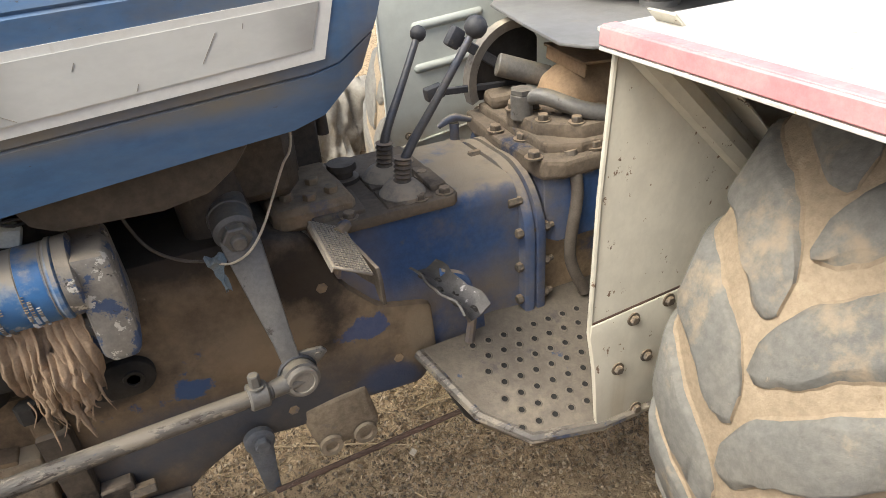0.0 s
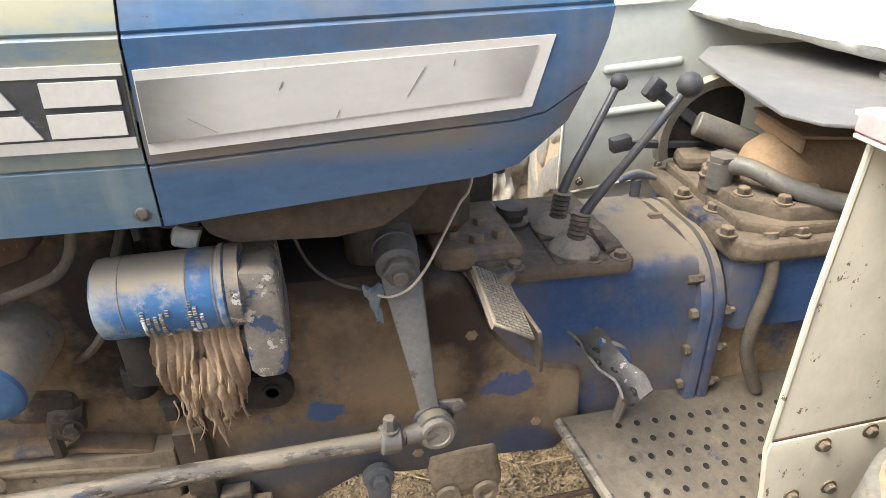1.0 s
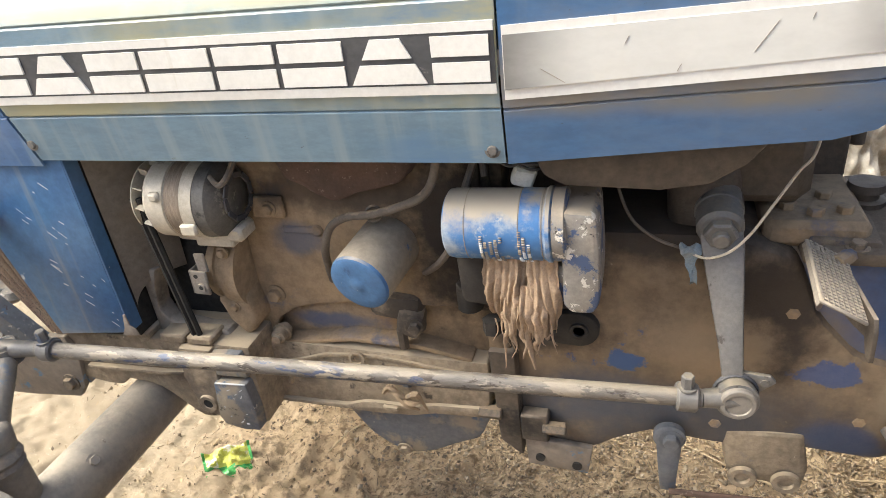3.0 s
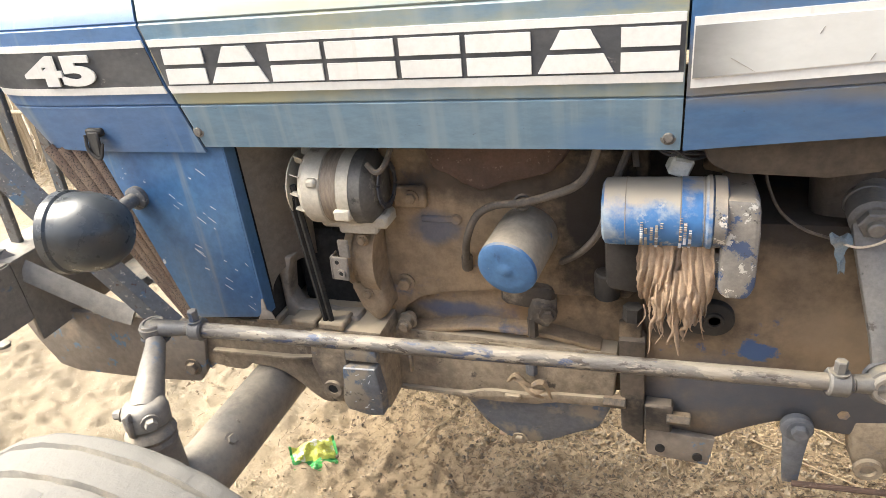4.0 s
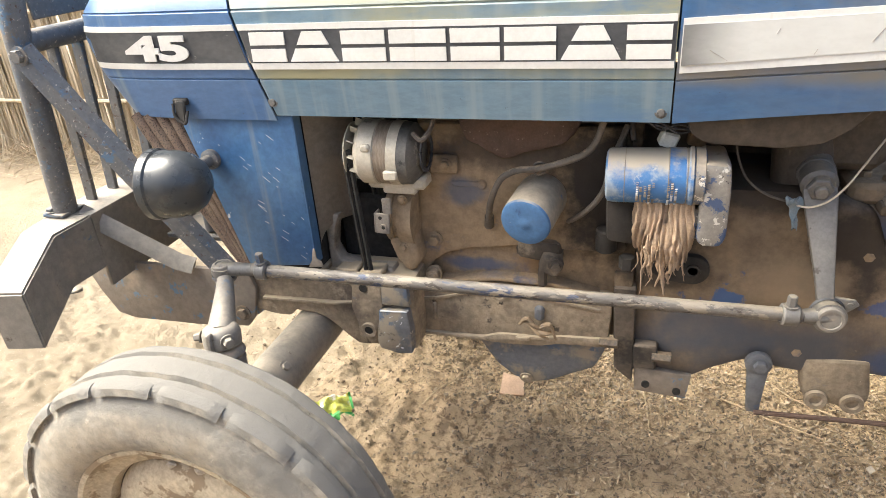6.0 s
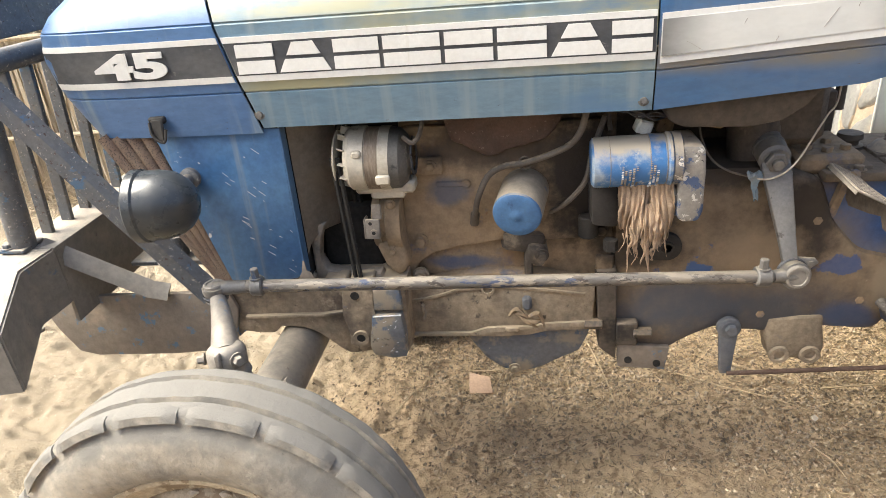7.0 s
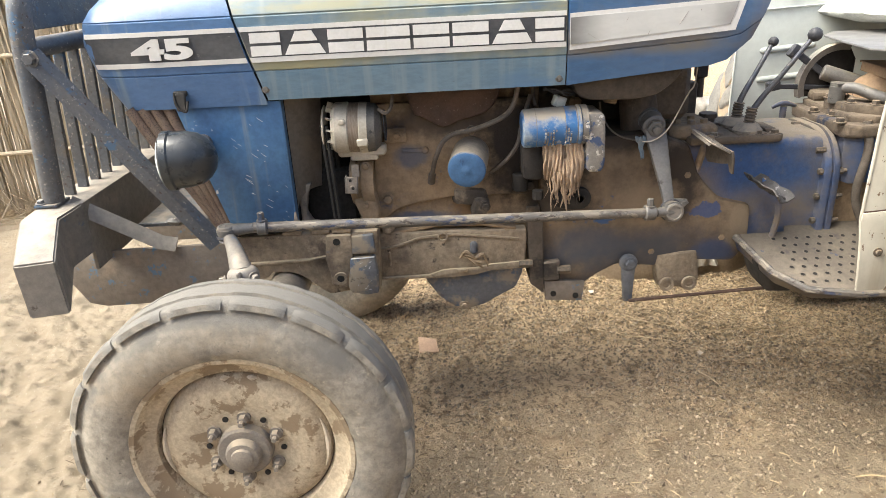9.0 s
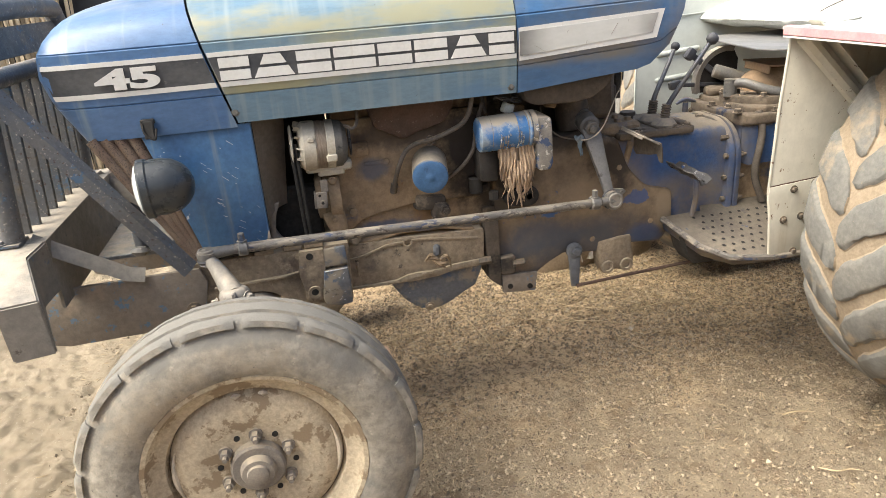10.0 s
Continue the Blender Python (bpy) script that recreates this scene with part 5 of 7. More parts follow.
# gear levers
for base, mid, knob, r in (((0.575, 0.255, 0.905), (0.588, 0.262, 0.985), (0.695, 0.328, 1.138), 0.015), ((0.578, 0.175, 0.905), (0.590, 0.175, 0.975), (0.736, 0.179, 1.169), 0.0195)):
    bm = bmesh.new()
    lathe(bm, [(0, 0.040), (0.010, 0.041), (0.026, 0.028), (0.030, 0.018), (0.032, 0.0)], base, (0, 0, 1), 22)
    part("lever_base", bm, M_skirt, tractor, "dusty gear lever base")
    bm = bmesh.new()
    lathe(bm, [(0.026 + 0.0042 * k, 0.0165 if k % 2 else 0.0125) for k in range(12)], base, (0.10, 0, 1), 18)
    part("lever_spring_boot", bm, M_hose, tractor, "ribbed rubber boot")
    bm = bmesh.new()
    b0 = Vector(base) + Vector((0.004, 0, 0.055))
    k0 = Vector(knob)
    tube(bm, [b0, mid, Vector(mid).lerp(k0, 0.15) + Vector((0, 0, 0.003)), Vector(mid).lerp(k0, 0.5), k0], [0.0085, 0.0085, 0.008, 0.007, 0.0065], 10, 5)
    lv = part("gear_lever", bm, M_lever, tractor, "bent blue gear lever")
    bm = bmesh.new()
    lathe(bm, [(-r, 0), (-r * 0.9, r * 0.45), (-r * 0.55, r * 0.85), (0, r), (r * 0.5, r * 0.88), (r * 0.85, r * 0.5), (r, 0)], knob, k0 - Vector(mid), 20)
    part("knob", bm, M_rubber, lv, "round black knob")
bm = bmesh.new()
lathe(bm, [(0, 0.03), (0.02, 0.03), (0.022, 0.02), (0.035, 0.02), (0.036, 0.028), (0.048, 0.026), (0.05, 0)], (0.508, 0.294, 0.895), (0, 0, 1), 20)
part("filler_cap", bm, M_grime, tractor, "dusty filler cap")

# pedals
PED = Matrix.Translation((0.418, 0.034, 0.922)) @ pose(0, 0, 0, 1, 28, -2)
bm = bmesh.new()
box(bm, (0, 0, 0), (0.064, 0.150, 0.005), 0.002)
box(bm, (-0.029, 0, -0.004), (0.003, 0.146, 0.010), 0.001)
bm.transform(PED)
pedal = part("clutch_pedal", bm, M_skirt, tractor, "worn chequered clutch pedal")
bm = bmesh.new()
prism(bm, [(-0.066, 0.012), (0.072, 0.006), (0.080, -0.012), (0.084, -0.052), (0.070, -0.050), (0.058, -0.030), (0.02, -0.040), (-0.05, -0.052), (-0.066, -0.040)], -0.003, 0.003, 0.001, Matrix.Translation((0.447, 0.045, 0.900)) @ pose(0, 0, 0, 0, 0, -84))
part("pedal_flange", bm, M_grime, pedal, "dusty bent flange under the pedal")
bm = bmesh.new()
for i in range(8):
    for j in range(19):
        box(bm, (-0.0255 + i * 0.0073, -0.069 + j * 0.0076, 0.0032), (0.0044, 0.0046, 0.0026))
bm.transform(PED)
part("pedal_tread", bm, M_skirt, pedal, "raised chequer pattern")
bm = bmesh.new()
tube(bm, [(0.43, 0.085, 0.915), (0.455, 0.125, 0.905), (0.445, 0.14, 0.88), (0.43, 0.15, 0.80)], 0.011, 8)
part("pedal_arm", bm, M_block, pedal)
BR = Matrix.Translation((0.592, 0.042, 0.776)) @ pose(0, 0, 0, 12, 14, 20)
bm = bmesh.new()
t = bmesh.new()
section = ((-0.034, 0.013), (-0.024, 0.006), (-0.013, -0.003), (0.0, -0.004), (0.013, -0.003), (0.024, 0.007), (0.033, 0.016))
rows = [[t.verts.new((x + 0.005 * math.sin(0.9 * j), -0.07 + 0.014 * j, z + 0.002 * math.sin(2.1 * j + 90 * x) - (0.006 if j == 0 else 0))) for x, z in section] for j in range(11)]
for p, q in zip(rows, rows[1:]):
    for a, b, c_, d in zip(p, p[1:], q[1:], q):
        t.faces.new((a, b, c_, d))
bmesh.ops.recalc_face_normals(t, faces=t.faces[:])
bmesh.ops.solidify(t, geom=t.faces[:], thickness=0.004)
add(bm, t)
bm.transform(BR)
brake = part("brake_pedal", bm, M_bright, tractor, "crumpled bright steel brake pedal")
for j in range(6):
    bm = bmesh.new()
    lathe(bm, [(0, 0.008), (0.004, 0.006), (0.004, 0.003), (0, 0.0)], (0.009 * (-1) ** j, -0.055 + j * 0.022, -0.0018), (0, 0, 1), 10)
    bm.transform(BR)
    part("dimple", bm, M_dark, brake)
bm = bmesh.new()
tube(bm, [(0.60, 0.09, 0.785), (0.645, 0.085, 0.76), (0.66, 0.09, 0.68), (0.655, 0.10, 0.60)], 0.009, 8)
part("pedal_arm", bm, M_gear, brake)
# footplate
FOOT = Matrix.Translation((0, 0, 0.574)) @ Matrix(((1, 0, 0, 0), (0, 1, 0, 0), (0, 0.31, 1, 0), (0, 0, 0, 1)))
bm = bmesh.new()
slab(bm, [(0.555, 0.115), (0.70, 0.118), (0.715, 0.150), (1.05, 0.150), (1.05, -0.13), (0.79, -0.135), (0.665, -0.112), (0.60, -0.040)], -0.003, 0.003, 0.001, FOOT)
plate = part("footplate", bm, M_foot, tractor, "dusty perforated steel footplate")
bm = bmesh.new()
tube(bm, [(0.555, 0.115, 0.605), (0.60, -0.040, 0.556), (0.665, -0.112, 0.534), (0.79, -0.137, 0.526), (0.95, -0.137, 0.526)], 0.011, 8, 1)
part("edge", bm, M_rod, plate, "rounded worn steel edge")
bm = bmesh.new()
box(bm, (0.66, 0.06, 0.575), (0.14, 0.05, 0.010), 0.003, (17, 0, 0))
part("bracket", bm, M_gear, plate)
bm = bmesh.new()
low = [(0.553, 0.113, 0.600), (0.598, -0.042, 0.551), (0.664, -0.114, 0.529), (0.79, -0.139, 0.521)]
top_, foot_ = [bm.verts.new(p) for p in low], [bm.verts.new((p[0] + 0.012, p[1] + 0.004, p[2] - d)) for p, d in zip(low, (0.036, 0.030, 0.022, 0.012))]
for k in range(3):
    bm.faces.new((top_[k], top_[k + 1], foot_[k + 1], foot_[k]))
bmesh.ops.solidify(bm, geom=bm.faces[:], thickness=0.004)
part("folded_side", bm, M_gear, plate, "dark blue folded side of the footplate")
bm = bmesh.new()
lathe(bm, [(0.0, 0.0088), (0.0012, 0.0075), (0.0014, 0.0062), (0.0006, 0.0052)], (0, 0, 0), (0, -0.31, 1), 12, close=False)
rim_mesh = mesh_of("dimple_rim", bm, M_foot)
bm = bmesh.new()
cyl(bm, (0, 0, 0), (0, -0.0004, 0.0014), 0.0056, seg=10)
hole_mesh = mesh_of("hole", bm, M_hole)
for j in range(7):
    for i in range(11):
        x, y = 0.655 + i * 0.034 + (0.017 if j % 2 else 0), 0.085 - j * 0.030
        if x - 0.66 > -0.12 - y * 1.2 and x < 0.97:
            at = pose(x, y, 0.574 + 0.31 * y + 0.003)
            dr = part("dimple", rim_mesh, None, plate, at=at)
            part("hole", hole_mesh, None, dr, at=at)


# fenders
for near in (True, False):
    s = 1 if near else -1
    def fy(y):
        return y if near else 2 * CY - y
    bm = bmesh.new()
    wall = [(0.785, 0.535), (0.772, 0.66), (0.758, 0.74), (0.762, 0.98), (0.775, 1.205), (1.0, 1.21), (1.1, 1.262), (1.2, 1.308), (1.405, 1.343), (1.6, 1.313), (1.75, 1.243), (1.85, 1.15), (2.02, 0.90), (1.95, 0.60)]
    y0, y1 = sorted((fy(-0.135), fy(-0.130)))
    if not near:
        wall = [(0.75, 0.55), (0.75, 1.32), (1.85, 1.34), (2.02, 0.90), (1.95, 0.60)]
    prism(bm, wall, y0, y1, 0.0005)
    fender = part("fender", bm, M_fender if near else M_fender_in, tractor, "dusty grey sheet steel fender" if near else "pale green-grey sheet steel fender")
    bm = bmesh.new()
    pts = [(x, fy(-0.1325), z) for x, z in wall[:5]]
    tube(bm, pts, 0.0045, 8, 1)
    part("edge_roll", bm, M_fender if near else M_fender_in, fender, "rolled fender edge")
    if near:
        bm = bmesh.new()
        crown = [(0.752, 1.218), (1.0, 1.218), (1.1, 1.270), (1.2, 1.316), (1.405, 1.351), (1.6, 1.321), (1.75, 1.251), (1.85, 1.158)]
        prism(bm, crown + [(x, z - 0.006) for x, z in crown[::-1]], -0.62, -0.12, 0.001)
        part("top", bm, M_fender_top, fender, "flat white dusty fender top")
        bm = bmesh.new()
        box(bm, (0.762, -0.375, 1.2205), (0.022, 0.49, 0.004), 0.001)
        part("lip", bm, M_red, fender, "faded red band along the front edge")
        bm = bmesh.new()
        box(bm, (0.750, -0.375, 1.209), (0.006, 0.49, 0.024), 0.002)
        part("lip_edge", bm, M_red, fender, "faded red front edge")
        bm = bmesh.new()
        box(bm, (0.7505, -0.375, 1.193), (0.005, 0.49, 0.005), 0.001)
        part("lip_rim", bm, M_fender_top, fender)
        bm = bmesh.new()
        tube(bm, [(0.80, -0.150, 1.19), (1.08, -0.150, 0.925)], 0.022, 8, 1)
        box(bm, (0.965, -0.165, 1.09), (0.42, 0.05, 0.004), 0.001, (0, 43.4, 0))
        part("brace", bm, M_fender, fender, "diagonal fender brace")
        bm = bmesh.new()
        prism(bm, [(0.780, 0.530), (0.768, 0.66), (0.755, 0.735), (0.757, 0.757), (0.95, 0.770), (1.30, 0.79), (1.30, 0.56)], -0.1405, -0.1365, 0.001)
        part("lower_panel", bm, M_fender, fender, "overlapping lower fender sheet")
        bm = bmesh.new()
        prism(bm, [(0.760, 0.757), (0.95, 0.770), (1.30, 0.79), (1.30, 0.793), (0.95, 0.7735), (0.760, 0.7605)], -0.1372, -0.1352)
        part("rust_seam", bm, M_rust, fender, "rusty line along the sheet joint")
        for za, zb in ((1.04, 1.07), (0.88, 0.91)):
            bm = bmesh.new()
            tube(bm, [(0.83, -0.1315, za - 0.012), (0.85, -0.1315, za), (1.05, -0.1315, zb)], 0.0032, 8)
            part("pressed_rib", bm, M_fender, fender)
        for x, z in ((0.839, 0.755), (0.91, 0.768), (0.863, 0.549), (0.815, 0.66), (0.875, 0.665)):
            bm = bmesh.new()
            bolt(bm, (x, -0.1395, z - 0.012), (0, -1, 0), 0.0085, 0.007)
            part("bolt", bm, M_bolt, fender)
    else:
        for z in (1.065, 0.965):
            bm = bmesh.new()
            tube(bm, [(0.84, fy(-0.136), z), (0.86, fy(-0.133), z), (1.0, fy(-0.133), z + 0.01), (1.02, fy(-0.137), z + 0.012)], 0.012, 16)
            part("pressed_rib", bm, M_fender_in, fender)
        bm = bmesh.new()
        tube(bm, [(0.76, fy(-0.126), 0.77), (1.6, fy(-0.126), 0.88)], 0.004, 6, 1)
        tube(bm, [(0.77, fy(-0.126), 1.20), (1.6, fy(-0.126), 1.235)], 0.004, 6, 1)
        part("seam", bm, M_fender_in, fender)
        for x, z in ((0.80, 0.80), (0.93, 1.24), (1.0, 0.83)):
            bm = bmesh.new()
            bolt(bm, (x, fy(-0.126), z), (0, -1, 0), 0.007, 0.006)
            part("bolt", bm, M_bolt, fender)
# seat pan
bm = bmesh.new()
slab(bm, [(0.945, 0.51), (0.90, 0.30), (0.872, 0.14), (0.90, 0.085), (0.95, 0.06), (1.45, 0.05), (1.45, 0.60), (1.02, 0.60)], 1.123, 1.130, 0.003)
cyl(bm, (1.2, 0.27, 0.97), (1.2, 0.27, 1.14), 0.04, seg=16)
part("seat_pan", bm, M_tray, tractor, "bare grey steel seat pan")

# fuel filter and its head
bm = bmesh.new()
lathe(bm, [(0, 0), (0.0, 0.044), (0.004, 0.050), (0.012, 0.0515), (0.145, 0.0515), (0.148, 0.0545), (0.153, 0.0545), (0.156, 0.050)], (-0.092, 0.047, 0.979), (1, 0, 0.02), 36)
ff = part("fuel_filter", bm, M_filterwhite, tractor, "blue and white fuel filter canister under dust")
bm = bmesh.new()
lathe(bm, [(0.112, 0.0521), (0.140, 0.0521)], (-0.092, 0.047, 0.979), (1, 0, 0.02), 36, close=False)
part("label_band", bm, M_label, ff, "blue label band")
# unreadable print on the label, as small bars
rl = random.Random(8)
for k in range(64):
    bm = bmesh.new()
    xa = -0.092 + rl.choice((0.058, 0.064, 0.072, 0.079, 0.086, 0.112, 0.118, 0.125))
    a0_ = radians(rl.uniform(165, 265))
    for i in range(3):
        aa = a0_ + i * 0.07
        box(bm, (xa, 0.047 + 0.0525 * math.cos(aa), 0.979 + 0.02 * (xa + 0.092) + 0.0525 * math.sin(aa)), (0.0042, 0.0006, 0.0032), 0, (math.degrees(aa) - 90, 0, 0))
    part("print_bar", bm, M_skirt if k % 3 else M_white, ff)
for xa in (0.034, 0.110, 0.142):
    bm = bmesh.new()
    lathe(bm, [(xa, 0.0519), (xa + 0.0004, 0.0522), (xa + 0.0010, 0.0522), (xa + 0.0014, 0.0519)], (-0.092, 0.047, 0.979), (1, 0, 0.02), 36, close=False)
    part("print_line", bm, M_skirt, ff, "thin pale printed line")
bm = bmesh.new()
lathe(bm, [(0, 0.053), (0.016, 0.053), (0.019, 0.048)], (0.064, 0.047, 0.983), (1, 0, 0.02), 36)
t = bmesh.new()
prism(t, [(0.076, 1.020), (0.116, 1.019), (0.124, 1.008), (0.128, 0.880), (0.120, 0.862), (0.088, 0.858), (0.076, 0.872)], 0.006, 0.12, 0.009)
bmesh.ops.subdivide_edges(t, edges=t.edges[:], cuts=2, use_grid_fill=True)
rough_up(t, 0.03, 0.0022)
add(bm, t)
box(bm, (0.072, 0.05, 0.895), (0.03, 0.06, 0.06), 0.008)
head = part("filter_head", bm, M_head, tractor, "chipped blue filter head casting")
bm = bmesh.new()
prism(bm, [(-0.092, 0.945), (-0.03, 0.945), (-0.03, 0.83), (-0.088, 0.836)], 0.045, 0.13, 0.012)
cyl(bm, (-0.045, 0.06, 0.80), (-0.045, 0.06, 0.775), 0.016, seg=6)
cyl(bm, (-0.09, 0.10, 0.79), (-0.09, 0.10, 0.84), 0.022, seg=12, bev=0.003)
part("lift_pump", bm, M_dark, tractor, "black lift pump body")
# oil filter
bm = bmesh.new()
OIL = ((-0.224, 0.132, 0.900), (-0.021, -0.120, -0.020))
lathe(bm, [(0, 0.048), (0.008, 0.0525), (0.10, 0.0525), (0.114, 0.0522)], *OIL, 40)
of = part("oil_filter", bm, M_filtercan, tractor, "blue oil filter canister, its side under tan dust")
bm = bmesh.new()
lathe(bm, [(0.1142, 0.0), (0.1142, 0.052), (0.1195, 0.0502), (0.1220, 0.046), (0.1230, 0.030), (0.1225, 0.016), (0.124, 0.011), (0.1255, 0.006), (0.1258, 0)], *OIL, 40)
part("end_cap", bm, M_bluefilter, of, "bright blue domed end")
bm = bmesh.new()
lathe(bm, [(-0.03, 0.055), (-0.006, 0.055), (0.004, 0.046)], *OIL, 24)
part("base", bm, M_block, of)
bm = bmesh.new()
t = bmesh.new()
box(t, (-0.232, 0.125, 0.775), (0.10, 0.05, 0.05), 0.014, (0, 6, 0), 2)
box(t, (-0.205, 0.115, 0.745), (0.05, 0.05, 0.05), 0.012, (0, 14, 0), 2)
bmesh.ops.subdivide_edges(t, edges=t.edges[:], cuts=1, use_grid_fill=True)
rough_up(t, 0.025, 0.007)
add(bm, t)
cyl(bm, (-0.222, 0.098, 0.735), (-0.222, 0.098, 0.695), 0.010, seg=6)
bolt(bm, (-0.192, 0.088, 0.750), (0.2, -1, 0))
part("oil_fitting", bm, M_grime, tractor, "oily brown fitting below the oil filter")
# pipes
bm = bmesh.new()
tube(bm, [(-0.342, 0.115, 0.822), (-0.336, 0.095, 0.862), (-0.325, 0.078, 0.905), (-0.303, 0.070, 0.950), (-0.270, 0.068, 0.971), (-0.226, 0.066, 0.978), (-0.177, 0.062, 0.994), (-0.134, 0.055, 1.016), (-0.112, 0.052, 1.046), (-0.100, 0.052, 1.09)], 0.0068, 10)
cyl(bm, (-0.338, 0.105, 0.852), (-0.343, 0.118, 0.818), 0.0105, seg=12, bev=0.003)
part("breather_hose", bm, M_hose, tractor, "bent dusty rubber hose")
bm = bmesh.new()
tube(bm, [(-0.185, 0.135, 0.832), (-0.16, 0.11, 0.852), (-0.125, 0.085, 0.89), (-0.098, 0.075, 0.935), (-0.085, 0.085, 0.99), (-0.06, 0.10, 1.06)], 0.006, 8)
tube(bm, [(-0.05, 0.12, 1.10), (-0.052, 0.11, 1.06), (-0.048, 0.10, 1.03)], 0.005, 8)
part("fuel_pipe", bm, M_hose, tractor, "thin fuel pipe")
# manifold
bm = bmesh.new()
t = bmesh.new()
prism(t, [(-0.405, 1.095), (-0.14, 1.095), (-0.152, 1.052), (-0.172, 1.026), (-0.237, 1.000), (-0.305, 0.986), (-0.336, 0.994), (-0.354, 1.014), (-0.382, 1.020), (-0.392, 1.053)], 0.088, 0.17, 0.022)
bmesh.ops.subdivide_edges(t, edges=t.edges[:], cuts=3, use_grid_fill=True)
rough_up(t, 0.05, 0.005)
rough_up(t, 0.015, 0.0022, 3)
add(bm, t)
part("manifold", bm, M_rust, tractor, "rough rusty exhaust manifold")
for x, z in ((-0.06, 0.80), (-0.07, 0.855), (-0.47, 0.78)):
    bm = bmesh.new()
    bolt(bm, (x, 0.116, z), (0, -1, 0), 0.013, 0.012)
    part("block_bolt", bm, M_block, tractor)
# alternator
AX = Vector((1, 0.03, -0.04))
bm = bmesh.new()
lathe(bm, [(0, 0.03), (0.003, 0.058), (0.014, 0.068), (0.046, 0.0685), (0.048, 0.0655), (0.076, 0.0655), (0.078, 0.068), (0.098, 0.067)], (-0.602, 0.066, 1.004), AX, 40)
alt = part("alternator", bm, M_alu, tractor, "dusty aluminium alternator")
bm = bmesh.new()
lathe(bm, [(0.098, 0.066), (0.118, 0.064), (0.132, 0.050), (0.136, 0.02), (0.136, 0)], (-0.602, 0.066, 1.004), AX, 40)
part("end_cap", bm, M_skirtdark, alt, "dark end cap with vents")
bm = bmesh.new()
lathe(bm, [(0.0485, 0.0662), (0.0755, 0.0662)], (-0.602, 0.066, 1.004), AX, 40, close=False)
part("stator", bm, M_stator, alt, "brownish stator band")
for k in range(10):
    bm = bmesh.new()
    a = k * math.tau / 10
    box(bm, (-0.592 + 0.134, 0.07 + 0.036 * math.cos(a), 1.003 + 0.036 * math.sin(a)), (0.004, 0.010, 0.022), 0.001, (math.degrees(a), 0, 0))
    part("vent", bm, M_rubber, alt)
for k in range(16):
    bm = bmesh.new()
    a = k * math.tau / 16
    box(bm, (-0.5305, 0.068 + 0.0628 * math.cos(a), 1.0015 + 0.0628 * math.sin(a)), (0.025, 0.005, 0.004), 0.0005, (math.degrees(a), 0, 0))
    part("slot_bar", bm, M_alu, alt)
bm = bmesh.new()
lathe(bm, [(-0.022, 0.02), (-0.022, 0.052), (-0.018, 0.060), (-0.016, 0.060), (-0.012, 0.03)], (-0.602, 0.066, 1.004), AX, 32)
fan = part("fan_wheel", bm, M_alu, alt, "finned alternator fan")
for k in range(12):
    bm = bmesh.new()
    a = k * math.tau / 12
    box(bm, (-0.600, 0.066 + 0.057 * math.cos(a), 1.008 + 0.057 * math.sin(a)), (0.016, 0.016, 0.0022), 0.0005, (math.degrees(a), 18, 0))
    part("fin", bm, M_alu, fan)
bm = bmesh.new()
box(bm, (-0.525, 0.075, 0.938), (0.13, 0.05, 0.028), 0.006)
box(bm, (-0.52, 0.075, 0.922), (0.075, 0.045, 0.02), 0.004)
box(bm, (-0.565, 0.005, 1.03), (0.02, 0.014, 0.016), 0.004)
for z_ in (1.045, 0.985):
    tube(bm, [(-0.585, 0.012 if z_ < 1 else 0.02, z_), (-0.50, 0.014 if z_ < 1 else 0.022, z_ - 0.004)], 0.0035, 8, 1)
box(bm, (-0.515, 0.0, 0.975), (0.030, 0.010, 0.020), 0.003)
part("mount_lug", bm, M_alu, alt)
bm = bmesh.new()
tube(bm, [(-0.47, 0.03, 1.055), (-0.45, 0.02, 1.045), (-0.435, 0.03, 1.06), (-0.43, 0.06, 1.09)], 0.005, 8)
part("wire", bm, M_hose, alt)
bm = bmesh.new()
for d in (-0.006, 0.006):
    for e in (-0.045, 0.05):
        tube(bm, [(-0.615 + d, 0.062 + e, 1.02), (-0.607 + d, 0.10 + e * 1.4, 0.72)], 0.0055, 6, 1)
part("belt", bm, M_hole, tractor, "black fan belt")
bm = bmesh.new()
lathe(bm, [(0, 0.05), (0.004, 0.066), (0.022, 0.070), (0.024, 0.066), (0.034, 0.066), (0.037, 0.076), (0.07, 0.078)], (-0.572, 0.128, 0.836), (1, 0, 0), 36)
t = bmesh.new()
prism(t, [(-0.565, 0.80), (-0.50, 0.81), (-0.49, 0.74), (-0.515, 0.715), (-0.548, 0.742)], 0.065, 0.13, 0.012)
rough_up(t, 0.03, 0.003)
add(bm, t)
for x_, z_ in ((-0.528, 0.780), (-0.520, 0.895)):
    bolt(bm, (x_, 0.066, z_), (0, -1, 0), 0.008, 0.007)
part("water_pump", bm, M_block, tractor, "dusty water pump casting")
bm = bmesh.new()
box(bm, (-0.558, 0.034, 0.850), (0.032, 0.006, 0.048), 0.002, (0, 3, 0))
box(bm, (-0.576, 0.046, 0.850), (0.005, 0.026, 0.048), 0.002, (0, 3, 0))
box(bm, (-0.546, 0.037, 0.890), (0.021, 0.006, 0.036), 0.002)
lathe(bm, [(0, 0.0085), (0.003, 0.008), (0.003, 0.0045), (-0.003, 0.004)], (-0.556, 0.031, 0.842), (0, -1, 0), 14)
ab_ = part("adjuster_bracket", bm, M_skirt, tractor, "dusty folded steel belt adjuster bracket")
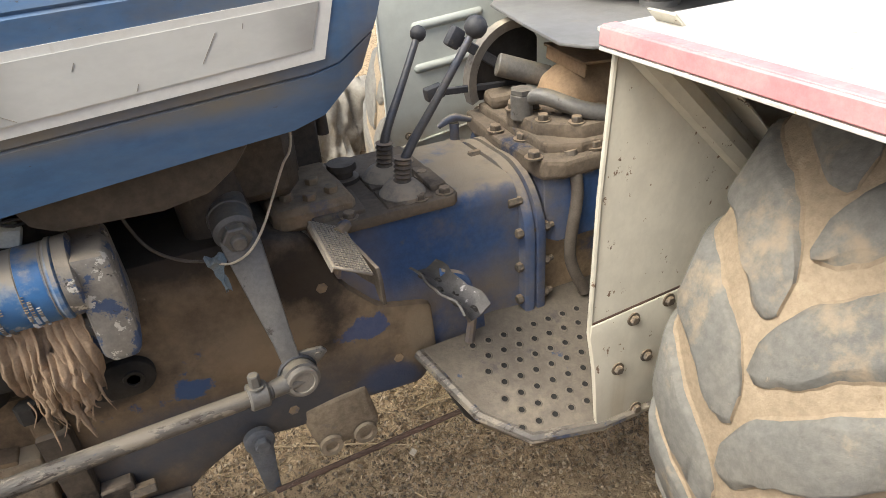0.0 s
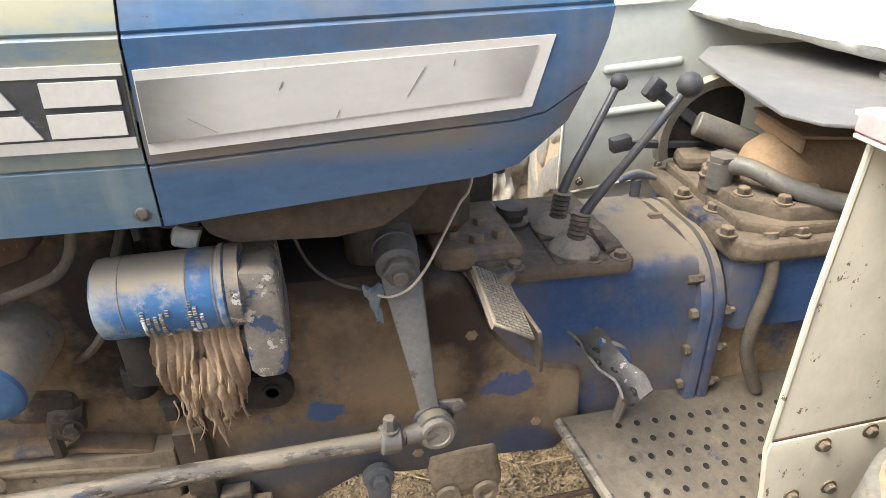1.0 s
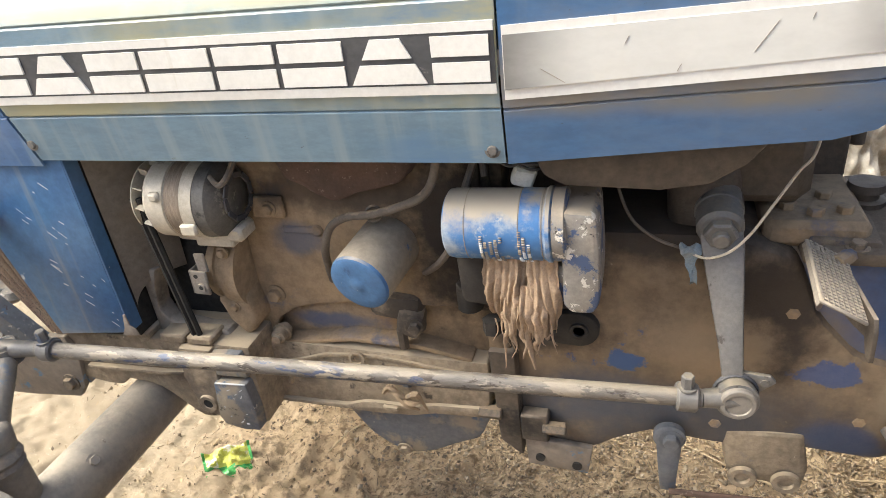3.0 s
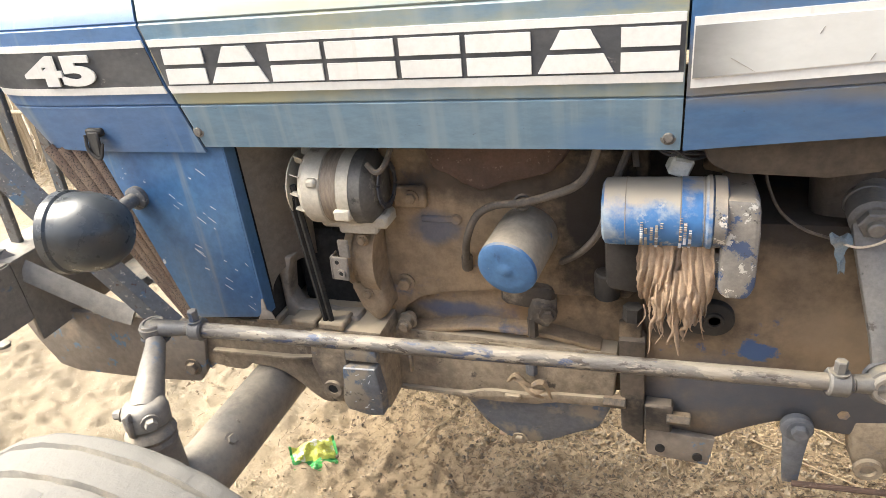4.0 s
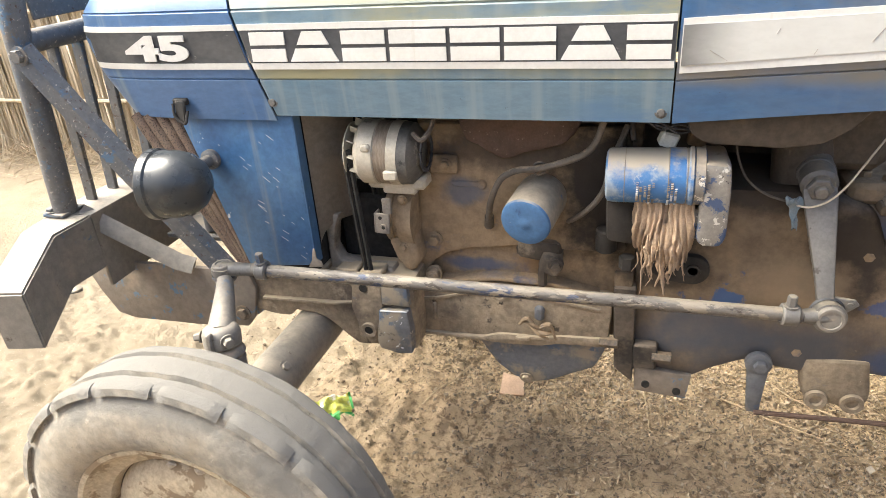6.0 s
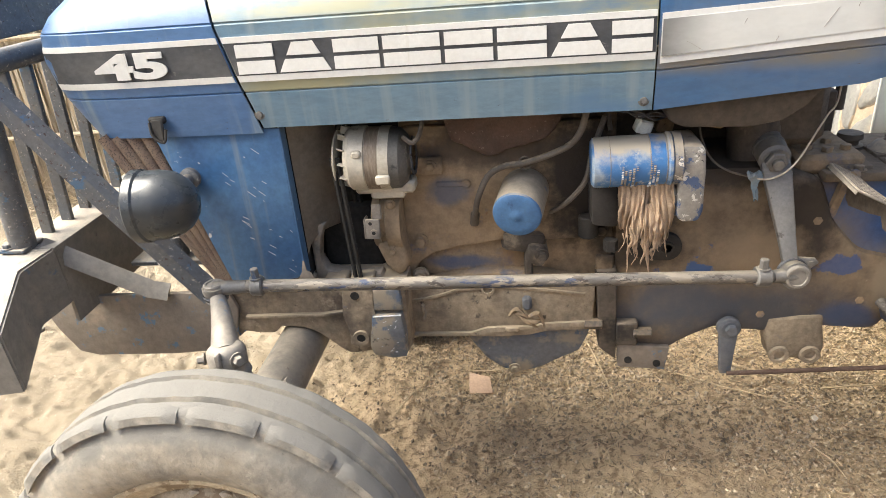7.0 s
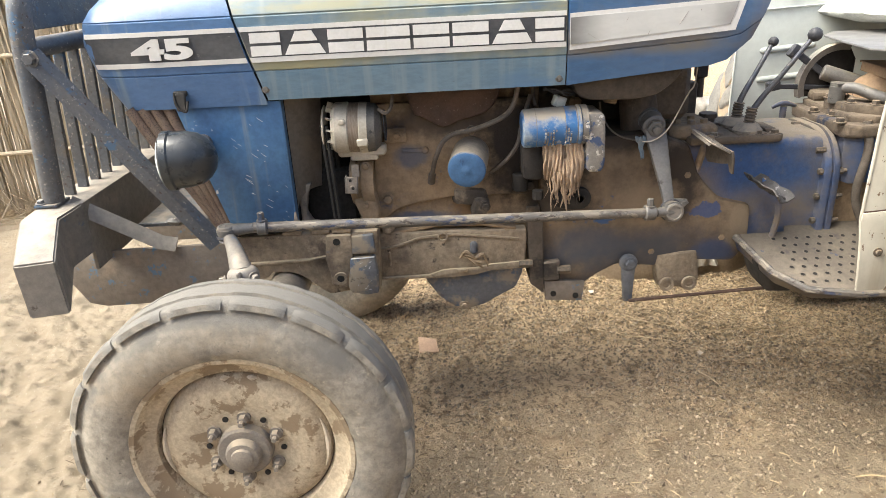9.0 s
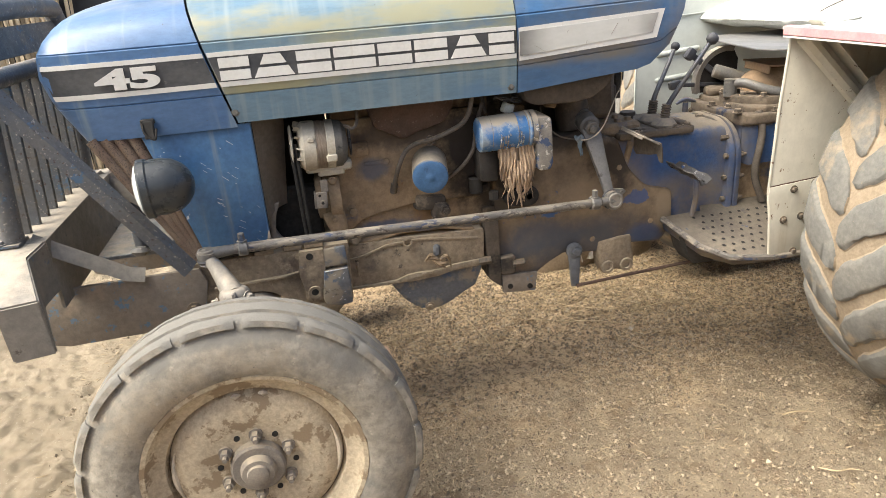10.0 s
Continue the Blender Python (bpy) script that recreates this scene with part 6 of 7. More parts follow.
for x, y, z in ((-0.556, 0.0285, 0.842), (-0.545, 0.0345, 0.892), (-0.562, 0.0305, 0.864)):
    bm = bmesh.new()
    cyl(bm, (x, y, z), (x, y + 0.002, z), 0.0042, seg=12)
    part("hole", bm, M_hole, ab_)
bm = bmesh.new()
lathe(bm, [(0, 0.014), (0.012, 0.014), (0.013, 0.020), (0.018, 0.020), (0.019, 0.016), (0.034, 0.015), (0.036, 0.010), (0.042, 0.009)], (-0.476, 0.125, 0.694), (0, -1, 0), 12)
part("mount_foot", bm, M_frame, tractor, "bolted engine mount foot")
bm = bmesh.new()
box(bm, (-0.435, 0.108, 0.965), (0.062, 0.010, 0.042), 0.003)
bolt(bm, (-0.430, 0.102, 0.965), (0, -1, 0), 0.010, 0.007)
part("alternator_bracket", bm, M_block, tractor, "rusty alternator bracket plate")
bm = bmesh.new()
lathe(bm, [(-0.003, 0.012), (0.0, 0.015), (0.003, 0.012), (0.0, 0.009), (-0.003, 0.012)], (-0.225, 0.075, 0.975), (0.3, -1, 0.2), 16, close=False)
part("hose_clip", bm, M_hose, tractor)
for x, z, w_, h_ in ((-0.385, 0.918, 0.075, 0.014), (-0.05, 0.715, 0.04, 0.04)):
    bm = bmesh.new()
    box(bm, (x, 0.117, z), (w_, 0.008, h_), 0.003)
    part("casting_pad", bm, M_block, tractor, "raised pad cast on the block")
bm = bmesh.new()
cyl(bm, (-0.355, 0.112, 0.918), (-0.355, 0.13, 0.918), 0.011, seg=18, bev=0.003)
part("core_plug", bm, M_block, tractor, "round core plug in the block")
bm = bmesh.new()
for k in range(5):
    a = k * 1.3
    tube(bm, [(-0.27 + 0.01 * k, 0.075, 0.60 + 0.008 * math.sin(a)), (-0.25 + 0.012 * k, 0.070, 0.60 + 0.02 * math.cos(a)), (-0.22 + 0.008 * k, 0.078, 0.575 + 0.012 * math.sin(2 * a))], [0.004, 0.006, 0.002], 5, 4)
part("rag_tie", bm, M_block, tractor, "twisted dusty rag tied on the rail")
bm = bmesh.new()
prism(bm, [(0.575, 0.575), (0.70, 0.545), (0.715, 0.48), (0.69, 0.462), (0.625, 0.465), (0.60, 0.50)], 0.02, 0.115, 0.006)
part("step_bracket", bm, M_dark, tractor, "dark bracket below the footplate")
for x, y, z in ((0.255, 0.13, 1.035), (0.16, 0.16, 1.02)):
    bm = bmesh.new()
    box(bm, (x - 0.09, y, z), (0.035, 0.03, 0.03), 0.004, (0, 12, 0))
    cyl(bm, (x - 0.09, y - 0.017, z), (x - 0.09, y - 0.02, z), 0.006, seg=10)
    part("tank_bracket", bm, M_block, tractor)
# White block added to stand in for bright background in the gap.
bm = bmesh.new()
t = bmesh.new()
box(t, (0.014, 0.085, 1.040), (0.034, 0.03, 0.030), 0.004, (0, 22, 10))
rough_up(t, 0.02, 0.004)
add(bm, t)
part("plastic_cap", bm, M_sack, tractor, "white block added to show the bright gap over the filter")
for k in range(3):
    bm = bmesh.new()
    tube(bm, [(-0.03, 0.06 + 0.008 * k, 1.085 - 0.006 * k), (0.0, 0.055, 1.066 + 0.006 * k), (0.03, 0.06, 1.075 - 0.008 * k), (0.06, 0.08, 1.06)], 0.0022, 6)
    part("wire", bm, M_rubber, tractor, "thin black wire")
# Added dark blocks that stop bright ground showing through behind the filter.
bm = bmesh.new()
box(bm, (0.02, 0.33, 1.02), (0.14, 0.22, 0.18), 0.02)
box(bm, (0.15, 0.38, 0.99), (0.42, 0.08, 0.20), 0.02)
part("injection_pump", bm, M_grime, tractor, "dark blocks added behind the filter to close a bright gap")
# flange bolts, drain bits
for x, y, z in ((0.040, 0.105, 0.532), (-0.075, 0.100, 0.56)):
    bm = bmesh.new()
    cyl(bm, (x - 0.02, y, z), (x + 0.022, y, z), 0.013, seg=6, bev=0.002)
    part("flange_bolt", bm, M_bolt, tractor)
for x, z in ((0.52, 0.60), (0.40, 0.80), (0.31, 0.565)):
    bm = bmesh.new()
    bolt(bm, (x, 0.136, z), (0, -1, 0), 0.011, 0.006)
    part("housing_bolt", bm, M_block, tractor)
# top of the bell housing: clutter below the cowl
bm = bmesh.new()
for x, y in ((0.42, 0.19), (0.44, 0.25), (0.385, 0.21), (0.40, 0.29), (0.46, 0.20)):
    bolt(bm, (x, y, 0.93), (0, 0, 1), 0.012, 0.014)
t = bmesh.new()
box(t, (0.42, 0.26, 0.915), (0.14, 0.20, 0.04), 0.01)
rough_up(t, 0.05, 0.004)
add(bm, t)
part("bracket_block", bm, M_block, tractor, "dusty bolted bracket block")
bm = bmesh.new()
box(bm, (0.45, 0.36, 0.98), (0.07, 0.05, 0.10), 0.004)
cyl(bm, (0.50, 0.36, 0.98), (0.50, 0.36, 1.12), 0.012, seg=10)
cyl(bm, (0.42, 0.33, 0.92), (0.42, 0.33, 1.12), 0.018, seg=12)
box(bm, (0.50, 0.36, 1.07), (0.035, 0.03, 0.06), 0.004)
part("linkage", bm, M_grime, tractor, "dark pedal linkage and rods under the cowl")

# front guard and bumper
bm = bmesh.new()
slab(bm, [(-1.36, -0.06), (-1.25, -0.06), (-1.25, 0.63), (-1.36, 0.63)], 0.858, 0.868, 0.002)
slab(bm, [(-1.258, -0.06), (-1.25, -0.06), (-1.25, 0.63), (-1.258, 0.63)], 0.68, 0.86)
guard = part("bumper_beam", bm, M_wing, tractor, "dusty steel bumper channel")
for near in (True, False):
    s = 1 if near else -1
    bm = bmesh.new()
    y1 = -0.345
    m = Matrix.Identity(4) if near else Matrix.Translation((0, 2 * CY, 0)) @ Matrix.Diagonal((1, -1, 1, 1))
    pts_top = [(-1.36, -0.06, 0.868), (-1.25, -0.06, 0.868), (-1.262, -0.16, 0.862), (-1.20, y1 + 0.02, 0.815), (-1.285, y1, 0.815), (-1.36, -0.16, 0.862)]
    t = bmesh.new()
    top_v = [t.verts.new(p) for p in pts_top]
    low_v = [t.verts.new((p[0] + 0.004, p[1], p[2] - 0.135)) for p in pts_top]
    t.faces.new(top_v), t.faces.new(low_v[::-1])
    for k in range(6):
        t.faces.new((top_v[k], low_v[k], low_v[(k + 1) % 6], top_v[(k + 1) % 6]))
    bmesh.ops.recalc_face_normals(t, faces=t.faces[:])
    bmesh.ops.bevel(t, geom=t.edges[:], offset=0.004, segments=2, affect="EDGES")
    add(bm, t, m)
    bmesh.ops.recalc_face_normals(bm, faces=bm.faces[:])
    part("bumper_wing", bm, M_wing, guard, "bent bumper end plate")
    fy = (lambda y: y) if near else (lambda y: 2 * CY - y)
    bm = bmesh.new()
    tube(bm, [(-1.272, fy(-0.078), 1.245), (-1.10, fy(-0.058), 0.985), (-0.935, fy(-0.02), 0.72)], 0.027, 4, 2, flat=0.38)
    bolt(bm, (-1.265, fy(-0.088), 1.236), (0, -s, 0), 0.014, 0.012)
    part("brace", bm, M_guard, guard, "diagonal flat brace with flaking blue paint")
    bm = bmesh.new()
    tube(bm, [(-1.29, fy(-0.05), 0.868), (-1.10, fy(0.008), 0.722), (-1.06, fy(0.012), 0.712)], 0.021, 4, 1, flat=0.25)
    part("tie_bar", bm, M_wing, guard, "flat tie bar")
    bm = bmesh.new()
    slab(bm, [(-1.36, fy(-0.09)), (-1.30, fy(-0.09)), (-1.30, fy(-0.02)), (-1.36, fy(-0.02))][::s], 0.868, 0.876, 0.002)
    bolt(bm, (-1.345, fy(-0.075), 0.876), (0, 0, 1), 0.011, 0.008)
    part("foot", bm, M_guard, guard)
bm = bmesh.new()
tube(bm, [(-1.325, -0.055, 0.87), (-1.305, -0.055, 1.10), (-1.285, -0.055, 1.32), (-1.278, -0.02, 1.385), (-1.275, 0.06, 1.41), (-1.275, 0.51, 1.41), (-1.278, 0.59, 1.385), (-1.285, 0.625, 1.32), (-1.305, 0.625, 1.10), (-1.325, 0.625, 0.87)], 0.027, 14, 5)
part("hoop", bm, M_guard, guard, "bent blue-grey tube hoop")
bm = bmesh.new()
tube(bm, [(-1.29, -0.05, 1.255), (-1.29, 0.62, 1.255)], 0.024, 14, 1)
part("cross_tube", bm, M_guard, guard)
bm = bmesh.new()
box(bm, (-1.283, CY, 1.333), (0.006, 0.60, 0.075), 0.002, (0, -5, 0))
part("name_plate", bm, M_guard, guard, "flaking blue plate")
for k in range(8):
    bm = bmesh.new()
    y = 0.025 + k * 0.074
    box(bm, (-1.308, y, 1.06), (0.030, 0.012, 0.39), 0.003, (0, 4, 0))
    part("slat", bm, M_guard, guard, "flat upright guard bar")
bm = bmesh.new()
box(bm, (-1.10, CY, 0.74), (0.20, 0.36, 0.012), 0.002)
cyl(bm, (-1.08, 0.14, 0.75), (-1.08, 0.14, 0.80), 0.02, seg=14)
lathe(bm, [(0, 0.015), (0.012, 0.028), (0.024, 0.015)], (-1.07, 0.06, 0.752), (0.1, 0.2, 1), 16)
part("front_bracket", bm, M_guard, tractor, "front tow bracket")
bm = bmesh.new()
slab(bm, [(-1.43, -0.095), (-1.38, -0.098), (-1.365, -0.090), (-1.362, -0.078), (-1.375, -0.068), (-1.43, -0.062)], 0.655, 0.663, 0.001, Matrix.Translation((0.03, 0, 0.01)))
lathe(bm, [(0.004, 0.016), (0.0065, 0.014), (0.0065, 0.009), (0.004, 0.008)], (-1.348, -0.083, 0.666), (0, 0, 1), 16, close=False)
part("tow_eye", bm, M_steel, tractor, "small steel eye")

# headlamp
LA = Vector((-1, -0.10, -0.02)).normalized()
C = Vector((-0.930, -0.122, 0.985))
bm = bmesh.new()
R = 0.069
lathe(bm, [(-0.070, 0.0), (-0.069, 0.012), (-0.062, 0.032), (-0.048, 0.050), (-0.028, 0.063), (0.0, R), (0.030, R), (0.034, R + 0.004), (0.050, R + 0.004), (0.054, R)], C, LA, 40)
lamp = part("headlamp", bm, M_blackgloss, tractor, "round black headlamp, shell dented and dusty")
bm = bmesh.new()
lathe(bm, [(0.050, 0.066), (0.060, 0.058), (0.068, 0.035), (0.071, 0)], C, LA, 40)
M_lens = material("clear_dusty_lens", ((0.62, 0.64, 0.62), (0.50, 0.52, 0.50)), 8.0, 0.12, bump=0.05, bump_scale=30)
part("lens", bm, M_lens, lamp, "pale glass lens")
bm = bmesh.new()
tube(bm, [(-0.925, 0.0, 0.998), (-0.925, -0.045, 0.998), (-0.925, -0.07, 0.995)], 0.013, 12, 3)
lathe(bm, [(0, 0.022), (0.012, 0.022), (0.016, 0.014)], (-0.925, -0.002, 0.998), (0, -1, 0), 18)
part("stalk", bm, M_guard, lamp, "lamp stalk")

# ---- wheels ----
def front_wheel(y, out):
    """A ribbed narrow tyre on a dished disc; out is the way its outer side faces."""
    c, ax = (-0.797, y, 0.382), (0, out, 0)
    bm = bmesh.new()
    prof = [(-0.062, 0.215), (-0.078, 0.25), (-0.084, 0.29), (-0.080, 0.33), (-0.070, 0.362), (-0.060, 0.374), (-0.052, 0.378), (-0.034, 0.380), (-0.031, 0.372), (-0.024, 0.372), (-0.021, 0.381), (0.021, 0.381),
            (0.024, 0.372), (0.031, 0.372), (0.034, 0.380), (0.052, 0.378), (0.058, 0.374), (0.062, 0.368), (0.063, 0.358), (0.072, 0.346), (0.080, 0.328), (0.084, 0.29), (0.081, 0.272), (0.077, 0.258), (0.070, 0.248), (0.060, 0.236)]
    lathe(bm, [(a * 1.05, r * 1.02) for a, r in prof], c, ax, 192, close=False)
    rough_up(bm, 0.030, 0.0022)
    rough_up(bm, 0.012, 0.0010, 4)
    tyre = part("front_wheel", bm, M_tyre, tractor, "narrow ribbed front wheel, grey with dust")
    bm = bmesh.new()
    rows = []
    for a in np.linspace(-0.153, 0.153, 9):
        e = 0.004 if abs(a) > 0.15 else 0.0
        rows.append([bm.verts.new((r_ * math.cos(a), out * d_, r_ * math.sin(a))) for r_, d_ in ((0.370, 0.052), (0.3915 - e, 0.050), (0.3905 - e, 0.063 - e), (0.386 - e, 0.0705 - e), (0.373, 0.0735))])
    for p, q in zip(rows, rows[1:]):
        for k in range(5):
            bm.faces.new((p[k], p[(k + 1) % 5], q[(k + 1) % 5], q[k]))
    bm.faces.new(rows[0]), bm.faces.new(rows[-1])
    bmesh.ops.recalc_face_normals(bm, faces=bm.faces[:])
    block = mesh_of("shoulder_block", bm, M_tyre)
    for k in range(18):
        part("shoulder_block", block, None, tyre, at=Matrix.Translation(c) @ pose(0, 0, 0, 0, k * 20 + 3, 0))
    bm = bmesh.new()
    lathe(bm, [(0.055, 0.246), (0.072, 0.259), (0.077, 0.255), (0.075, 0.245), (0.056, 0.232), (0.049, 0.221), (0.044, 0.206), (0.018, 0.199)], c, ax, 72, close=False)
    lathe(bm, [(-0.055, 0.223), (-0.070, 0.232), (-0.05, 0.205), (0.020, 0.176)], c, ax, 48, close=False)
    rim = part("rim", bm, M_rim, tyre, "dusty cream rim with rust streaks")
    bm = bmesh.new()
    lathe(bm, [(0.020, 0.200), (0.030, 0.195), (0.042, 0.180), (0.050, 0.154), (0.046, 0.118), (0.040, 0.092), (0.040, 0.055), (0.040, 0.0)], c, ax, 64)
    part("disc", bm, M_rim, tyre, "dished wheel disc")
    for r_, d_ in ((0.2015, 0.0225), (0.2595, 0.0735)):
        bm = bmesh.new()
        lathe(bm, [(d_ - 0.0012, r_ - 0.0022), (d_ + 0.0022, r_), (d_ - 0.0012, r_ + 0.0022)], c, ax, 72, close=False)
        part("seam", bm, M_dark, tyre, "dark seam round the rim")
    # Slots are not cut: pale strips paint the bright ground behind them.
    for a0_, a1_ in ((2.80, 3.50), (-0.36, 0.36), (1.30, 1.42), (1.62, 1.74)):
        bm = bmesh.new()
        pts = [(c[0] + 0.189 * math.cos(a), c[1] + out * 0.0385, c[2] + 0.189 * math.sin(a)) for a in np.linspace(a0_, a1_, 9)]
        tube(bm, pts, [0.0015, 0.0055, 0.0075, 0.0055, 0.0015], 6, 2)
        part("slit", bm, M_cream, tyre, "pale strip standing in for bright ground seen through a slot")
    bm = bmesh.new()
    lathe(bm, [(0.04, 0.064), (0.060, 0.063), (0.065, 0.058), (0.065, 0.041), (0.077, 0.040), (0.083, 0.036), (0.084, 0.026), (0.090, 0.024), (0.093, 0.012), (0.093, 0)], c, ax, 36)
    part("hub", bm, M_skirt, tyre, "greasy wheel hub")
    for k in range(6):
        a = k * math.tau / 6 + 0.45
        p = Vector(c) + Vector((0.082 * math.cos(a), out * 0.040, 0.082 * math.sin(a)))
        bm = bmesh.new()
        cyl(bm, p, p + Vector((0, out * 0.006, 0)), 0.016, seg=14)
        cyl(bm, p, p + Vector((0, out * 0.022, 0)), 0.012, seg=6, bev=0.002)
        cyl(bm, p, p + Vector((0, out * 0.034, 0)), 0.006, seg=8)
        part("wheel_nut", bm, M_skirt, tyre)
        a += math.tau / 12
        p = Vector(c) + Vector((0.086 * math.cos(a), out * 0.040, 0.086 * math.sin(a)))
        bm = bmesh.new()
        cyl(bm, p, p + Vector((0, out * 0.003, 0)), 0.007, seg=12)
        part("hole", bm, M_hole, tyre)


front_wheel(-0.42, -1)
front_wheel(2 * CY + 0.34, 1)


def rear_wheel(y, out):
    c, ax = Vector((1.42, y, 0.665)), (0, out, 0)
    bm = bmesh.new()
    lathe(bm, [(-0.13, 0.37), (-0.165, 0.43), (-0.178, 0.50), (-0.172, 0.56), (-0.15, 0.605), (-0.09, 0.625), (0, 0.632), (0.09, 0.625), (0.15, 0.605), (0.172, 0.56), (0.178, 0.50), (0.165, 0.43), (0.13, 0.37)], c, ax, 96, close=False)
    tyre = part("rear_wheel", bm, M_mud, tractor, "big lugged rear wheel with dust packed in the tread")
    # lugs
    def surf(u, v, h):
        """u: angle, v: from the middle (0) over the shoulder (1) and down the side (1.35)."""
        w_, r_ = np.interp(v, [0, 0.5, 0.85, 1.0, 1.15, 1.4], [0, 0.085, 0.150, 0.172, 0.178, 0.176]), np.interp(v, [0, 0.5, 0.85, 1.0, 1.15, 1.4], [0.632, 0.626, 0.605, 0.57, 0.535, 0.49])
        n_ = np.interp(v, [0, 0.5, 0.85, 1.0, 1.4], [0, 0.1, 0.5, 0.9, 1.0])
        w2, r2 = w_ + h * n_, r_ + h * math.sqrt(max(0, 1 - n_ * n_))
        return w2, r2, u
    n = 24
    for side in (-1, 1):
        for k in range(n):
            u0 = (k + (0.5 if side > 0 else 0)) * math.tau / n - 0.024
            t = bmesh.new()
            rows = []
            for v in 1.36 - 1.37 * np.linspace(0, 1, 30)[::-1] ** 0.8:
                uc = u0 + 0.24 * (1.0 - v) if v < 1 else u0 - 0.05 * (v - 1)
                end = math.sqrt(max(0.02, 1 - max(0.0, 1 - (v + 0.03) / 0.26) ** 2)) * np.interp(v, [1.15, 1.36], [1.0, 0.4])
                wd = np.interp(v, [0, 0.5, 1.0, 1.32], [0.080, 0.079, 0.086, 0.084]) * end
                hh = np.interp(v, [0.0, 0.9, 1.1, 1.32], [0.010, 0.015, 0.015, 0.003]) * (0.6 + 0.4 * end)
                row = []
                for du, h in ((-1.4, -0.006), (-1.18, 0.30), (-1.06, 0.62), (-0.97, 0.90), (-0.86, 1.0), (0.86, 1.0), (0.97, 0.90), (1.06, 0.62), (1.18, 0.30), (1.4, -0.006)):
                    wob = 0.026 * noise.noise(Vector((k * 3.1 + side, v * 3.5, du * 1.6))) + 0.010 * noise.noise(Vector((k * 5.1 - side, v * 11, du * 3)))
                    w2, r2, u = surf(uc + du * wd + wob, abs(v), h * hh if h > 0 else h)
                    row.append(t.verts.new((r2 * math.cos(u), side * w2 * (1 if v >= 0 else -1), r2 * math.sin(u))))
                rows.append(row)
            for a, b in zip(rows, rows[1:]):
                for q in range(9):
                    f = t.faces.new((a[q], a[q + 1], b[q + 1], b[q]))
                    f.material_index = 1 if q in (0, 8) else 0
            for q in (t.faces.new(rows[0]), t.faces.new(rows[-1])):
                q.material_index = 1
            bmesh.ops.recalc_face_normals(t, faces=t.faces[:])
            t.transform(Matrix.Translation(c))
            lug = part("lug", t, M_lug, tyre, "worn rubber lug", angle=60)
            lug.data.materials.append(M_mud)
    bm = bmesh.new()
    lathe(bm, [(-0.12, 0.37), (-0.135, 0.385), (-0.10, 0.35), (0.06, 0.33), (0.10, 0.35), (0.135, 0.385), (0.12, 0.37)], c, ax, 48, close=False)
    lathe(bm, [(0.04, 0.335), (0.02, 0.20), (0.05, 0.16), (0.05, 0)], c, ax, 48, close=False)
    part("rim", bm, M_rim, tyre)


rear_wheel(-0.39, -1)
rear_wheel(2 * CY + 0.36, 1)

# ---- loose things ----
# rag hung below the filter
rr = random.Random(5)


def cloth(x0, x1, y0, z0, long_, pleats, deep, lobe, shift):
    """A hanging pleated flap, deeper folded and rounded off towards its lower hem."""
    b = bmesh.new()
    n, m = 90, 30
    ph = [rr.uniform(0, 6.3) for _ in range(5)]
    grid = []
    for j in range(m + 1):
        v = j / m
        row = []
        for i in range(n + 1):
            u = i / n
            w_ = u + 0.05 * math.sin(5 * v + ph[0])
            sharp = 1 - 2 * abs(math.sin(w_ * pleats + 0.9 * math.sin(2.6 * v + ph[1])))
            soft_ = math.sin(w_ * pleats * 0.43 + ph[2] + 1.5 * v)
            fine_ = math.sin(w_ * pleats * 2.7 + ph[3] - 4 * v)
            d = deep * (0.35 + 0.65 * v) * (0.55 * sharp + 0.55 * soft_ + 0.12 * fine_)
            puff = 0.010 * math.sin(math.pi * min(1, v * 1.05)) ** 2
            hang = long_ * (1 - lobe * (2 * u - 1) ** 2) * (1 + 0.07 * math.sin(u * 21 + ph[4]))
            spread = 1 + 0.12 * math.sin(2.4 * v) - 0.22 * v * v
            row.append(b.verts.new(((x0 + x1) / 2 + shift * v + (u - 0.5) * (x1 - x0) * spread + 0.35 * d, y0 - puff + d, z0 - hang * v)))
        grid.append(row)
    for p, q in zip(grid, grid[1:]):
        for i in range(n):
            b.faces.new((p[i], p[i + 1], q[i + 1], q[i]))
    rough_up(b, 0.012, 0.0020, rr.randint(1, 60))
    return b


rag = single("rag", cloth(-0.036, 0.066, 0.030, 0.945, 0.120, 30, 0.008, 0.10, 0.006), M_rag, "frayed brown cloth rag hanging below the fuel filter", "rag", angle=80)
for args in ((-0.036, 0.012, 0.020, 0.942, 0.118, 15, 0.008, 0.22, -0.002), (0.024, 0.068, 0.018, 0.940, 0.132, 14, 0.008, 0.25, 0.005), (0.000, 0.040, 0.012, 0.900, 0.088, 12, 0.009, 0.35, 0.002), (0.022, 0.050, 0.010, 0.880, 0.078, 8, 0.009, 0.40, 0.004), (-0.012, 0.014, 0.012, 0.885, 0.085, 8, 0.008, 0.40, -0.002)):
    part("fold", cloth(*args), M_rag, rag, "pleated cloth fold", angle=80)
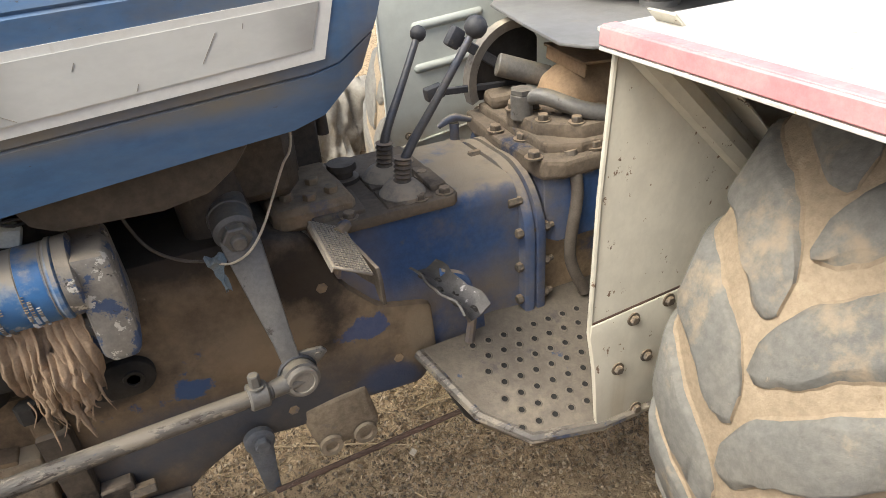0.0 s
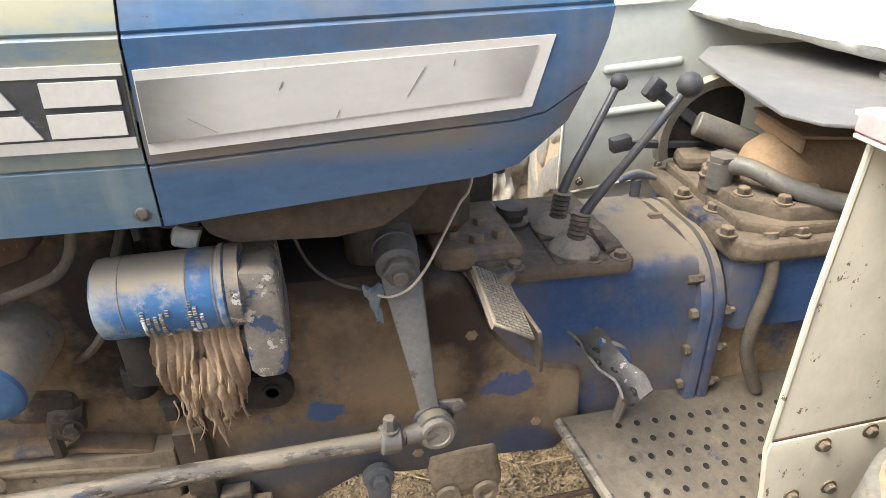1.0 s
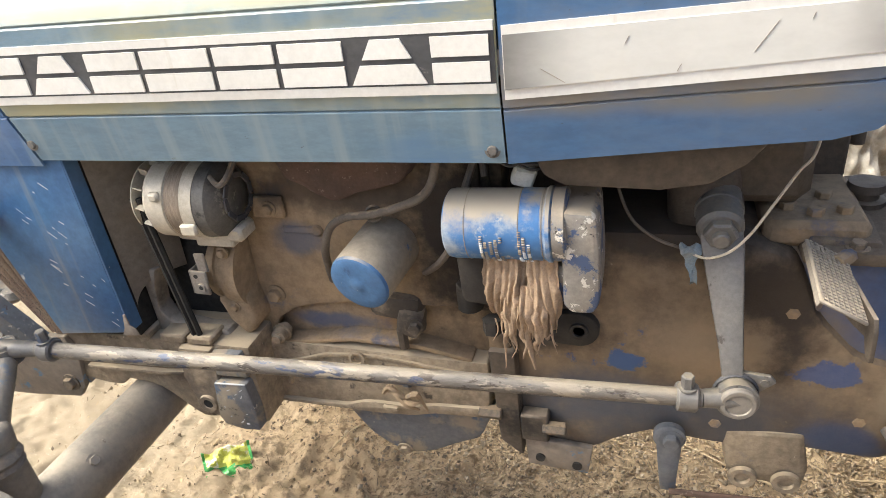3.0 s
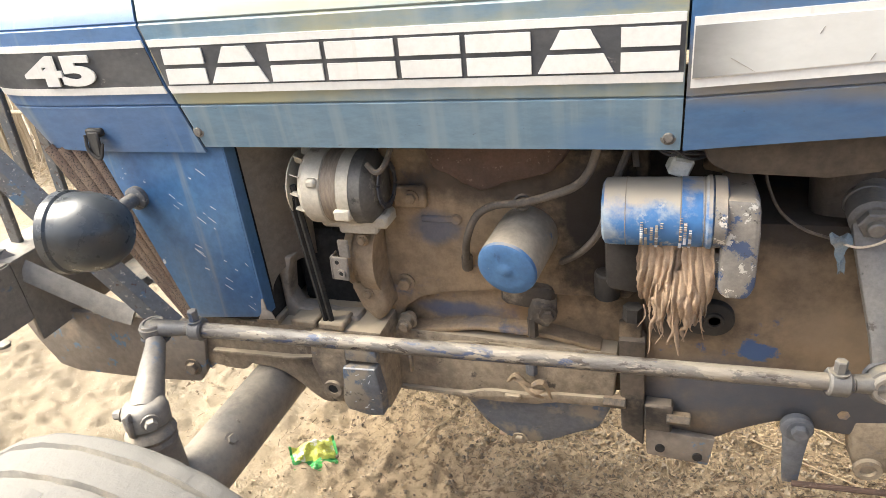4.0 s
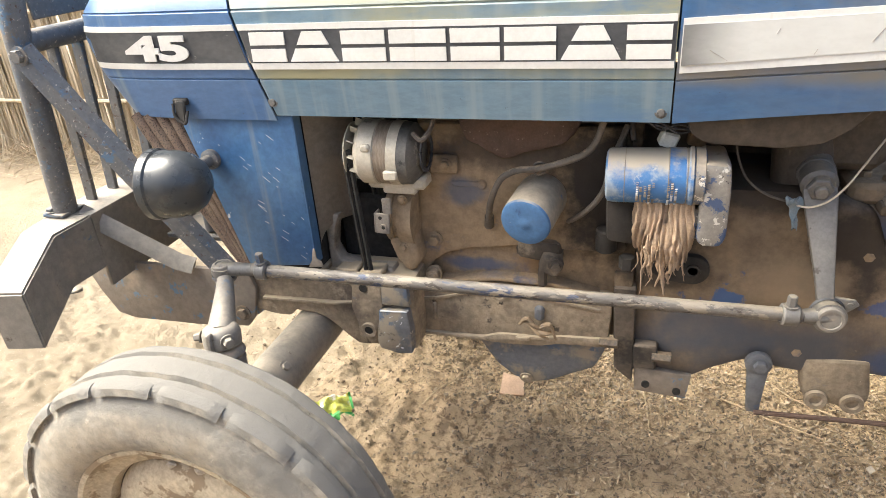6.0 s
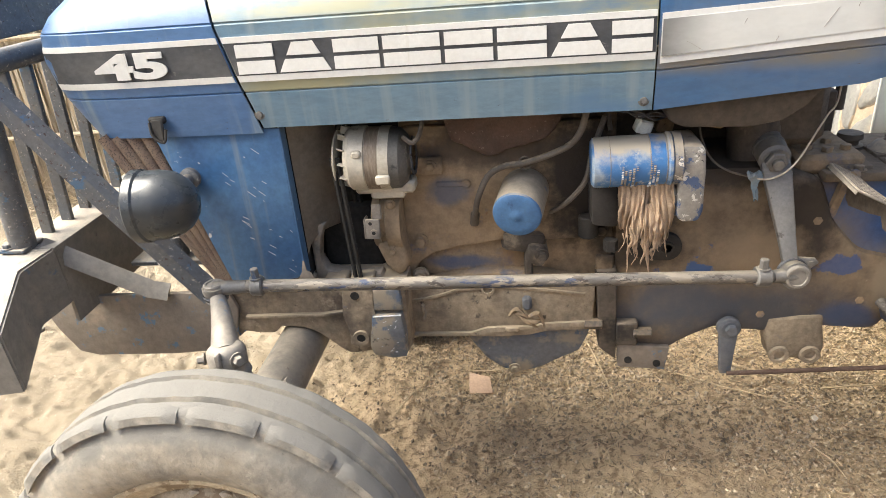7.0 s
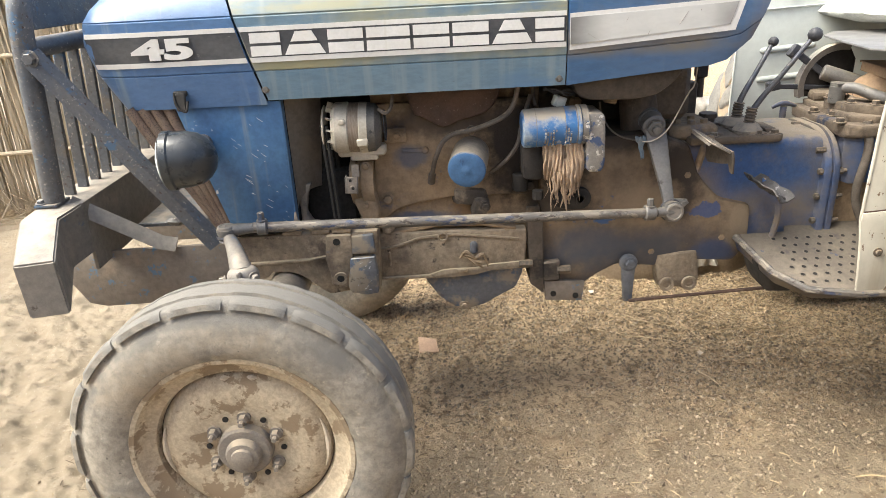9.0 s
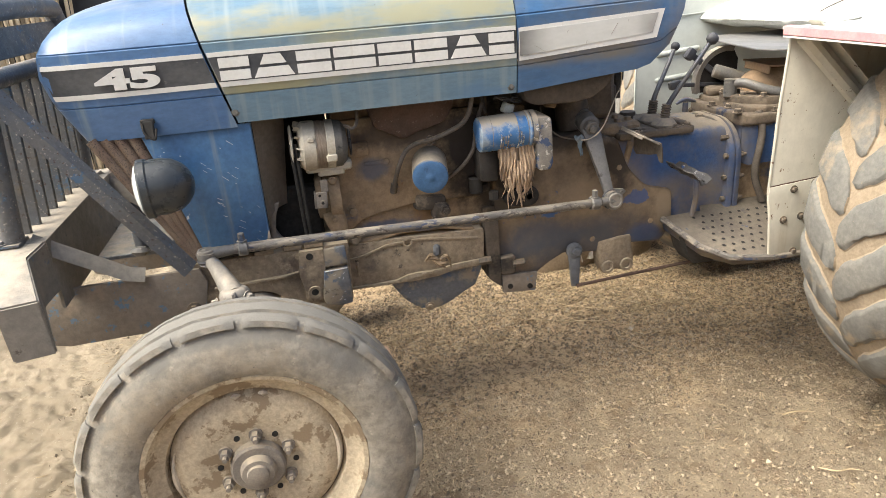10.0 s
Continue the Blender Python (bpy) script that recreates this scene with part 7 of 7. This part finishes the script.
for x0, x1, z0, z1 in ((-0.012, -0.016, 0.830, 0.772), (-0.002, 0.004, 0.825, 0.785), (0.018, 0.010, 0.822, 0.760), (0.024, 0.030, 0.815, 0.742), (0.034, 0.036, 0.815, 0.770)):
    bm = bmesh.new()
    tube(bm, [(x0, 0.012, z0 + 0.02), (x0 + rr.uniform(-0.006, 0.006), 0.010, z0 - 0.01), ((x0 + x1) / 2 + rr.uniform(-0.007, 0.007), 0.014, (z0 + z1) / 2), (x1, 0.016, z1)], [0.007, 0.0062, 0.0048, 0.0016], 9, 6, flat=0.6)
    rough_up(bm, 0.006, 0.002, rr.randint(1, 90))
    part("tail", bm, M_rag, rag, "twisted cloth tail", angle=80)
for k in range(16):
    bm = bmesh.new()
    x, z0 = rr.uniform(-0.030, 0.060), rr.uniform(0.80, 0.83)
    if -0.02 < x < 0.045:
        z0 -= rr.uniform(0, 0.05)
    tube(bm, [(x, 0.014, z0 + 0.02), (x + rr.uniform(-0.005, 0.005), 0.012, z0), (x + rr.uniform(-0.010, 0.010), 0.016, z0 - rr.uniform(0.008, 0.03))], [0.0014, 0.0011, 0.0005], 5, 4)
    part("thread", bm, M_rag, rag)
# string tied to the drop arm
bm = bmesh.new()
tube(bm, [(0.246, 0.098, 0.915), (0.268, 0.080, 0.918), (0.295, 0.07, 0.935), (0.32, 0.075, 0.962), (0.345, 0.088, 1.0), (0.372, 0.105, 1.04), (0.39, 0.115, 1.062), (0.40, 0.13, 1.12)], 0.002, 6)
string = single("string", bm, M_cream, "pale string tied round the steering arm boss", "string")
bm = bmesh.new()
tube(bm, [(0.240, 0.108, 0.915), (0.20, 0.118, 0.925), (0.165, 0.128, 0.950), (0.145, 0.14, 0.99), (0.14, 0.15, 1.02)], 0.0026, 6)
single("wire", bm, M_hose, "thin dusty wire along the bell housing", "wire")
bm = bmesh.new()
M_cloth = material("blue_grey_cloth", ((0.16, 0.22, 0.27), (0.24, 0.26, 0.26)), 30.0, 0.9, bump=0.3)
rows = []
for j in range(15):
    v = j / 14
    wd = 0.007 + 0.010 * math.exp(-((v - 0.12) / 0.10) ** 2) - 0.004 * v
    rows.append([bm.verts.new((0.244 + 0.010 * v + wd * math.cos(u) + 0.003 * math.sin(9 * v + 2 * u), 0.096 + 0.6 * wd * math.sin(u) * (1 + 0.4 * math.sin(3 * u + 6 * v)), 0.928 - 0.062 * v + 0.004 * math.sin(3 * u))) for u in np.linspace(0, math.tau, 16, endpoint=False)])
for p, q in zip(rows, rows[1:]):
    for k in range(16):
        bm.faces.new((p[k], p[(k + 1) % 16], q[(k + 1) % 16], q[k]))
bm.faces.new(rows[0]), bm.faces.new(rows[-1])
single("cloth_knot", bm, M_cloth, "small knotted blue cloth strip on the string", "cloth")
# sack on the seat
def sack(name, c, s, turn, mat, label, seed):
    t = bmesh.new()
    n = 44
    def lift(a, b):
        return max(0.0, (1 - abs(a) ** 3.2) * (1 - abs(b) ** 3.2)) ** 0.55
    sheets = []
    for up in (1, -1):
        g_ = []
        for i in range(n + 1):
            row = []
            for j in range(n + 1):
                a, b = -1 + 2 * i / n, -1 + 2 * j / n
                h = lift(a, b) * (0.5 + 0.16 * noise.noise(Vector((a * 1.6 + seed, b * 1.6, up))) + 0.05 * noise.noise(Vector((a * 5, b * 5 + seed, up)))) + 0.02 * noise.noise(Vector((a * 6, b * 6, seed))) * (up > 0)
                edge = 0.035 * noise.noise(Vector((a * 3, b * 3, seed)))
                row.append(t.verts.new((a * (0.5 + edge), b * (0.5 - edge), up * h * (1 if up > 0 else 0.7))))
            g_.append(row)
        sheets.append(g_)
        for p, q in zip(g_, g_[1:]):
            for k in range(n):
                t.faces.new((p[k], p[k + 1], q[k + 1], q[k]))
    bmesh.ops.remove_doubles(t, verts=t.verts[:], dist=0.004)
    bmesh.ops.recalc_face_normals(t, faces=t.faces[:])
    t.transform(pose(*c, *turn) @ Matrix.Diagonal((*s, 1)))
    return single(name, t, mat, label, "sack", angle=70)


sk = sack("sack", (1.39, 0.50, 1.20), (0.64, 0.62, 0.15), (0, -2, 12), M_sack, "white woven sack lying on the seat pan", 3)
SK = pose(1.39, 0.50, 1.20, 0, -2, 12)
for b in (-0.36, 0.30):
    bm = bmesh.new()
    pts = []
    for a in np.linspace(-0.9, 0.9, 13):
        h = max(0.0, (1 - abs(a) ** 3.2) * (1 - abs(2 * b) ** 3.2)) ** 0.55 * (0.5 + 0.16 * noise.noise(Vector((a * 1.6 + 3, b * 3.2, 1))) + 0.05 * noise.noise(Vector((a * 5, b * 10 + 3, 1)))) + 0.02 * noise.noise(Vector((a * 6, b * 12, 3)))
        pts.append(SK @ Vector((a * 0.32, b * 0.62 + 0.012 * math.sin(3 * a), h * 0.15 + 0.001)))
    tube(bm, pts, 0.002, 6, 2)
    part("seam", bm, M_hose, sk, "dark sewn seam")
# litter on the ground
def on_ground(x, y):
    return ground_height(x, y)


bm = bmesh.new()
t = bmesh.new()
slab(t, [(-0.042, -0.038), (0.038, -0.046), (0.046, 0.022), (-0.022, 0.046)], 0, 0.006, 0.001)
add(bm, t, pose(-0.405, 0.585, on_ground(-0.4, 0.58) + 0.025, 18, 8, 20))
M_card = material("tan_card", ((0.52, 0.36, 0.24), (0.45, 0.31, 0.21)), 12.0, 0.9, bump=0.1)
single("card_scrap", bm, M_card, "torn piece of tan card on the soil", "litter")
t = bmesh.new()
bmesh.ops.create_grid(t, x_segments=18, y_segments=12, size=0.5)
side_of = {f: f.calc_center_median().y + 0.10 * math.sin(5 * f.calc_center_median().x) for f in t.faces}
for f, d in side_of.items():
    f.material_index = 1 if d > -0.08 and abs(f.calc_center_median().x) < 0.45 else 0
for v in t.verts:
    v.co.z += 0.20 * noise.noise(v.co * 3.4) + 0.08 * noise.noise(v.co * 9) + 0.25 * v.co.y
t.transform(pose(-0.935, 0.325, on_ground(-0.935, 0.325) + 0.026, 14, 5, 42) @ Matrix.Diagonal((0.135, 0.085, 0.12, 1)))
bmesh.ops.recalc_face_normals(t, faces=t.faces[:])
bmesh.ops.solidify(t, geom=t.faces[:], thickness=0.001)
M_wrap = material("green_foil", ((0.05, 0.30, 0.09), (0.10, 0.42, 0.12)), 24.0, 0.3, patches=(((0.60, 0.66, 0.30), 30.0, 0.60, 0.66),), bump=0.2)
M_wrapy = material("yellow_foil", ((0.66, 0.66, 0.16), (0.55, 0.60, 0.12)), 20.0, 0.3, patches=(((0.78, 0.77, 0.70), 16.0, 0.54, 0.58), ((0.14, 0.20, 0.12), 24.0, 0.64, 0.68)), bump=0.2)
wrapper = single("snack_wrapper", t, M_wrap, "crumpled green and yellow foil wrapper on the soil", "litter", angle=20)
wrapper.data.materials.append(M_wrapy)
for k, (x, y) in enumerate(((0.33, 0.95), (0.62, 0.42), (0.95, -0.62))):
    bm = bmesh.new()
    t = bmesh.new()
    slab(t, [(-0.011, -0.006), (0.010, -0.009), (0.013, 0.007), (-0.006, 0.011)], 0, 0.002)
    add(bm, t, pose(x, y, on_ground(x, y) + 0.012, 20, -15 + 10 * k, 50 * k))
    single("paper_scrap", bm, M_cream, "pale scrap of paper on the soil", "litter", "paper scraps")
M_straw = material("dry_straw", ((0.40, 0.31, 0.185), (0.30, 0.23, 0.135)), 30.0, 0.8, bump=0.1, island=((0.13, 0.093, 0.056), (0.45, 0.345, 0.21)))
M_clod = material("soil_crumbs", ((0.27, 0.205, 0.135), (0.20, 0.15, 0.10)), 14.0, 0.95, bump=0.4, bump_scale=80, island=((0.13, 0.099, 0.068), (0.41, 0.33, 0.228)))
M_dung = material("dark_crumbs", ((0.12, 0.09, 0.06), (0.18, 0.138, 0.092)), 14.0, 0.95, bump=0.4, bump_scale=80)


def litter(name, count, mat, label, lo, hi, kind, seed):
    """Small pieces strewn on the soil, thickest under the tractor's middle."""
    g = random.Random(seed)
    vs, fs = [], []
    while len(fs) < count * (6 if kind != "clod" else 8):
        x, y = g.uniform(-1.6, 2.0), g.uniform(-1.5, 2.2)
        dens = 1.0 / (1 + math.exp(-(x + 0.55) * 5)) * ((0.045 if kind == "straw" else 0.40) + 1.0 * math.exp(-((y - 0.85) / 0.60) ** 2))
        dens *= 0.5 + noise.noise(Vector((x * 1.7, y * 1.7, seed))) * 0.9
        if g.random() > dens + 0.02:
            continue
        z = ground_height(x, y)
        size = lo + (hi - lo) * g.random() ** 2.2
        q = len(vs)
        if kind == "clod":
            m = Matrix.Translation((x, y, z + size * 0.15)) @ pose(0, 0, 0, g.uniform(0, 360), g.uniform(0, 360), g.uniform(0, 360))
            for p in ((1, 0, 0), (-1, 0, 0), (0, 1, 0), (0, -1, 0), (0, 0, 1), (0, 0, -1)):
                vs.append(m @ (Vector(p) * size * g.uniform(0.45, 1.0)))
            for a, b, c_ in ((0, 2, 4), (2, 1, 4), (1, 3, 4), (3, 0, 4), (2, 0, 5), (1, 2, 5), (3, 1, 5), (0, 3, 5)):
                fs.append((q + a, q + b, q + c_))
        else:
            m = Matrix.Translation((x, y, z + 0.004)) @ pose(0, 0, 0, g.uniform(-20, 20), g.uniform(-22, 22), g.uniform(0, 360))
            wd = g.uniform(0.0005, 0.0015)
            for sx in (-1, 1):
                for sy, sz in ((-1, -0.6), (1, -0.6), (1, 0.6), (-1, 0.6)):
                    vs.append(m @ Vector((sx * size / 2, sy * wd, sz * wd)))
            for k in range(4):
                fs.append((q + k, q + (k + 1) % 4, q + 4 + (k + 1) % 4, q + 4 + k))
            fs.append((q, q + 3, q + 2, q + 1)), fs.append((q + 4, q + 5, q + 6, q + 7))
    me = bpy.data.meshes.new(name)
    me.from_pydata(vs, [], fs)
    me.materials.append(mat)
    return tagged(new(name, me), label, "litter", kind="stuff")


litter("straw_litter", 42000, M_straw, "chopped dry straw strewn over the soil", 0.008, 0.034, "straw", 1)
litter("soil_crumbs", 52000, M_clod, "loose brown soil crumbs", 0.002, 0.011, "clod", 2)
litter("dung_crumbs", 9000, M_dung, "dark dung crumbs and chaff", 0.002, 0.010, "clod", 3)
litter("soil_clods", 1800, M_clod, "larger lumps of dry soil", 0.007, 0.015, "clod", 6)
g = random.Random(9)
M_stalk = material("pale_straw_stalk", ((0.44, 0.345, 0.21), (0.33, 0.25, 0.15)), 20.0, 0.7, bump=0.1)
for k, (x, y, l, a) in enumerate(((0.007, 0.67, 0.39, -80), (-0.28, 0.66, 0.33, 4), (0.455, 0.54, 0.43, -29), (0.525, 0.65, 0.30, -36), (0.60, 0.24, 0.14, -73), (-0.62, 0.55, 0.26, 70), (0.80, -0.525, 0.12, -23), (0.87, -0.255, 0.12, -3), (0.95, 0.60, 0.5, 8), (-0.85, -0.05, 0.2, 60), (0.0, 0.25, 0.07, 85), (0.45, 0.9, 0.4, 15))):
    bm = bmesh.new()
    c, s = math.cos(radians(a)), math.sin(radians(a))
    pts = [(x + c * l * u + g.uniform(-0.012, 0.012), y + s * l * u + g.uniform(-0.012, 0.012), ground_height(x + c * l * u, y + s * l * u) + 0.010 + g.uniform(0, 0.012)) for u in (-0.5, -0.2, 0.15, 0.5)]
    tube(bm, pts, [0.0027, 0.0024, 0.0022, 0.0010], 6, 4)
    single("straw_stalk", bm, M_stalk, "long dry straw stalk on the soil", "straw", "straw stalks")

# ---- surroundings ----
M_reed = material("dry_reeds", ((0.55, 0.46, 0.33), (0.40, 0.33, 0.225)), 9.0, 0.85, bump=0.2, stretch=(4, 4, 0.6))
fence = thing("reed_fence", (-5.5, 2.9, 0), "dry reed fence tied to thin poles at the yard's edge", "fence")


def fence_y(x):
    return 2.62 + 0.06 * (x + 3.0)


g = random.Random(4)
for sec in range(16):
    bm = bmesh.new()
    vs, fs = [], []
    for k in range(170):
        x = -10.2 + sec * 0.52 + g.random() * 0.56
        y = fence_y(x) + g.uniform(-0.05, 0.05)
        lean, h = g.gauss(0, 0.07), g.uniform(1.5, 2.05)
        r0 = g.uniform(0.003, 0.006)
        q = len(vs)
        for u in (0, 0.5, 1):
            for a in range(3):
                rr_ = r0 * (1 - 0.6 * u)
                vs.append((x + lean * u * h * 0.5 + g.uniform(-0.012, 0.012) * (u > 0) + rr_ * math.cos(a * 2.094), y + rr_ * math.sin(a * 2.094) + 0.04 * u * lean, h * u - 0.02))
        for u in (0, 1):
            for a in range(3):
                fs.append((q + u * 3 + a, q + u * 3 + (a + 1) % 3, q + u * 3 + 3 + (a + 1) % 3, q + u * 3 + 3 + a))
    bm.free()
    me = bpy.data.meshes.new("reed_panel")
    me.from_pydata(vs, [], fs)
    me.materials.append(M_reed)
    part("reed_panel", me, None, fence)
for z in (0.45, 1.05, 1.6):
    bm = bmesh.new()
    tube(bm, [(-10.3, fence_y(-10.3) - 0.06, z), (-7, fence_y(-7) - 0.07, z + 0.05), (-4, fence_y(-4) - 0.06, z - 0.03), (-1.9, fence_y(-1.9) - 0.06, z)], 0.014, 8)
    part("cross_pole", bm, M_reed, fence, "thin tied cross pole")
# dry stalk litter at the fence's foot
vs, fs = [], []
for k in range(1500):
    x = g.uniform(-7, -1.9)
    y = fence_y(x) - abs(g.gauss(0, 0.22))
    l, a, u = g.uniform(0.1, 0.35), g.uniform(0, math.tau), g.uniform(-0.2, 0.8)
    q = len(vs)
    z = 0.01 + g.random() * 0.03
    d = Vector((math.cos(a), math.sin(a) * 0.6, u)) * l
    for s in (0, 1):
        for b in range(3):
            vs.append((x + d.x * s + 0.003 * math.cos(b * 2.1), y + d.y * s + 0.003 * math.sin(b * 2.1), z + abs(d.z) * s + 0.002 * b))
    for b in range(3):
        fs.append((q + b, q + (b + 1) % 3, q + 3 + (b + 1) % 3, q + 3 + b))
me = bpy.data.meshes.new("fallen_reeds")
me.from_pydata(vs, [], fs)
me.materials.append(M_reed)
tagged(new("fallen_reeds", me), "fallen dry reeds along the fence", "reeds", kind="stuff")
M_adobe = material("mud_plaster", ((0.36, 0.29, 0.21), (0.30, 0.24, 0.17)), 1.5, 0.95, patches=(((0.22, 0.175, 0.125), 1.2, 0.55, 0.75),), bump=0.6, bump_scale=30)
# Added walls out of view that cut low sky light for more contrast.
bm = bmesh.new()
box(bm, (0, -4.6, 1.15), (18, 0.3, 2.4), 0.03)
box(bm, (8.9, 1.0, 1.15), (0.3, 11.5, 2.4), 0.03)
single("wall_yard", bm, M_adobe, "plain mud-coloured wall added out of view to block low sky light", "wall", kind="structure")
# Draped block standing in for an unidentified dark mass; its cover is invented.
M_darkmass = material("dark_mass_cover", ((0.012, 0.016, 0.025), (0.022, 0.026, 0.036)), 3.0, 0.6, bump=0.2, bump_scale=12)
t = bmesh.new()
bmesh.ops.create_cube(t, size=1)
bmesh.ops.subdivide_edges(t, edges=t.edges[:], cuts=16, use_grid_fill=True)
t.transform(pose(-1.45, 3.9, 0.98) @ Matrix.Diagonal((1.55, 2.2, 2.0, 1)))
rough_up(t, 0.5, 0.06)
rough_up(t, 0.16, 0.02, 3)
single("covered_stack", t, M_darkmass, "unidentified dark mass beside the reed fence, shaped as a draped block", "stack", angle=60)
t = bmesh.new()
bmesh.ops.create_grid(t, x_segments=40, y_segments=50, size=0.5)
for v in t.verts:
    p = v.co.copy()
    v.co.z = 0.16 * noise.noise(Vector((p.x * 3, p.y * 3, 1.0))) + 0.07 * noise.noise(p * 9) + 0.03 * noise.noise(p * 22)
t.transform(pose(0.80, 1.20, 0.42, 78, 0, 12) @ Matrix.Diagonal((0.30, 0.78, 0.5, 1)))
bmesh.ops.solidify(t, geom=t.faces[:], thickness=0.002)
single("plastic_sheet", t, M_sackdirty, "crumpled white plastic sheet heaped on the soil", "plastic sheet", angle=60)
t = bmesh.new()
bmesh.ops.create_icosphere(t, subdivisions=4, radius=1)
for v in t.verts:
    v.co *= 1 + 0.18 * noise.noise(v.co * 2.2) + 0.06 * noise.noise(v.co * 7)
t.transform(pose(0.70, 1.45, 0.05) @ Matrix.Diagonal((0.65, 0.35, 0.62, 1)))
single("soil_mound", t, M_mud, "mound of pale dry soil", "soil mound", angle=60)
